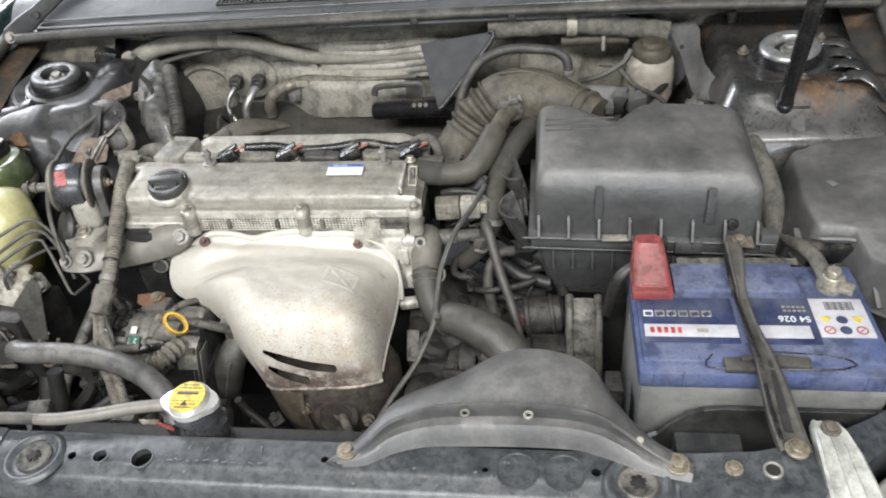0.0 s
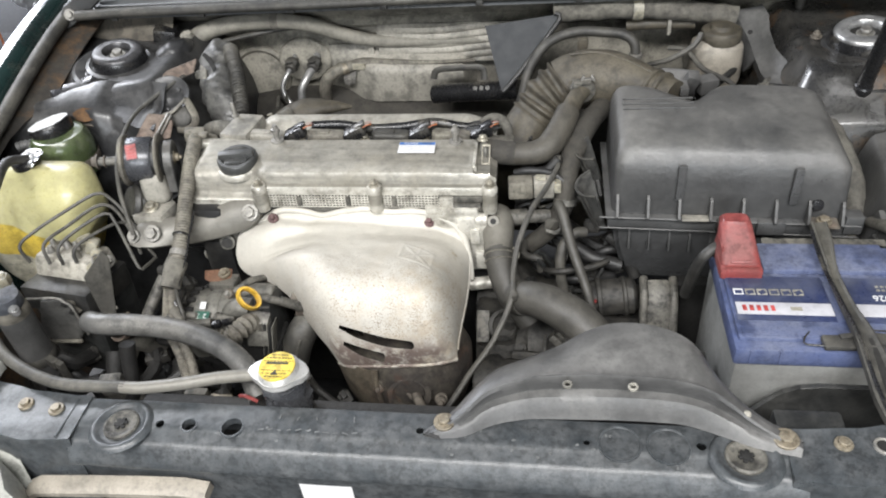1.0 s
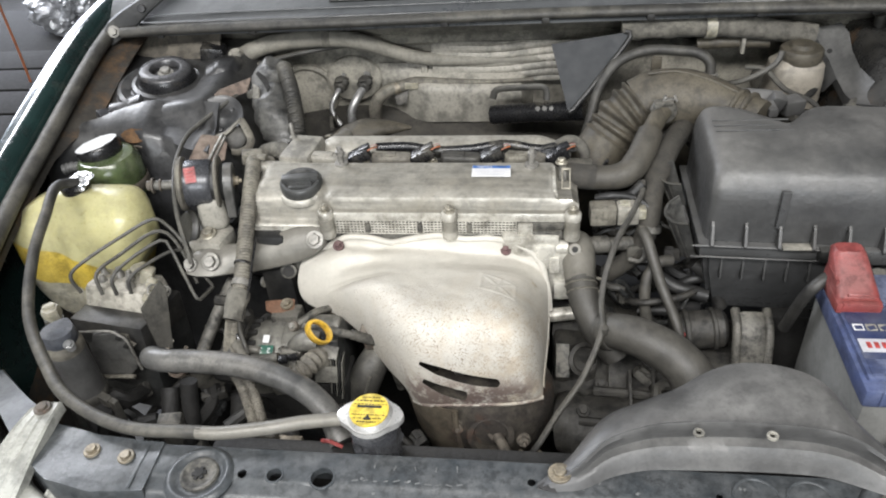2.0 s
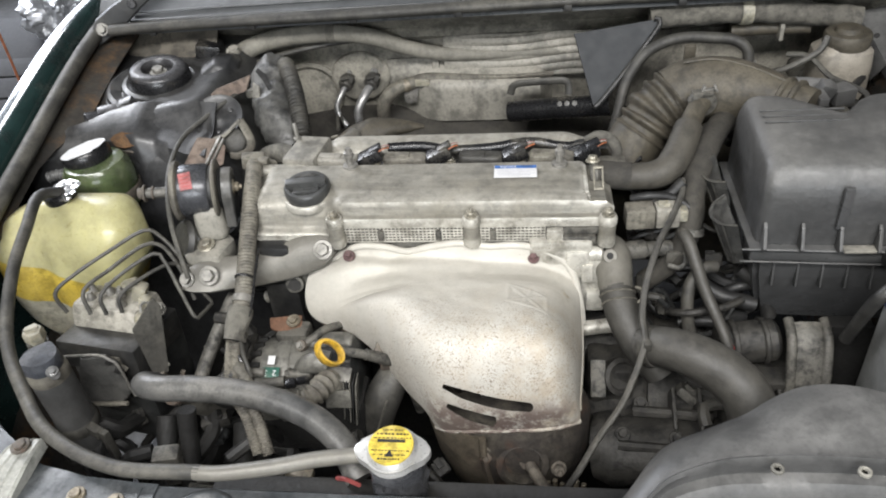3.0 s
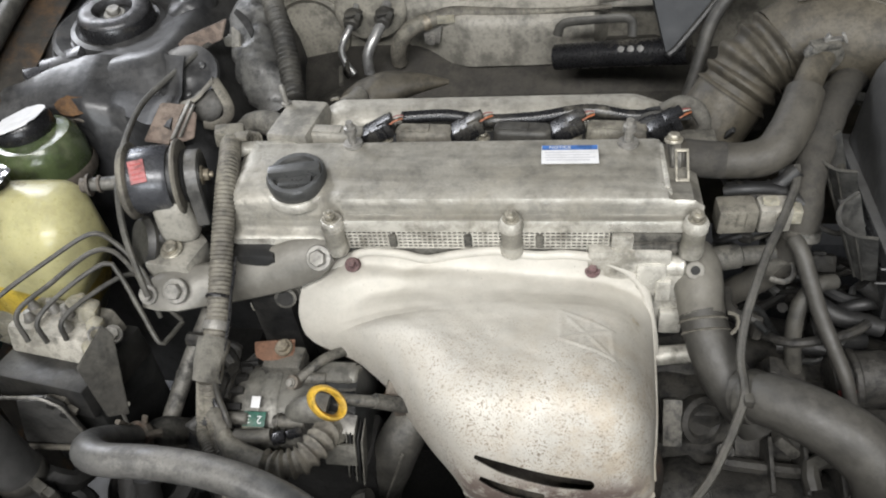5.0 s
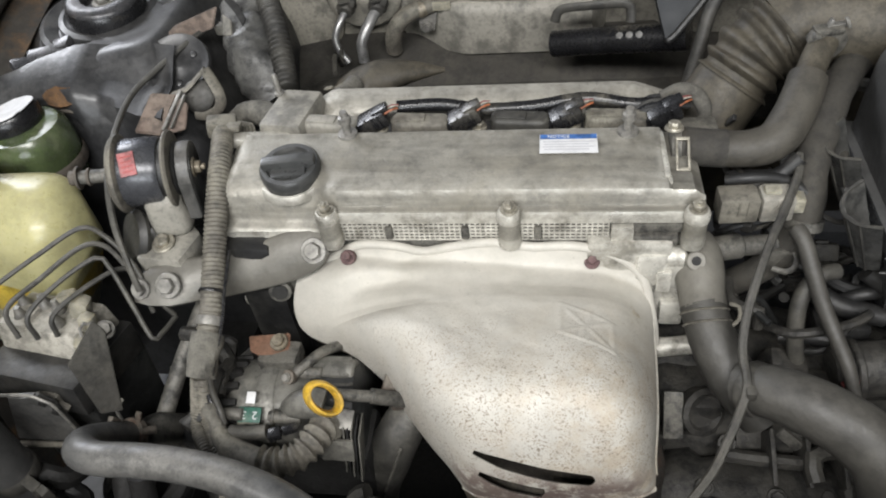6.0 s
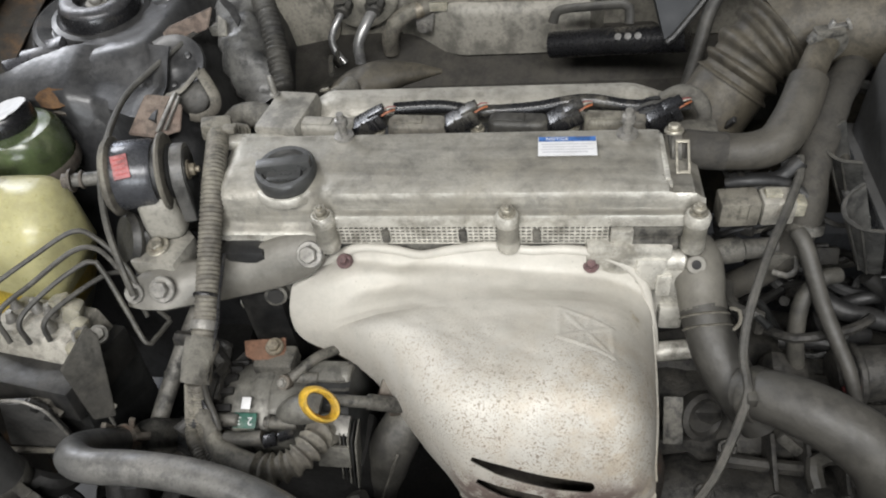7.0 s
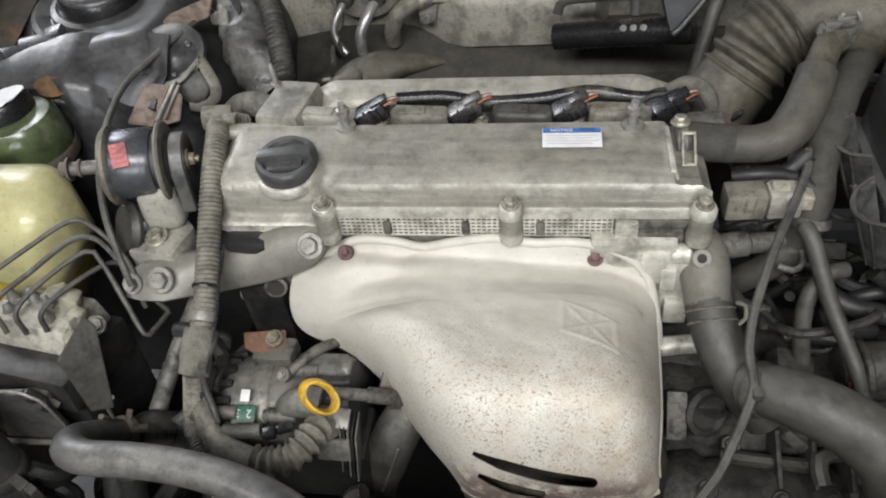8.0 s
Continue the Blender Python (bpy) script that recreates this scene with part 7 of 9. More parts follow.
part("clamp_tab", box((0.031, 0.862, 0.768), (0.008, 0.006, 0.012), 0.001, (20, 0, 20)), "alu_dirty", hh)
single("vent_pipe", tube([(0.030, 0.862, 0.772), (0.0355, 0.850, 0.766), (0.050, 0.815, 0.730), (0.062, 0.790, 0.708), (0.0715, 0.768, 0.690), (0.082, 0.745, 0.655), (0.088, 0.735, 0.63)], 0.0068, 12, 0.006, radii=[1.1, 1.1, 1.05, 1.0, 0.9, 0.75, 0.75]), "radhose", "thin dusty vent pipe", "pipe")
single("return_hose", tube([(0.068, 0.846, 0.735), (0.052, 0.838, 0.738), (0.038, 0.827, 0.725), (0.034, 0.812, 0.700), (0.040, 0.802, 0.660)], 0.0075, 12, 0.006), "rubber", "short curved rubber return hose", "hose")
single("sensor_loom", join(tube([(-0.01, 0.90, 0.80), (0.012, 0.895, 0.805), (0.03, 0.90, 0.822)], 0.007, lump=0.15), tube([(-0.03, 0.89, 0.805), (-0.01, 0.885, 0.812), (0.02, 0.888, 0.806), (0.045, 0.88, 0.79)], 0.005), tube([(-0.02, 0.895, 0.78), (0.01, 0.9, 0.775), (0.045, 0.91, 0.77)], 0.007), box((0.0, 0.905, 0.775), (0.05, 0.03, 0.04), 0.006), box((0.035, 0.90, 0.79), (0.02, 0.02, 0.03), 0.004)), "rubberd", "dark sensor wiring beside the engine", "wiring")
single("lower_loom", join(tube([(0.05, 0.86, 0.70), (0.08, 0.845, 0.69), (0.12, 0.84, 0.68)], 0.010, lump=0.2), tube([(0.03, 0.83, 0.66), (0.07, 0.825, 0.665), (0.11, 0.83, 0.64)], 0.008, lump=0.2), tube([(0.10, 0.86, 0.72), (0.125, 0.85, 0.70), (0.14, 0.84, 0.66)], 0.009), tube([(0.07, 0.86, 0.67), (0.10, 0.85, 0.70), (0.13, 0.86, 0.69)], 0.006), box((0.09, 0.85, 0.65), (0.05, 0.03, 0.03), 0.005)), "rubberd", "tangled dark wiring under the air cleaner", "wiring")

# ---- radiator ----
ra = thing("radiator", (-0.12, 0.52, 0.35), "black radiator tank with filler neck behind the support", "radiator")
part("core", box((-0.12, 0.512, 0.50), (0.66, 0.030, 0.36), 0.004), "dark", ra)
part("top_tank", box((-0.12, 0.515, 0.708), (0.66, 0.042, 0.05), 0.010), "dark", ra)
part("fan_shroud", sheet([[(x, 0.535, 0.70), (x, 0.565, 0.68), (x, 0.585, 0.60), (x, 0.58, 0.35)] for x in np.linspace(-0.46, 0.12, 12)], 0.004), "dark", ra)
part("filler_neck", join(rod((-0.262, 0.520, 0.72), (-0.262, 0.516, 0.798), 0.022), rod((-0.25, 0.515, 0.785), (-0.30, 0.513, 0.793), 0.006)), "blackp", ra)
wrap_ = tube([(-0.262, 0.518, 0.722), (-0.262, 0.517, 0.750), (-0.262, 0.516, 0.772), (-0.262, 0.515, 0.790)], 0.0235, 30, 0.004)
for v in wrap_.verts:
    v.co += Vector((0.7, 0.7, 0.2)) * (0.005 * noise.noise(v.co * 70) + 0.003 * noise.noise(v.co * 160))
part("neck_wrap", wrap_, "sleeve", ra, "crumpled silver wrap round the neck", smooth=18)
RM = align((-0.262, 0.513, 0.800), (0.0, -0.06, 1))
ear = [(0.0235 * math.cos(a) * (1 + 0.42 * max(0, abs(math.cos(a)) - 0.75) / 0.25), 0.0235 * math.sin(a)) for a in np.linspace(0, 2 * math.pi, 49)[:-1]]
rc = part("radiator_cap", join(prism(ear, -0.003, 0.005, 0.002, RM.copy()), lathe([(0.0240, -0.002), (0.0240, 0.001), (0.021, 0.008), (0.019, 0.0105), (0.004, 0.011)], 36, RM.copy())), "capmetal", ra, "bright metal radiator cap with a yellow warning label")
part("cap_label", lathe([(0.0195, 0.0100), (0.0193, 0.0118), (0.002, 0.0120)], 36, RM.copy()), "yellowl", rc, "yellow round warning label")
rnd = random.Random(4)
marks = []
for k in range(8):
    y = 0.0145 - 0.0041 * k
    if abs(y) < 0.004:
        continue
    half = math.sqrt(max(0, 0.0172 ** 2 - y * y))
    x = -half
    while x < half - 0.001:
        w = rnd.uniform(0.0008, 0.0030)
        marks.append(box((x + w / 2, y, 0.0121), (min(w, half - x), 0.0015 if k % 3 == 1 else 0.0009, 0.0003), 0))
        x += w + rnd.uniform(0.0005, 0.0016)
part("small_print", moved(join(*marks), RM), "blackink", rc, "rows of tiny black print")
part("warning_bar", moved(join(box((0.0, 0.0035, 0.0122), (0.024, 0.0028, 0.0003), 0), prism([(-0.004, -0.012), (0.004, -0.012), (0.0, -0.0055)], 0.0119, 0.0123, 0)), RM), "blackink", rc)
part("drain_wire", tube([(-0.30, 0.515, 0.748), (-0.312, 0.515, 0.756), (-0.322, 0.52, 0.750)], 0.0022, 6), "red", ra)

# ---- tangled wiring and small hoses in the dark gaps ----
def tangle(name, lo, hi, count, label, mats, seed, rmin=0.003, rmax=0.009):
    rnd = random.Random(seed)
    t = thing(name, [(a + b) / 2 for a, b in zip(lo, hi)], label, "wiring", "wiring tangles")
    for i in range(count):
        p = Vector([rnd.uniform(a, b) for a, b in zip(lo, hi)])
        d = Vector((rnd.uniform(-1, 1), rnd.uniform(-1, 1), rnd.uniform(-0.7, 0.7)))
        pts = [p.copy()]
        for k in range(4):
            d = (d + Vector((rnd.uniform(-0.9, 0.9), rnd.uniform(-0.9, 0.9), rnd.uniform(-0.6, 0.6)))).normalized()
            q = pts[-1] + d * rnd.uniform(0.02, 0.045)
            pts.append(Vector([min(max(c, a), b) for c, a, b in zip(q, lo, hi)]) + Vector((0.001 * k, 0.002 * k, 0)))
        r = rnd.uniform(rmin, rmax)
        part("wire" if r < 0.006 else "small_hose", tube(pts, r, 8, 0.008), rnd.choice(mats), t)
        if i % 3 == 0:
            m = pose(*p, rnd.uniform(-40, 40), rnd.uniform(-40, 40), rnd.uniform(0, 180))
            part("connector", moved(join(box((0, 0, 0), (rnd.uniform(0.016, 0.034), rnd.uniform(0.012, 0.02), rnd.uniform(0.010, 0.018)), 0.003), box((0.004, 0, 0.009), (0.012, 0.008, 0.005), 0.001)), m), rnd.choice(("blackp", "aludark", "rubberd", "alu_dirty")), t)
    return t


DK = ("rubberd", "rubber", "blackp", "aludark")
tangle("wiring_tangle", (-0.02, 0.80, 0.62), (0.13, 0.93, 0.700), 20, "tangled dark wires and connectors beside the gearbox", DK, 3, 0.0025, 0.006)
tangle("wiring_tangle", (-0.66, 0.56, 0.50), (-0.46, 0.72, 0.66), 18, "tangled dark hoses low behind the support", ("dark", "rubberd", "dark"), 5, 0.004, 0.011)
tangle("wiring_tangle", (-0.63, 0.86, 0.66), (-0.51, 1.00, 0.79), 12, "tangled dark wires behind the engine mount", DK, 8)
tangle("wiring_tangle", (-0.44, 1.06, 0.62), (-0.08, 1.20, 0.690), 10, "tangled dark wires behind the engine", ("rubberd", "dark"), 9)
tangle("wiring_tangle", (0.13, 1.00, 0.74), (0.37, 1.15, 0.835), 16, "dusty tangled wires behind the air cleaner", DK + ("cloth", "alu_dirty"), 12)
tangle("wiring_tangle", (-0.56, 0.68, 0.60), (-0.49, 0.79, 0.72), 10, "dark wires beside the alternator", DK, 14)
tangle("wiring_tangle", (-0.36, 0.56, 0.50), (-0.24, 0.65, 0.64), 10, "dark hoses under the exhaust shield", DK, 15, 0.004, 0.010)
tangle("wiring_tangle", (0.0, 0.66, 0.52), (0.18, 0.75, 0.62), 10, "grimy wires over the gearbox", DK, 17)
tangle("wiring_tangle", (-0.03, 0.88, 0.745), (0.075, 0.96, 0.80), 12, "dark sensor wires beside the engine end", DK, 19, 0.002, 0.006)
# ---- left side: mounts, loom, reservoirs ----
em = thing("engine_mount", (-0.555, 0.85, 0.78), "black cylindrical rubber engine mount with steel rims", "engine mount")
ax = Vector((0.95, 0.26, -0.10)).normalized()
mc0 = Vector((-0.583, 0.850, 0.854))


def mount(prof, off):
    return lathe(prof, 36, align(mc0 + ax * off, ax))


part("sleeve", mount([(0.030, 0.002), (0.032, 0.006), (0.032, 0.036), (0.030, 0.040)], 0.0), "sleeve", em)
part("rim", mount([(0.034, -0.003), (0.037, 0.0), (0.037, 0.003), (0.034, 0.005), (0.03, 0.006)], 0.0), "conduit", em, "tan dusty steel rim")
part("rim", mount([(0.030, -0.002), (0.036, 0.0), (0.037, 0.002), (0.0355, 0.004), (0.030, 0.005)], 0.046), "conduit", em, "tan dusty steel rim")
part("rubber_core", mount([(0.024, 0.0), (0.028, 0.003), (0.028, 0.010), (0.022, 0.012)], 0.036), "rubberd", em)
part("end_boss", mount([(0.024, 0.0), (0.026, 0.002), (0.024, 0.004)], 0.051), "rubberd", em)
YX = Vector((0, 0, 1)).cross(ax).normalized()
YM = Matrix.Translation(mc0 + ax * 0.0555) @ Matrix((YX, ax.cross(YX), ax)).transposed().to_4x4()


def arch(r, low):
    return [(r * math.cos(radians(a)), r * math.sin(radians(a))) for a in range(0, 181, 15)] + [(-r * 0.95, -low), (r * 0.95, -low)]


part("yoke", prism(arch(0.0255, 0.044), 0.0, 0.012, 0.002, YM), "greyh", em, "grey worn upright bracket")
part("yoke_hollow", prism(arch(0.0215, 0.040), 0.010, 0.0128, 0.0004, YM), "blackp", em)
part("yoke_bolt", join(hexbolt(mc0 + ax * 0.070 + Vector((0, -0.006, 0.004)), ax, 0.0065, 0.006), rod(mc0 + ax * 0.070 + Vector((0, -0.006, 0.004)), mc0 + ax * 0.081 + Vector((0, -0.006, 0.004)), 0.003)), "gold", em)
tag_m = align(mc0 + ax * 0.017 + Vector((0.22, -0.60, 0.76)).normalized() * 0.0322, (0.22, -0.60, 0.76))
part("tag", moved(box((0, 0, 0), (0.0145, 0.022, 0.0012), 0.0003), tag_m), "pinktag", em, "red paper tag")
for i in range(4):
    part("tag_print", moved(box((0, -0.007 + 0.0046 * i, 0.0008), (0.010, 0.0012, 0.0004), 0), tag_m), "redd", em)
part("axle", rod(mc0 - ax * 0.040, mc0, 0.0065), "alu_dirty", em)
part("axle_nuts", join(hexbolt(mc0 - ax * 0.038, -ax, 0.0075, 0.007), rod(mc0 - ax * 0.030, mc0 - ax * 0.027, 0.0085)), "rustplate", em)
part("lower_foot", join(prism([(-0.575, 0.800), (-0.528, 0.796), (-0.520, 0.835), (-0.545, 0.860), (-0.578, 0.845)][::-1], 0.770, 0.792, 0.006), box((-0.548, 0.842, 0.815), (0.042, 0.034, 0.05), 0.014, (0, 0, 10), (0.8, 0.7), 4)), "insul", em)
part("foot_bolt", hexbolt((-0.551, 0.818, 0.794), (0, -0.2, 1), 0.0075, 0.006, 1.5), "zinc", em)
part("side_disc", lathe([(0.024, 0), (0.026, 0.004), (0.022, 0.010), (0.008, 0.011)], 28, align((-0.578, 0.828, 0.795), (-0.6, -0.6, 0.5))), "rubberd", em)

ar = thing("mount_arm", (-0.47, 0.80, 0.76), "grey cast steel mount arm bolted to the engine", "bracket")
rows = []
armline = [(-0.575, 0.783, 0.766, 0.012), (-0.560, 0.785, 0.769, 0.019), (-0.538, 0.787, 0.771, 0.022), (-0.515, 0.794, 0.770, 0.021), (-0.490, 0.801, 0.768, 0.021), (-0.462, 0.808, 0.771, 0.022), (-0.445, 0.812, 0.775, 0.024), (-0.425, 0.816, 0.780, 0.0245), (-0.405, 0.820, 0.783, 0.021), (-0.394, 0.822, 0.785, 0.015), (-0.388, 0.823, 0.786, 0.006)]
for x, y, z, w in armline:
    d = Vector((0, -0.52, -0.85)) if x > -0.5 else Vector((0, -0.75, -0.66))
    nrm = Vector((0, -0.85, 0.52))
    c = Vector((x, y, z))
    rows.append([c + d * w - nrm * 0.006, c + d * w, c + d * w * 0.9 + nrm * 0.004, c + nrm * 0.006, c - d * w * 0.9 + nrm * 0.004, c - d * w, c - d * w - nrm * 0.006])
part("arm_body", sheet(rows, 0.004), "armgrey", ar, smooth=60)
for p, r in (((-0.538, 0.780, 0.776), 0.0085), ((-0.401, 0.815, 0.788), 0.0085), ((-0.567, 0.778, 0.772), 0.0065)):
    part("arm_bolt", hexbolt(p, (0, -0.75, 0.65), r, 0.006, 1.5), "steel", ar)
part("end_casting", join(box((-0.452, 0.830, 0.737), (0.055, 0.03, 0.026), 0.006), lathe([(0.012, 0), (0.011, 0.010), (0.006, 0.011), (0.005, 0.004)], 20, align((-0.447, 0.815, 0.737), (0.2, -0.9, 0.3)))), "alu_dirty", ar)
# black disc paints the shade inside the casting's bore
part("casting_dark_disc", lathe([(0.0080, 0.0105), (0.0078, 0.0118), (0.001, 0.0118)], 18, align((-0.447, 0.815, 0.737), (0.2, -0.9, 0.3))), "dark", ar)

cd = thing("wiring_conduit", (-0.49, 0.8, 0.77), "tan dusty corrugated wiring conduit running down the engine", "wiring conduit")
part("conduit", tube([(-0.500, 0.955, 0.822), (-0.512, 0.938, 0.838), (-0.508, 0.920, 0.845), (-0.499, 0.890, 0.846), (-0.494, 0.860, 0.838), (-0.491, 0.825, 0.818), (-0.488, 0.790, 0.797), (-0.484, 0.755, 0.778), (-0.483, 0.728, 0.764)], 0.0103, 16, 0.0010, ribs=(0.0006, 0.0042)), "conduit", cd)
part("taped_end", tube([(-0.483, 0.732, 0.766), (-0.484, 0.715, 0.757), (-0.486, 0.700, 0.746)], 0.0135, 14, 0.004, lump=0.25), "cloth", cd)
part("bracket_clamp", join(box((-0.514, 0.934, 0.846), (0.030, 0.020, 0.018), 0.004, (0, 10, 20)), box((-0.500, 0.926, 0.850), (0.02, 0.012, 0.006), 0.002)), "conduit", cd)
for dx in (0.0, 0.0125):
    part("lower_conduit", tube([(-0.490 + dx * 0.4, 0.702, 0.744), (-0.497 + dx * 0.6, 0.689, 0.712), (-0.4965 + dx, 0.676, 0.700), (-0.481 + dx, 0.655, 0.699), (-0.463 + dx, 0.634, 0.690), (-0.450 + dx, 0.61, 0.66)], 0.0062, 14, 0.0008, ribs=(0.0006, 0.0030)), "conduit", cd)
for k in range(3):
    part("loose_wire", tube([(-0.487 + 0.004 * k, 0.702, 0.746), (-0.490 + 0.006 * k, 0.695, 0.726 + 0.003 * k), (-0.480 + 0.004 * k, 0.685, 0.717), (-0.466, 0.670 + 0.002 * k, 0.712)], 0.0028, 8, 0.004), ("rubberd", "blackg", "rubber")[k], cd)
part("tape_ring", lathe([(0.0118, -0.004), (0.0124, 0), (0.0118, 0.004)], 18, align((-0.4835, 0.742, 0.7715), (0.0, -0.88, -0.47))), "steel", cd, "dusty metal ring")
part("side_wire", tube([(-0.474, 0.800, 0.803), (-0.4725, 0.766, 0.787), (-0.4705, 0.742, 0.774), (-0.472, 0.715, 0.759), (-0.474, 0.700, 0.748)], 0.0016, 6), "blackg", cd, "thin black wire")
part("tape_ring", lathe([(0.0116, -0.0015), (0.0121, 0), (0.0116, 0.0015)], 18, align((-0.4855, 0.766, 0.7845), (0.0, -0.88, -0.47))), "blackg", cd, "shiny black tape")
part("branch", tube([(-0.484, 0.688, 0.718), (-0.475, 0.676, 0.712), (-0.466, 0.664, 0.708), (-0.455, 0.656, 0.706)], 0.0080, 12, 0.003, lump=0.5), "cloth", cd, "crumpled tape")
part("boot_pipe", tube([(-0.458, 0.668, 0.711), (-0.440, 0.667, 0.713), (-0.424, 0.669, 0.714)], 0.0062, 12, 0.003), "rubber", cd)
part("plug_end", join(box((-0.417, 0.667, 0.713), (0.012, 0.010, 0.008), 0.002, (0, 0, 20)), box((-0.405, 0.673, 0.712), (0.014, 0.007, 0.007), 0.002, (0, 10, 30))), "blackg", cd, "small black plug")
part("fat_sleeve", tube([(-0.470, 0.668, 0.712), (-0.452, 0.653, 0.707), (-0.432, 0.646, 0.705), (-0.420, 0.645, 0.705)], 0.0105, 14, 0.004, radii=[0.7, 1.0, 1.05, 1.05], lump=0.12), "conduit", cd, "pale dusty cable sleeve")
part("fat_conduit", tube([(-0.424, 0.645, 0.705), (-0.4113, 0.6442, 0.705), (-0.3938, 0.651, 0.706), (-0.384, 0.664, 0.707), (-0.3793, 0.6779, 0.704), (-0.378, 0.690, 0.690)], 0.0118, 18, 0.0012, ribs=(0.0024, 0.0080)), "conduit", cd, "grey dusty corrugated elbow")

al = thing("alternator", (-0.43, 0.73, 0.62), "grimy aluminium alternator with vents and labels", "alternator")
AM = align((-0.485, 0.722, 0.655), (1, 0.08, 0.02))
part("body", lathe([(0.030, 0.0), (0.044, 0.003), (0.050, 0.010), (0.052, 0.018), (0.052, 0.034), (0.0505, 0.036), (0.0505, 0.042), (0.052, 0.044), (0.052, 0.066), (0.050, 0.074), (0.044, 0.082), (0.036, 0.086)], 40, AM.copy()), "altgrey", al)
# solid black blocks in place of shaded vent openings
for i in range(9):
    a = radians(-62 + 17 * i)
    part("vent_dark_block", moved(box((0, 0, 0), (0.0065, 0.016, 0.018), 0.001), AM @ Matrix.Rotation(a, 4, "Z") @ Matrix.Translation((0.0, 0.0475, 0.008))), "dark", al)
part("stator_ring", lathe([(0.0525, 0.034), (0.054, 0.036), (0.054, 0.050), (0.0525, 0.052)], 40, AM.copy()), "altgrey", al)
for p in ((-0.470, 0.690, 0.704), (-0.415, 0.690, 0.703), (-0.405, 0.735, 0.708)):
    part("through_bolt", join(rod(Vector(p) - Vector((0.012, 0, 0)), Vector(p) + Vector((0.014, 0, 0)), 0.006), hexbolt(Vector(p) + Vector((-0.012, 0, 0)), (-1, 0, 0.1), 0.005, 0.004)), "alu_dirty", al)
part("rear_cover", join(lathe([(0.050, 0.084), (0.052, 0.090), (0.050, 0.125), (0.040, 0.132)], 40, AM.copy())), "blackp", al)
for i in range(7):
    part("cooling_fin", moved(box((0, 0, 0), (0.0035, 0.030, 0.014), 0.001), AM @ Matrix.Rotation(radians(-40 + 16 * i), 4, "Z") @ Matrix.Translation((0.0, 0.044, 0.110)) @ Matrix.Rotation(radians(90), 4, "X")), "alu_dirty", al)
part("clip_bracket", join(plate([(-0.470, 0.765, 0.722), (-0.430, 0.770, 0.722), (-0.425, 0.745, 0.714), (-0.445, 0.742, 0.716), (-0.465, 0.750, 0.718)], 0.003, 0.001)), "copper", al, "copper-brown bracket")
part("bracket_bolt", hexbolt((-0.437, 0.758, 0.723), (0, -0.3, 1), 0.006, 0.005), "gold", al)
part("bracket_base", box((-0.437, 0.752, 0.708), (0.038, 0.026, 0.018), 0.003), "alu_dirty", al)
part("ear", join(box((-0.385, 0.742, 0.700), (0.040, 0.024, 0.024), 0.006), rod((-0.372, 0.742, 0.700), (-0.362, 0.742, 0.700), 0.013)), "altgrey", al)
part("bright_plate", box((-0.370, 0.692, 0.702), (0.030, 0.018, 0.004), 0.001, (20, 10, 0)), "steel", al, "bright metal plate")
part("front_plate", box((-0.368, 0.672, 0.683), (0.030, 0.004, 0.022), 0.001, (-20, 0, 0)), "altgrey", al)
part("terminal_boot", tube([(-0.418, 0.700, 0.703), (-0.404, 0.698, 0.712), (-0.390, 0.698, 0.716), (-0.380, 0.698, 0.714)], 0.0125, 14, 0.004, radii=[0.6, 1.0, 1.15, 1.1], lump=0.1), "altgrey", al)
LM = align((-0.450, 0.6970, 0.7076), (0, -0.42, 0.90))
part("tag", moved(box((0, -0.008, 0), (0.021, 0.014, 0.0008), 0.0002), LM), "green", al, "green paper tag")
part("white_tag", moved(box((-0.001, 0.0075, 0.0006), (0.0085, 0.0105, 0.0008), 0.0002), LM), "white", al, "small white tag")
part("white_tag", moved(box((0, -0.0175, 0), (0.021, 0.006, 0.0008), 0.0002), LM), "milk", al)
lettering("tag_mark", "2", LM @ Matrix.Translation((0.0050, -0.008, 0.0010)) @ Matrix.Rotation(math.pi, 4, "Z"), 0.010, "white", al)
lettering("tag_mark", "3", LM @ Matrix.Translation((-0.0055, -0.008, 0.0010)) @ Matrix.Rotation(math.pi, 4, "Z"), 0.010, "white", al)
for q in range(5):
    part("side_fin", box((-0.366 + 0.004 * q, 0.690 - 0.002 * q, 0.672), (0.0014, 0.034, 0.050), 0.0004, (-18, 6, 8)), "rubberd" if q % 2 else "altgrey", al)
part("lower_case", box((-0.41, 0.705, 0.62), (0.13, 0.06, 0.08), 0.012), "dark", al)

dp = thing("dipstick", (-0.37, 0.69, 0.74), "yellow ring-handled oil dipstick in a steel tube", "dipstick")
DM = align((-0.3700, 0.685, 0.744), (0.55, -0.50, 0.67)) @ Matrix.Rotation(radians(18), 4, "Z") @ Matrix.Diagonal((0.84, 0.80, 2.0, 1))
part("ring_handle", loft([[DM @ Vector(((0.0125 + 0.0036 * math.cos(b)) * math.cos(a), (0.0195 + 0.0036 * math.cos(b)) * math.sin(a), 0.0052 * math.sin(b))) for b in np.linspace(0, 2 * math.pi, 11)[:-1]] for a in np.linspace(0, 2 * math.pi, 37)], cap=False), "yellow", dp, "yellow plastic ring handle")
part("stem", tube([(-0.362, 0.692, 0.740), (-0.342, 0.698, 0.730), (-0.322, 0.706, 0.716), (-0.303, 0.716, 0.694)], 0.0052, 10), "alu_dirty", dp)
part("guide_tube", tube([(-0.335, 0.701, 0.726), (-0.315, 0.710, 0.708), (-0.300, 0.720, 0.685), (-0.29, 0.73, 0.60)], 0.0068, 10), "alu_dirty", dp)
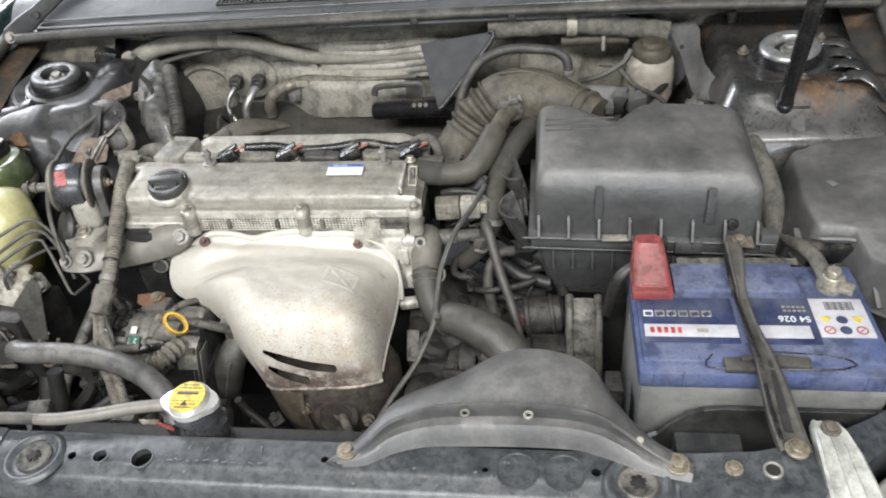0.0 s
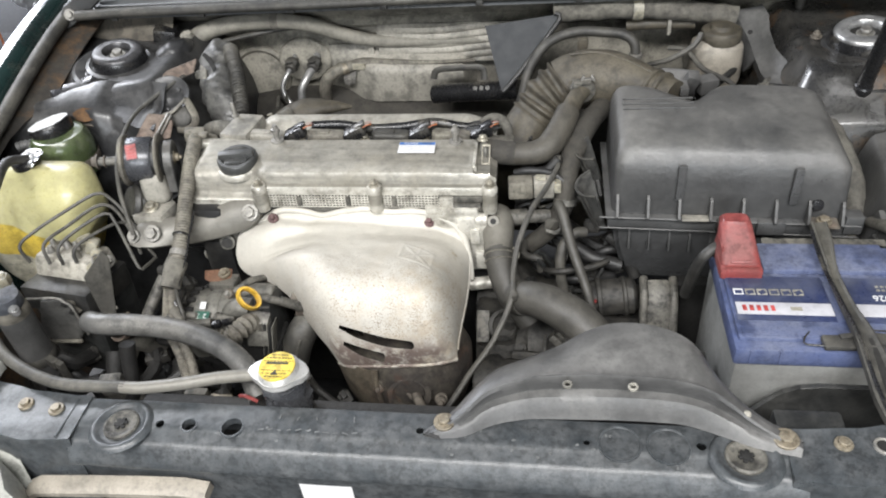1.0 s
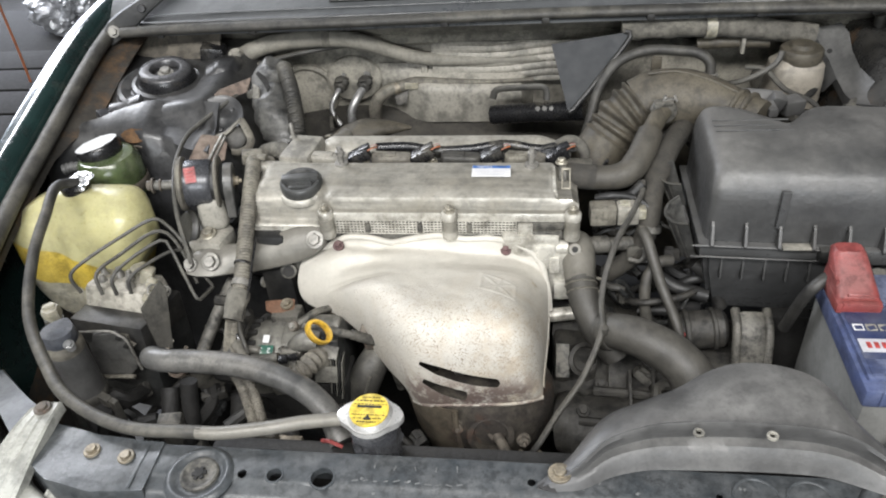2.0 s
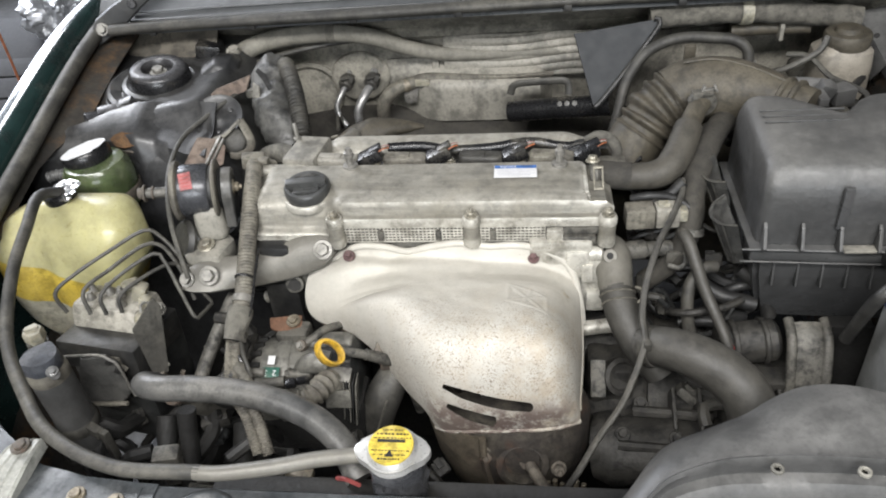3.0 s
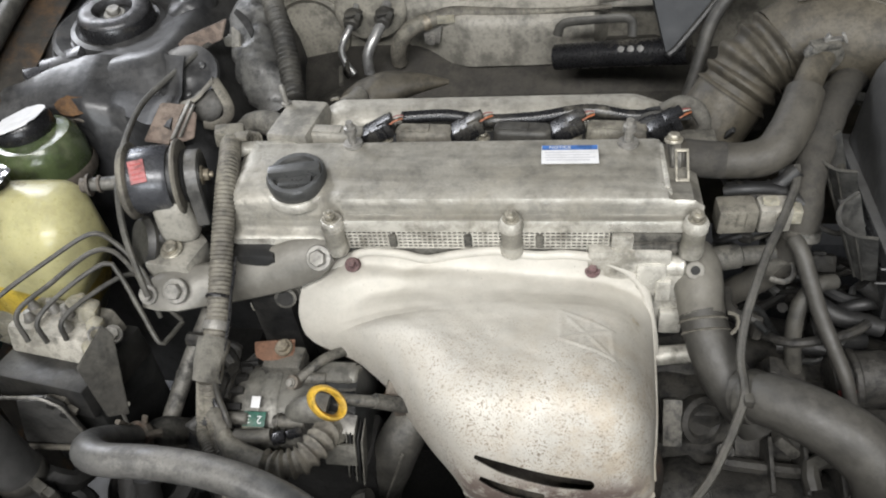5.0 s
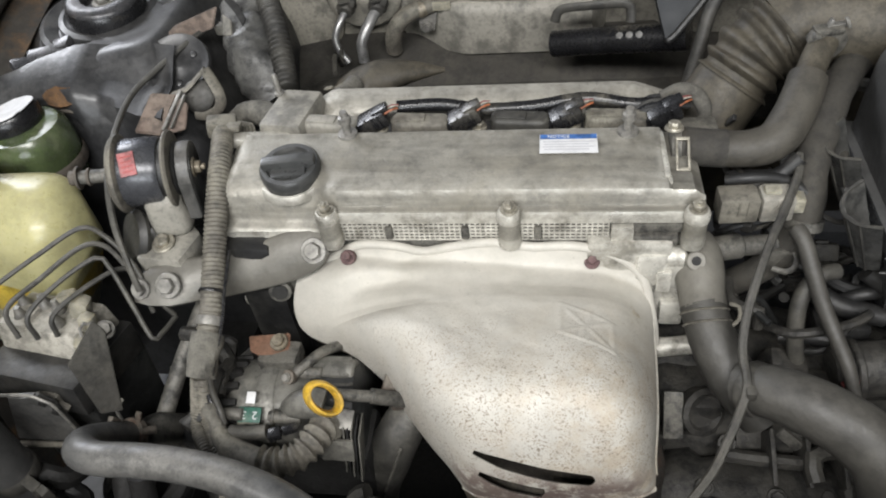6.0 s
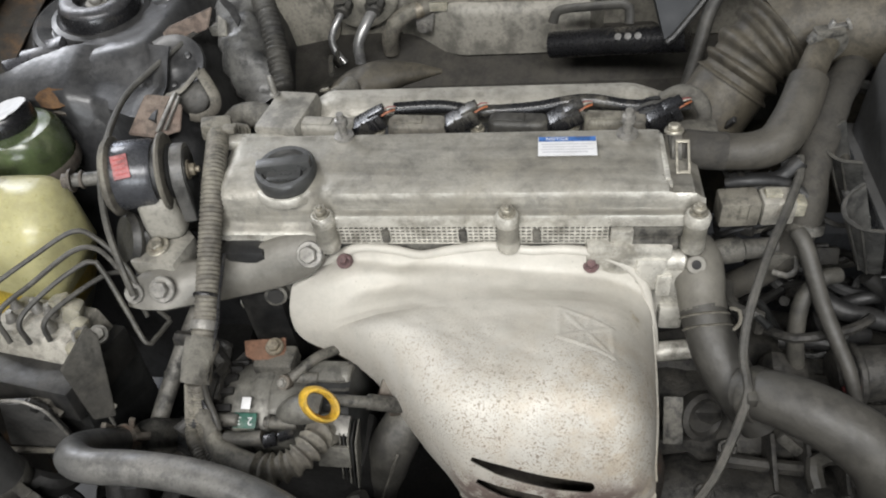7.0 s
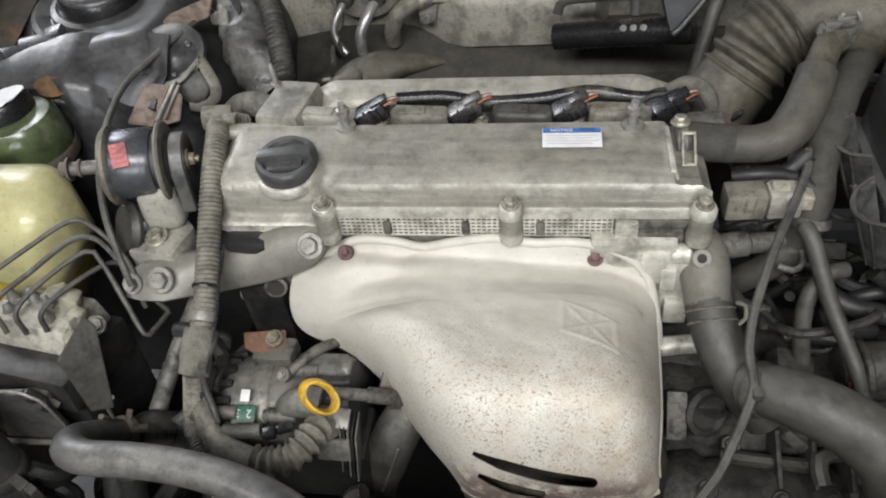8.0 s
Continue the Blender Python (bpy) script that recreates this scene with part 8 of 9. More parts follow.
part("tab", join(box((-0.326, 0.726, 0.706), (0.014, 0.022, 0.010), 0.003, (30, 20, 0)), box((-0.318, 0.716, 0.698), (0.012, 0.012, 0.018), 0.003, (0, 20, 20))), "rustplate", dp, "rusty brown clip")
ob_ = thing("oil_pipe", (-0.33, 0.72, 0.5), "grimy dark oil pipe elbow below the engine", "pipe")
part("elbow", tube([(-0.296, 0.745, 0.672), (-0.310, 0.722, 0.672), (-0.324, 0.704, 0.655), (-0.338, 0.699, 0.620), (-0.356, 0.697, 0.565), (-0.375, 0.69, 0.45)], 0.0195, 20, 0.006, radii=[0.9, 1.1, 1.1, 1.0, 1.0, 1.0]), "rubber", ob_)
part("seam", tube([(-0.316, 0.684, 0.668), (-0.326, 0.680, 0.640), (-0.342, 0.678, 0.595), (-0.352, 0.677, 0.56)], 0.0016, 6), "alu_dirty", ob_)

lr = thing("radiator_hose", (-0.44, 0.6, 0.76), "smooth grey rubber radiator hose with a bent end", "hose", "radiator hoses")
part("hose", tube([(-0.556, 0.668, 0.694), (-0.560, 0.656, 0.713), (-0.562, 0.642, 0.734), (-0.559, 0.626, 0.753), (-0.546, 0.612, 0.766), (-0.526, 0.606, 0.769), (-0.490, 0.606, 0.770), (-0.440, 0.602, 0.770), (-0.395, 0.592, 0.768), (-0.355, 0.577, 0.762), (-0.325, 0.556, 0.752), (-0.305, 0.530, 0.735)], 0.0134, 20, 0.006), "greyh", lr)
part("hose_clamp", join(lathe([(0.0140, -0.004), (0.0170, -0.003), (0.0175, 0.003), (0.0150, 0.004)], 26, align((-0.557, 0.664, 0.700), (0.22, 0.52, -0.82))), box((-0.538, 0.668, 0.706), (0.012, 0.006, 0.006), 0.001, (0, 20, 30)), box((-0.566, 0.668, 0.720), (0.005, 0.005, 0.014), 0.001, (20, 0, 0)), box((-0.550, 0.676, 0.712), (0.005, 0.004, 0.016), 0.001, (-10, 20, 0))), "rustplate", lr, "rusty spring hose clamp")
part("outlet_neck", lathe([(0.013, 0.0), (0.020, 0.010), (0.022, 0.018), (0.021, 0.060)], 22, align((-0.554, 0.672, 0.688), (0.22, 0.52, -0.82))), "alu_dirty", lr)
oh = thing("overflow_hose", (-0.60, 0.60, 0.80), "long dusty grey overflow hose draped along the support", "hose")
part("hose", tube([(-0.735, 0.848, 0.858), (-0.742, 0.815, 0.872), (-0.728, 0.760, 0.865), (-0.718, 0.700, 0.845), (-0.690, 0.625, 0.818), (-0.640, 0.565, 0.803), (-0.590, 0.522, 0.797), (-0.515, 0.4935, 0.792), (-0.430, 0.4912, 0.792)], 0.0068, 12, 0.008), "rubber", oh)
part("worn_end", tube([(-0.436, 0.4912, 0.792), (-0.411, 0.4915, 0.792), (-0.365, 0.4985, 0.794), (-0.330, 0.506, 0.796), (-0.290, 0.512, 0.797)], 0.0070, 12, 0.006, radii=[0.97, 1.0, 1.03, 1.0, 1.0]), "armgrey", oh, "pale dusty hose end")

# reservoirs
cr = thing("coolant_reservoir", (-0.72, 0.83, 0.70), "yellowed translucent plastic coolant reservoir with amber fluid", "coolant reservoir")


TANK = [(-0.846, 0.742, 0.792, 0.822, 0.850), (-0.840, 0.735, 0.803, 0.806, 0.862), (-0.828, 0.715, 0.815, 0.798, 0.868), (-0.805, 0.670, 0.829, 0.793, 0.872), (-0.785, 0.645, 0.838, 0.793, 0.873), (-0.772, 0.640, 0.842, 0.799, 0.873),
        (-0.762, 0.640, 0.845, 0.801, 0.873), (-0.750, 0.640, 0.847, 0.793, 0.874), (-0.715, 0.640, 0.849, 0.791, 0.874), (-0.680, 0.690, 0.848, 0.791, 0.874), (-0.656, 0.738, 0.844, 0.794, 0.873), (-0.642, 0.760, 0.834, 0.801, 0.868), (-0.633, 0.772, 0.815, 0.812, 0.858), (-0.630, 0.778, 0.795, 0.825, 0.845)]


def tank_shell():
    rings = []
    for x, zb, zt, y0, y1 in spline_rows(TANK):
        h, w = zt - zb, y1 - y0
        rings.append([(x - 0.010, y0 + w * a, zb + h * c) for a, c in ((0.10, 0.0), (0.0, 0.10), (0.0, 0.40), (0.015, 0.66), (0.06, 0.78), (0.16, 0.86), (0.32, 0.925), (0.46, 0.985), (0.58, 1.0), (0.82, 0.995), (0.94, 0.96), (1.0, 0.88), (1.0, 0.10), (0.90, 0.0))])
    return loft(rings)


def spline_rows(rows):
    a = spline([r[:3] for r in rows], 0.006)
    b = spline([(r[0], r[3], r[4]) for r in rows], 0.006)
    n = 40
    return [(p.x, p.y, p.z, q.y, q.z) for p, q in [(along(a, k / n), along(b, k / n)) for k in range(n + 1)]]


def band(lo, hi):
    bm = tank_shell()
    for z, s in ((lo, 1), (hi, -1)):
        if z is not None:
            bmesh.ops.bisect_plane(bm, geom=bm.verts[:] + bm.edges[:] + bm.faces[:], plane_co=(-0.78, 0.8, z), plane_no=(0.30 * s, 0, s), clear_inner=True)
    return bm


part("tank_upper", band(0.772, None), "tank", cr, smooth=70)
part("tank_middle", band(0.715, 0.772), "fluid", cr, "amber tank half with fluid", smooth=70)
part("tank_lower", band(None, 0.715), "milk", cr, smooth=70)
part("cap", lathe([(0.019, -0.006), (0.020, 0.002), (0.020, 0.010), (0.016, 0.013), (0.004, 0.013)], 26, align((-0.742, 0.850, 0.846), (-0.10, -0.05, 1))), "blackg", cr, "black cap with a silver top")
foil = bmesh.new()
bmesh.ops.create_grid(foil, x_segments=14, y_segments=12, size=1)
for v in foil.verts:
    d = v.co.length
    v.co = Vector((v.co.x * 0.023 * (1 - 0.12 * v.co.y ** 2), v.co.y * 0.017 * (1 - 0.15 * v.co.x ** 2), 0.0022 * noise.noise(v.co * 2.6) - 0.004 * max(0, d - 0.75)))
bmesh.ops.solidify(foil, geom=foil.faces[:], thickness=0.0006)
part("cap_foil", moved(foil, align((-0.734, 0.848, 0.861), (-0.25, -0.35, 1), 18)), "chrome", cr, "crumpled silver foil", smooth=15)

ps = thing("steering_fluid_reservoir", (-0.725, 0.925, 0.78), "green translucent steering fluid reservoir with silver cap", "reservoir")
PC = Matrix.Translation((-0.737, 0.930, 0))
part("cup", lathe([(0.030, 0.775), (0.040, 0.785), (0.045, 0.805), (0.046, 0.832), (0.044, 0.846), (0.038, 0.854), (0.028, 0.856)], 36, PC.copy()), "greenp", ps)
CM = align((-0.748, 0.936, 0.856), (-0.23, 0.08, 1))
part("cap", lathe([(0.030, -0.008), (0.032, -0.004), (0.0325, 0.008), (0.031, 0.011), (0.01, 0.0115)], 36, CM.copy()), "blackg", ps, "black screw cap")
foil = bmesh.new()
bmesh.ops.create_circle(foil, cap_ends=True, segments=40, radius=0.0305)
bmesh.ops.inset_region(foil, faces=foil.faces[:], thickness=0.005)
bmesh.ops.inset_region(foil, faces=[f for f in foil.faces if len(f.verts) > 4], thickness=0.008)
bmesh.ops.triangulate(foil, faces=foil.faces[:])
for v in foil.verts:
    v.co.z += 0.0018 * noise.noise(v.co * 140) + 0.0008
    if v.co.length > 0.029:
        v.co *= 1 + 0.05 * noise.noise(v.co * 210)
bmesh.ops.solidify(foil, geom=foil.faces[:], thickness=0.0008)
# white colour replaces the bright reflection on the silver top
part("cap_top", moved(foil, CM @ Matrix.Translation((0, 0, 0.0128))), "white", ps, "crumpled silver cap top, its bright reflection coloured white", smooth=20)
part("nozzle", tube([(-0.775, 0.925, 0.836), (-0.792, 0.922, 0.838), (-0.806, 0.918, 0.836)], 0.0075, 14, 0.004, ribs=(0.0010, 0.006)), "duct", ps)
part("bracket_band", lathe([(0.0465, 0.800), (0.0478, 0.803), (0.0478, 0.812), (0.0465, 0.815)], 36, PC.copy(), cap=False), "rustplate", ps)
part("stay", join(box((-0.742, 0.985, 0.842), (0.060, 0.022, 0.010), 0.003, (20, 0, 10)), box((-0.715, 0.982, 0.845), (0.030, 0.020, 0.008), 0.002, (30, 0, -12))), "rustplate", ps, "rust-brown stay")

wn = thing("washer_filler", (-0.735, 0.70, 0.6), "dusty grey washer filler neck with a white cap", "filler neck")
part("neck", tube([(-0.742, 0.672, 0.56), (-0.738, 0.684, 0.66), (-0.730, 0.688, 0.720), (-0.725, 0.690, 0.752)], 0.013, 18, 0.008, radii=[1.3, 1.1, 0.95, 0.9]), "rubber", wn)
part("cap", join(lathe([(0.0105, -0.010), (0.0118, -0.006), (0.0118, 0.005), (0.0105, 0.008), (0.003, 0.0085)], 6, align((-0.722, 0.688, 0.764), (0.1, -0.1, 1))), box((-0.722, 0.688, 0.7735), (0.016, 0.005, 0.004), 0.002, (0, 0, 30))), "milk", wn, "white plastic cap")
rd = thing("receiver_drier", (-0.674, 0.634, 0.55), "dusty grey metal receiver drier canister with dark top", "drier canister")
DM = Matrix.Translation((-0.674, 0.634, 0))
part("canister", lathe([(0.0195, 0.55), (0.0215, 0.56), (0.0215, 0.752), (0.0210, 0.757), (0.018, 0.760)], 32, DM.copy()), "duct", rd)
part("collar", lathe([(0.0205, 0.752), (0.0222, 0.755), (0.0220, 0.764), (0.0195, 0.770), (0.010, 0.771)], 32, DM.copy()), "conduit", rd, "pale dusty collar")
topb = lathe([(0.0185, 0.766), (0.0205, 0.770), (0.0205, 0.781), (0.0190, 0.786), (0.0120, 0.788), (0.003, 0.7875)], 28, DM.copy())
for v in topb.verts:
    v.co += Vector((0.6, 0.6, 0.5)) * 0.0035 * noise.noise(v.co * 85)
part("top_block", topb, "bluedust", rd, "blue-grey taped top")
part("top_fitting", join(rod((-0.657, 0.622, 0.772), (-0.648, 0.616, 0.775), 0.0055), hexbolt((-0.652, 0.618, 0.778), (0.3, -0.3, 0.9), 0.0045, 0.004)), "steelring", rd, "bright fitting")
part("bracket_strap", join(lathe([(0.0218, 0.668), (0.0230, 0.670), (0.0230, 0.682), (0.0218, 0.684)], 32, DM.copy(), cap=False), box((-0.646, 0.622, 0.676), (0.020, 0.010, 0.014), 0.002, (0, 0, -25)), box((-0.632, 0.617, 0.660), (0.012, 0.008, 0.044), 0.002, (0, 0, -25))), "rubber", rd, "dark bracket strap")

ab_ = thing("abs_unit", (-0.66, 0.735, 0.63), "black and grey brake hydraulic unit with pipes", "brake unit")
ABM = pose(-0.655, 0.735, 0.69, -6, 0, -9)
part("motor_body", moved(join(box((0, 0.005, -0.020), (0.106, 0.085, 0.10), 0.006), box((0, 0.004, -0.06), (0.100, 0.075, 0.10), 0.006)), ABM), "blackp", ab_)
part("motor_band", moved(box((0.0, -0.002, 0.026), (0.111, 0.089, 0.038), 0.003), ABM), "rubberd", ab_, "dusty upper band")
part("valve_block", moved(join(box((-0.004, 0.012, 0.058), (0.098, 0.056, 0.030), 0.004, (0, 0, 0), (0.92, 0.85)), box((-0.030, 0.002, 0.072), (0.03, 0.03, 0.012), 0.004)), ABM), "paleblock", ab_, "pale dusty aluminium valve block")
part("side_plate", plate([(-0.601, 0.6927, 0.7683), (-0.588, 0.678, 0.7145), (-0.5763, 0.6895, 0.7035), (-0.5804, 0.7287, 0.7729), (-0.586, 0.7287, 0.7862)], 0.003, 0.001), "rubber", ab_, "dusty dark side plate")
for p in ((-0.584, 0.702, 0.742), (-0.580, 0.702, 0.733), (-0.577, 0.694, 0.712)):
    part("plate_hole", lathe([(0.0022, 0.0), (0.0026, 0.0016), (0.0012, 0.0016)], 10, align(p, (0.8, -0.5, 0.33))), "insul", ab_)
part("motor_lid", plate([(-0.668, 0.674, 0.740), (-0.637, 0.674, 0.744), (-0.624, 0.674, 0.731), (-0.622, 0.674, 0.685), (-0.640, 0.674, 0.665), (-0.70, 0.674, 0.665)], 0.006, 0.002), "greyh", ab_, "dusty grey motor lid")
part("lid_rim", tube([(-0.712, 0.672, 0.742), (-0.672, 0.672, 0.746), (-0.640, 0.672, 0.748), (-0.629, 0.672, 0.741), (-0.622, 0.672, 0.733), (-0.620, 0.672, 0.708), (-0.619, 0.672, 0.680)], 0.0016, 8, 0.004), "steel", ab_, "bright thin rim")
part("lid_foot", rod((-0.70, 0.670, 0.664), (-0.632, 0.670, 0.668), 0.003), "conduit", ab_)
# black patches stand for the shade of two slots
for p in ((-0.632, 0.673, 0.736), (-0.626, 0.673, 0.722)):
    part("lid_dark_patch", box(p, (0.007, 0.004, 0.008), 0.001, (0, 35, 0)), "dark", ab_)
part("clip_tab", moved(join(box((0.022, -0.047, 0.020), (0.024, 0.008, 0.028), 0.003, (10, 0, 10)), box((0.036, -0.050, 0.022), (0.014, 0.006, 0.006), 0.002, (0, 30, 0))), ABM), "conduit", ab_)
for i, (x, y) in enumerate(((-0.036, 0.016), (-0.016, 0.020), (0.004, 0.016), (0.024, 0.020), (-0.026, 0.0), (0.016, 0.0))):
    part("pipe_nut", moved(lathe([(0.0065, 0.070), (0.0065, 0.078), (0.0045, 0.082), (0.003, 0.088)], 12, Matrix.Translation((x, y, 0))), ABM), "steel", ab_)
# black dots on the block painted as shaded holes
for i in range(10):
    part("block_dark_dot", moved(lathe([(0.0022, 0.0722), (0.0020, 0.0728), (0.001, 0.0728)], 10, Matrix.Translation((-0.036 + 0.008 * i, -0.006 + 0.003 * (i % 3), -0.0005))), ABM), "dark", ab_)
part("white_plug", moved(join(box((0.032, 0.018, 0.083), (0.018, 0.016, 0.028), 0.006, (10, 25, 15)), box((0.046, 0.006, 0.076), (0.014, 0.014, 0.022), 0.005, (0, 15, 0)), box((0.020, 0.020, 0.092), (0.022, 0.012, 0.012), 0.004, (0, -20, 0)), lathe([(0.011, 0), (0.010, 0.006), (0.006, 0.009)], 16, Matrix.Translation((0.052, -0.010, 0.066)))), ABM), "milk", ab_, "dirty white plug")
part("side_wire", tube([(-0.600, 0.738, 0.770), (-0.606, 0.730, 0.772), (-0.602, 0.715, 0.740), (-0.596, 0.700, 0.690), (-0.594, 0.695, 0.66)], 0.0018, 6), "steel", ab_)
part("side_bolt", hexbolt((-0.595, 0.742, 0.755), (0.4, -0.4, 0.8), 0.0065, 0.006), "steel", ab_)
bpz = thing("brake_pipes", (-0.62, 0.77, 0.77), "bent dusty steel brake pipes above the hydraulic unit", "brake pipe")
for pts in ([(-0.700, 0.725, 0.765), (-0.708, 0.730, 0.790), (-0.690, 0.750, 0.802), (-0.650, 0.778, 0.818), (-0.614, 0.802, 0.829), (-0.598, 0.806, 0.816), (-0.578, 0.798, 0.790), (-0.563, 0.782, 0.772)],
            [(-0.668, 0.722, 0.765), (-0.674, 0.735, 0.790), (-0.650, 0.765, 0.800), (-0.618, 0.794, 0.812), (-0.600, 0.802, 0.806), (-0.585, 0.796, 0.785), (-0.574, 0.786, 0.764), (-0.565, 0.775, 0.742)],
            [(-0.648, 0.722, 0.765), (-0.648, 0.728, 0.790), (-0.630, 0.758, 0.800), (-0.602, 0.786, 0.806), (-0.592, 0.785, 0.795), (-0.572, 0.764, 0.765), (-0.553, 0.744, 0.742), (-0.549, 0.752, 0.738), (-0.545, 0.776, 0.735)],
            [(-0.630, 0.726, 0.765), (-0.628, 0.732, 0.785), (-0.612, 0.758, 0.790), (-0.590, 0.788, 0.788), (-0.578, 0.800, 0.775)],
            [(-0.563, 0.782, 0.772), (-0.553, 0.776, 0.758), (-0.545, 0.776, 0.738)]):
    part("pipe", tube(pts, 0.0025, 8, 0.005), "rubber", bpz)
single("steel_pipe", tube([(-0.530, 0.806, 0.722), (-0.534, 0.798, 0.716), (-0.545, 0.752, 0.694), (-0.555, 0.705, 0.668), (-0.575, 0.66, 0.62), (-0.60, 0.62, 0.50)], 0.0085, 12), "alu_dirty", "long grimy steel pipe running down beside the alternator", "pipe")
uf = thing("union_fitting", (-0.48, 0.84, 0.69), "pale dusty pipe union under the mount arm", "fitting")
part("barrel", join(rod((-0.506, 0.842, 0.688), (-0.466, 0.840, 0.700), 0.0085), rod((-0.490, 0.841, 0.693), (-0.478, 0.8405, 0.6965), 0.0105)), "alu", uf)
part("end_ring", lathe([(0.0105, -0.004), (0.0118, 0.0), (0.0105, 0.005), (0.0070, 0.005), (0.0062, 0.0)], 24, align((-0.463, 0.839, 0.702), (0.75, -0.5, 0.4)), cap=False), "rubberd", uf, "dark end ring")
st_ = thing("alternator_stay", (-0.39, 0.765, 0.70), "slim grey alternator stay rod with an eye", "bracket")
part("stay_rod", tube([(-0.418, 0.728, 0.712), (-0.400, 0.748, 0.716), (-0.390, 0.760, 0.712), (-0.378, 0.776, 0.702)], 0.0050, 10), "alu_dirty", st_)
part("stay_eye", lathe([(0.0065, -0.004), (0.0072, 0), (0.0065, 0.004), (0.003, 0.005)], 16, align((-0.420, 0.726, 0.713), (-0.2, -0.6, 0.8))), "rustplate", st_)
part("stay_bolt", hexbolt((-0.421, 0.723, 0.7165), (-0.2, -0.6, 0.8), 0.0038, 0.003, 1.2), "steel", st_)
# hose colour taken near black in place of the shade down here
lc = thing("lower_hoses", (-0.5, 0.63, 0.5), "grimy hoses and brackets low in the bay, hoses blackened as shade", "hose")
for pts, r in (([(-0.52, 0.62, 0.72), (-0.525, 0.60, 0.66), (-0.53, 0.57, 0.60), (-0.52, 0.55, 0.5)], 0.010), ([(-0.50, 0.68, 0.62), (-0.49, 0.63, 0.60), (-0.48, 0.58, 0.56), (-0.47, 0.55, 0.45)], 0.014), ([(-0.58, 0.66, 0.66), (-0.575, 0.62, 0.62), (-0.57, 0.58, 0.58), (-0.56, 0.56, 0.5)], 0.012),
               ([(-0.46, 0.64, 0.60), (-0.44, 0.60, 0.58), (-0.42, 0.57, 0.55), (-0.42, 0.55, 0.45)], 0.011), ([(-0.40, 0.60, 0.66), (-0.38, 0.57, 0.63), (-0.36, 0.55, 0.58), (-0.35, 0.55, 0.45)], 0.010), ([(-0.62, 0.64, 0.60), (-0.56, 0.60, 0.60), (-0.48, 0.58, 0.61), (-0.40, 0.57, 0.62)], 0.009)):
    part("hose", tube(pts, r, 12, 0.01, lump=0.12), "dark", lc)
for bm in (box((-0.545, 0.595, 0.655), (0.03, 0.02, 0.06), 0.004, (10, 0, 10)), box((-0.50, 0.58, 0.63), (0.05, 0.012, 0.03), 0.003, (30, 10, 0)), box((-0.425, 0.585, 0.665), (0.03, 0.012, 0.02), 0.003), rod((-0.53, 0.60, 0.64), (-0.49, 0.56, 0.60), 0.012)):
    part("bracket", bm, "alu_dirty", lc)
part("gold_tab", box((-0.395, 0.585, 0.66), (0.03, 0.012, 0.008), 0.002), "gold", lc)

# strut tower side: horn, bracket, cable
hb2 = thing("horn_bracket", (-0.56, 0.98, 0.82), "rust-brown bracket with a dark round horn", "bracket")
part("plate", plate([(-0.604, 0.975, 0.862), (-0.579, 0.980, 0.855), (-0.590, 0.940, 0.832), (-0.615, 0.935, 0.840)], 0.005, 0.0015), "tanplate", hb2, "pinkish tan plate")
part("side_flange", plate([(-0.576, 0.976, 0.855), (-0.566, 0.972, 0.848), (-0.566, 0.950, 0.832), (-0.588, 0.940, 0.831)], 0.003, 0.001), "tanplate", hb2)
part("horn_tab", join(lathe([(0.034, -0.008), (0.037, -0.003), (0.0355, 0.001), (0.032, 0.0), (0.026, -0.003), (0.012, -0.003), (0.007, -0.0005), (0.003, 0.0)], 32, align((-0.590, 1.020, 0.868), (0.10, -0.55, 0.83))), *[lathe([(0.0045, -0.004), (0.0035, -0.0022), (0.0015, -0.0015)], 12, align(Vector((-0.590, 1.020, 0.868)) + Vector((x, 0.83 * y, 0.55 * y)), (0.10, -0.55, 0.83))) for x, y in ((0.016, 0.012), (-0.017, -0.010), (0.004, -0.021), (-0.012, 0.016))]), "bay", hb2, "dark rounded pressing with bumps")
part("clip_loop", join(tube([(-0.590, 0.984, 0.851), (-0.572, 0.990, 0.855), (-0.559, 0.997, 0.864), (-0.549, 1.000, 0.872)], 0.006, 10, 0.003, flat=0.3), tube([(-0.549, 1.000, 0.872), (-0.541, 0.993, 0.862), (-0.534, 0.985, 0.848), (-0.538, 0.980, 0.836), (-0.553, 0.975, 0.830), (-0.564, 0.974, 0.832)], 0.006, 10, 0.003, flat=0.3)), "conduit", hb2, "folded tan steel clip")
part("clip_pad", lathe([(0.017, -0.004), (0.018, 0.0), (0.014, 0.003), (0.004, 0.003)], 22, align((-0.562, 0.990, 0.846), (0.1, -0.75, 0.6))), "rubber", hb2)
part("strap", join(box((-0.580, 0.962, 0.847), (0.004, 0.048, 0.004), 0.001, (26, 0, -16)), box((-0.574, 0.962, 0.846), (0.003, 0.040, 0.003), 0.001, (28, 0, -16))), "steel", hb2)
single("tower_gusset", plate([(-0.6163, 1.058, 0.8795), (-0.6008, 1.060, 0.8909), (-0.5461, 1.066, 0.9079), (-0.557, 1.062, 0.8851), (-0.603, 1.056, 0.8733)], 0.004, 0.0012), "tanplate", "rust-brown steel gusset beside the strut tower", "bracket")
single("ground_cable", tube([(-0.562, 1.085, 0.882), (-0.580, 1.050, 0.880), (-0.612, 1.000, 0.868), (-0.624, 0.965, 0.862), (-0.612, 0.900, 0.860), (-0.590, 0.840, 0.858), (-0.575, 0.800, 0.835), (-0.560, 0.772, 0.800), (-0.556, 0.765, 0.785)], 0.0032, 8), "rubber", "thin grey cable hanging across the tower", "cable")

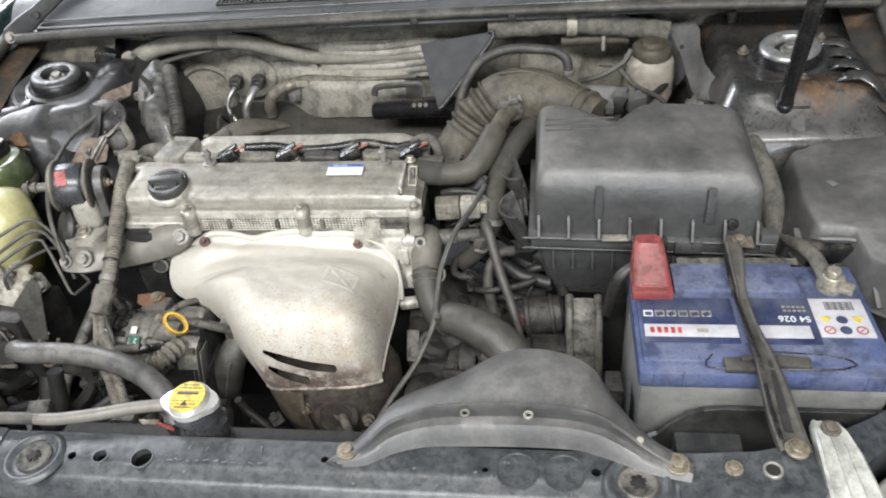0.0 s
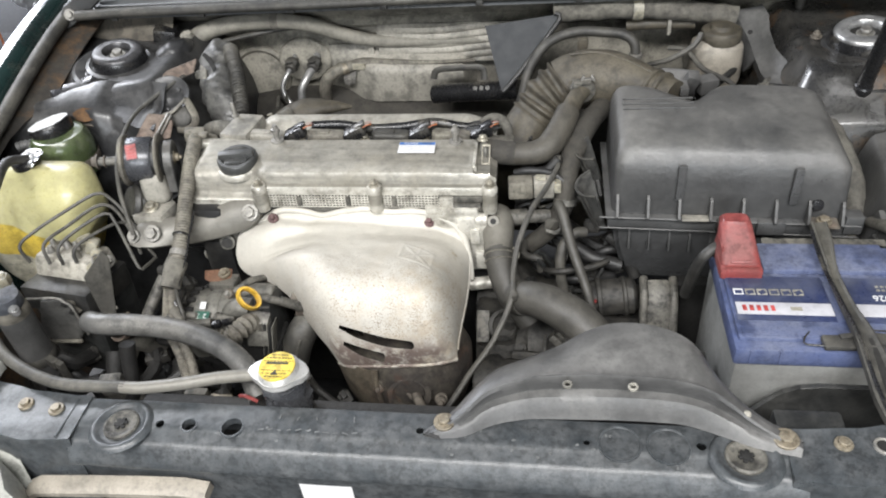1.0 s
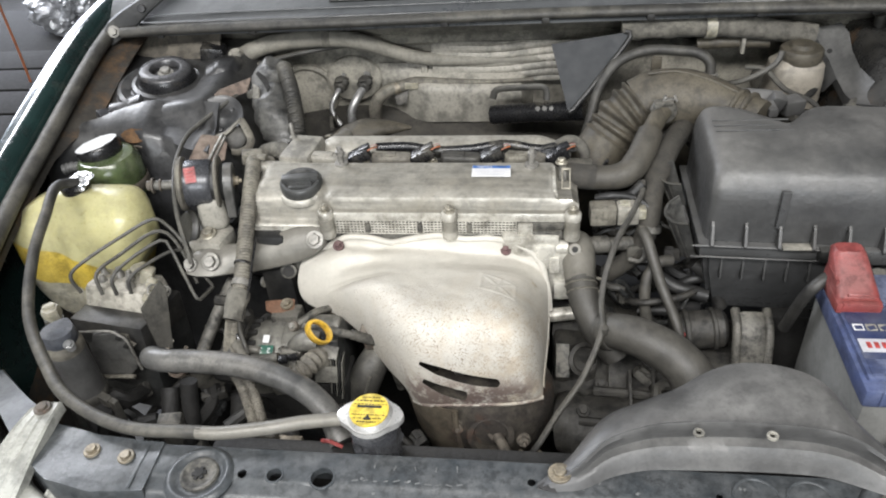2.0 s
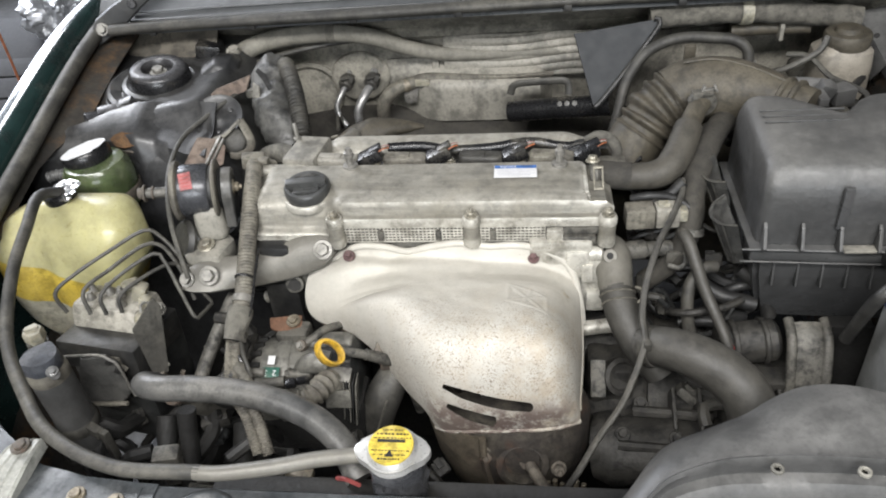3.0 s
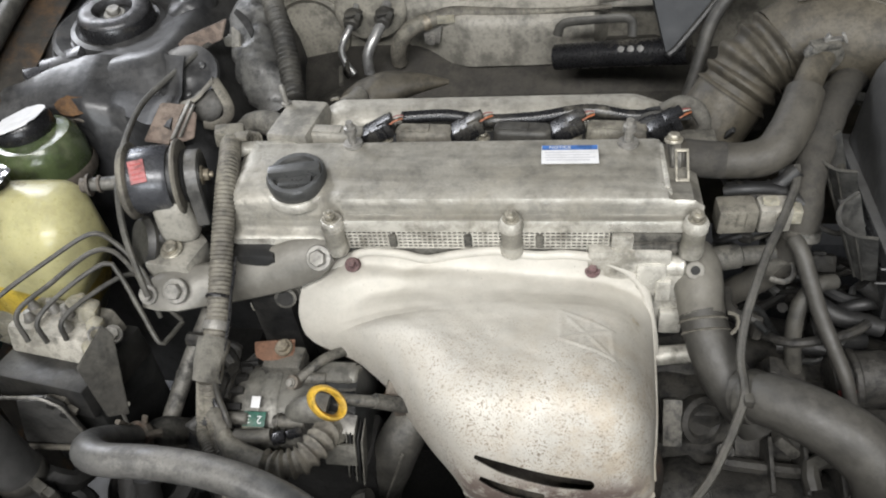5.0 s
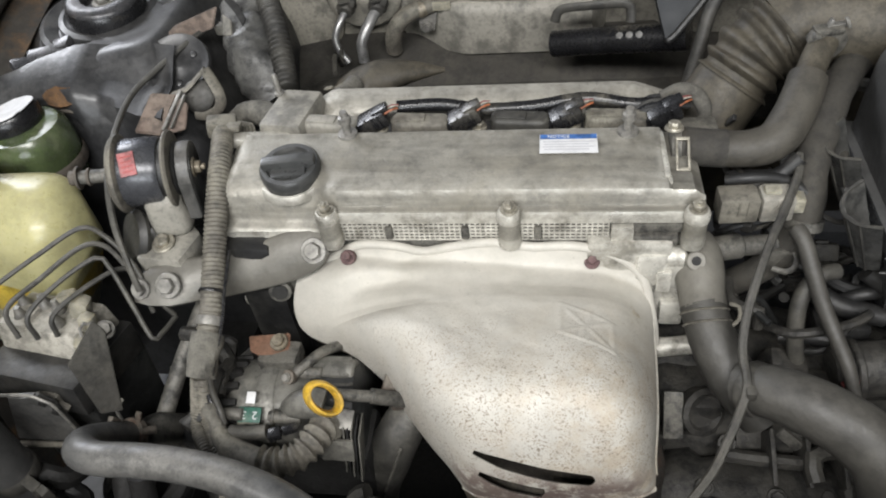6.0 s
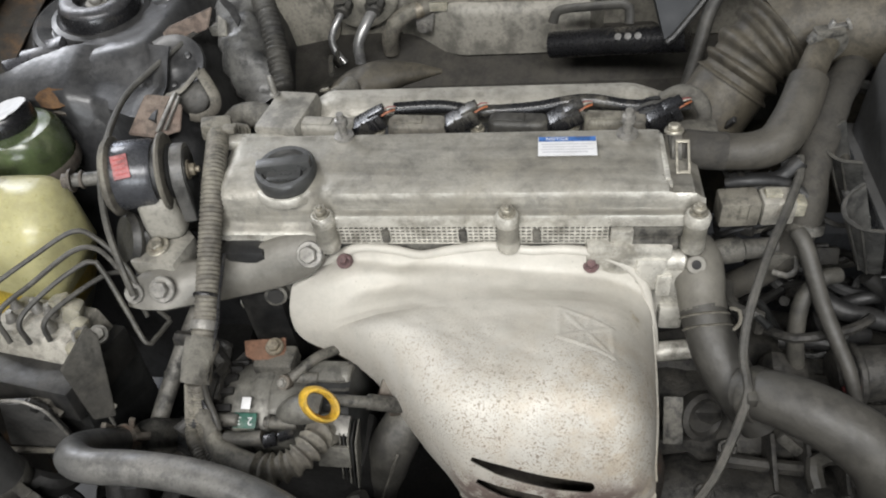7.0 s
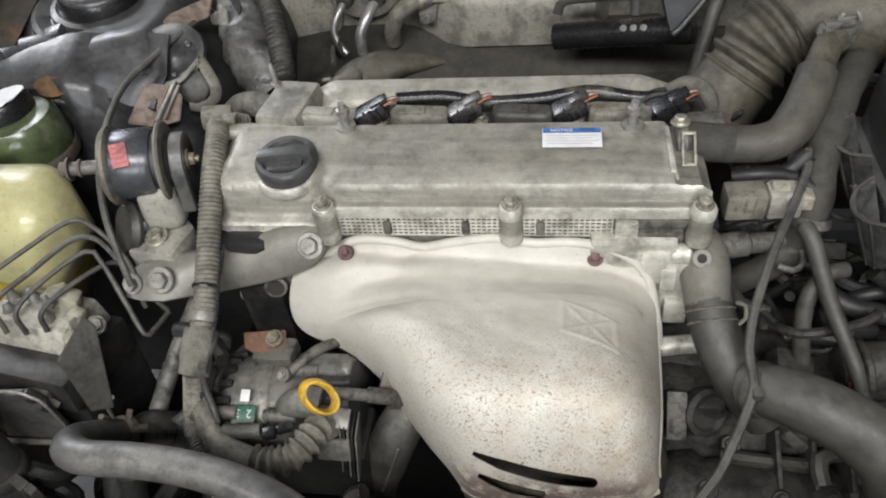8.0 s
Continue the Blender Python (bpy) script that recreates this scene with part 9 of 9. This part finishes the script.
# wrapped connector and firewall runs
wc = thing("wrapped_connector", (-0.51, 1.08, 0.85), "dusty plastic-wrapped wiring connector standing behind the engine", "wiring connector")
spine = [(-0.540, 1.158, 0.896), (-0.545, 1.135, 0.885), (-0.540, 1.105, 0.868), (-0.525, 1.070, 0.845), (-0.510, 1.045, 0.825), (-0.500, 1.030, 0.810)]
rad = [0.55, 0.95, 1.0, 1.05, 0.95, 0.6]
wrapm = tube(spine, 0.030, 28, 0.004, radii=rad, flat=0.55, lump=0.18)
for v in wrapm.verts:
    v.co += Vector((0.5, 0.4, 0.6)) * (0.007 * noise.noise(v.co * 45) + 0.0035 * noise.noise(v.co * 120))
part("wrap", wrapm, "wrap", wc)
# black piece on the wrap carries the opening's shade
part("slit_dark_patch", moved(prism([(-0.004, -0.018), (0.004, -0.013), (0.007, 0.004), (0.003, 0.018), (-0.003, 0.016), (-0.002, 0.0)], 0, 0.004, 0.001), align((-0.539, 1.092, 0.889), (0.25, -0.75, 0.65), 25)), "dark", wc, "dark patch in place of a shaded torn opening")
part("fold", join(plate([(-0.560, 1.098, 0.884), (-0.548, 1.090, 0.880), (-0.546, 1.076, 0.868), (-0.560, 1.082, 0.866)], 0.003, 0.001), box((-0.566, 1.094, 0.868), (0.012, 0.010, 0.014), 0.004)), "insul", wc, "pale folded tab")
part("conduit", tube([(-0.518, 1.135, 0.892), (-0.506, 1.110, 0.888), (-0.492, 1.080, 0.873), (-0.480, 1.045, 0.850), (-0.472, 1.018, 0.832)], 0.0112, 18, 0.0009, ribs=(0.0018, 0.0058)), "rubber", wc)
hr = thing("firewall_harness", (-0.45, 1.25, 0.87), "thick dusty wiring harness along the firewall", "wiring harness")
part("loom", tube([(-0.640, 1.205, 0.862), (-0.620, 1.222, 0.878), (-0.590, 1.238, 0.888), (-0.540, 1.245, 0.894), (-0.468, 1.245, 0.896), (-0.410, 1.252, 0.884), (-0.360, 1.268, 0.858), (-0.30, 1.282, 0.838), (-0.20, 1.285, 0.832), (-0.10, 1.285, 0.834)], 0.0125, 14, 0.008, radii=[1.25, 1.25, 1.2, 1.15, 1.1, 1.0, 0.9, 0.7, 0.6, 0.55]), "loomdust", hr)
part("tape", lathe([(0.0152, -0.007), (0.0158, 0), (0.0152, 0.007)], 20, align((-0.472, 1.245, 0.896), (1, 0.02, 0))), "cloth", hr)
part("holder", join(box((-0.628, 1.205, 0.878), (0.022, 0.018, 0.034), 0.004, (0, 15, 0)), box((-0.622, 1.195, 0.850), (0.012, 0.014, 0.05), 0.003, (0, -10, 0)), lathe([(0.009, 0), (0.008, 0.006)], 14, align((-0.622, 1.20, 0.892), (0, -0.3, 1)))), "insul", hr)
part("thin_run", tube([(-0.64, 1.21, 0.852), (-0.56, 1.235, 0.868), (-0.47, 1.255, 0.876), (-0.40, 1.262, 0.878)], 0.0045, 8), "rubber", hr)
part("dark_block", box((-0.672, 1.215, 0.876), (0.040, 0.040, 0.055), 0.006, (0, 12, 10)), "blackg", hr)
hp = thing("heater_pipes", (-0.44, 1.25, 0.78), "bright metal heater pipes entering the firewall", "pipe")
for pts, r in (([(-0.468, 1.292, 0.808), (-0.468, 1.262, 0.800), (-0.475, 1.245, 0.790), (-0.483, 1.235, 0.775), (-0.480, 1.228, 0.758), (-0.468, 1.222, 0.742)], 0.0048), ([(-0.424, 1.292, 0.808), (-0.426, 1.262, 0.798), (-0.436, 1.240, 0.785), (-0.446, 1.228, 0.766), (-0.446, 1.222, 0.742)], 0.0074)):
    x = pts[0][0]
    part("pipe", tube(pts, r, 14), "steelring", hp, "bright pipe")
    part("pipe_cuff", join(lathe([(0.0105, -0.012), (0.0135, -0.006), (0.0120, 0.0), (0.0130, 0.004), (0.0095, 0.012)], 20, align((x, 1.264, 0.802), (-0.1, -1, -0.35))), box((x + 0.012, 1.256, 0.812), (0.008, 0.012, 0.012), 0.002, (0, 30, 0)), box((x + 0.002, 1.252, 0.815), (0.016, 0.008, 0.004), 0.001, (20, 0, 20))), "rubber", hp, "dusty spring cuff")
part("rubber_run", tube([(-0.412, 1.262, 0.735), (-0.408, 1.255, 0.760), (-0.398, 1.255, 0.779), (-0.380, 1.262, 0.790), (-0.355, 1.270, 0.794), (-0.330, 1.276, 0.798), (-0.28, 1.270, 0.800), (-0.20, 1.262, 0.802), (-0.12, 1.258, 0.806)], 0.0115, 14, radii=[1.0, 1.0, 0.98, 0.85, 0.62, 0.45, 0.32, 0.30, 0.30]), "conduit", hp, "dusty hose tapering into a wire")
part("run_clip", lathe([(0.0105, -0.006), (0.0118, 0.0), (0.0105, 0.006)], 18, align((-0.366, 1.266, 0.792), (0.95, 0.25, 0.2))), "gold", hp, "yellowed clip")
part("white_tag", box((-0.338, 1.262, 0.797), (0.024, 0.004, 0.012), 0.001), "milk", hp)
part("thin_wire", tube([(-0.478, 1.23, 0.76), (-0.470, 1.20, 0.752), (-0.455, 1.14, 0.80), (-0.445, 1.10, 0.80)], 0.003, 8), "rubber", hp)
single("lower_pipe", tube([(-0.50, 1.15, 0.74), (-0.45, 1.13, 0.765), (-0.41, 1.10, 0.79), (-0.40, 1.06, 0.80)], 0.012), "rubber", "dusty rubber pipe under the heater pipes", "pipe")

# ---- garage clutter seen past the fender, bench and crate coloured black for shade ----
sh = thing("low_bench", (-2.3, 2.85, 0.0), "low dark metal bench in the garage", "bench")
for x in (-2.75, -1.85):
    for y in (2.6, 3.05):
        part("bench_leg", box((x, y, 0.165), (0.04, 0.04, 0.33), 0.004), "shade_black", sh)
part("bench_top", box((-2.30, 2.83, 0.335), (1.0, 0.56, 0.02), 0.004), "shade_black", sh)
cr8 = thing("storage_crate", (-2.15, 2.05, 0.0), "wooden crate on the garage floor, blackened in place of shade", "crate")
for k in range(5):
    part("slat", box((-2.15, 1.70 + 0.175 * k, 0.395), (1.02, 0.160, 0.018), 0.004), "shade_black", cr8)
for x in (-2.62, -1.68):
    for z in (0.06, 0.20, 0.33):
        part("side_board", box((x, 2.05, z), (0.018, 0.86, 0.115), 0.004), "shade_black", cr8)
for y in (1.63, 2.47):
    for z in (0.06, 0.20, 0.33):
        part("side_board", box((-2.15, y, z), (0.92, 0.018, 0.115), 0.004), "shade_black", cr8)
bag = bmesh.new()
bmesh.ops.create_icosphere(bag, subdivisions=5, radius=1)
for v in bag.verts:
    k = 1 + 0.34 * noise.noise(v.co * 2.1) + 0.20 * abs(noise.noise(v.co * 5.3)) + 0.09 * noise.noise(v.co * 13)
    v.co = Vector((v.co.x * 0.125 * k, v.co.y * 0.11 * k, max(-0.105, v.co.z * 0.12 * k)))
single("plastic_bag", moved(bag, Matrix.Translation((-2.08, 2.86, 0.450))), "foil", "crumpled pale silver plastic bag on the bench", "bag", smooth=12)
single("hanging_wire", tube([(-1.78, 2.2, 3.05), (-1.80, 2.2, 1.6), (-1.82, 2.2, 1.2), (-1.837, 2.2, 0.62), (-1.845, 2.2, 0.43), (-1.88, 2.2, 0.005)], 0.004, 8, 0.05), "orange", "thin orange wire hanging beside the bench", "wire")
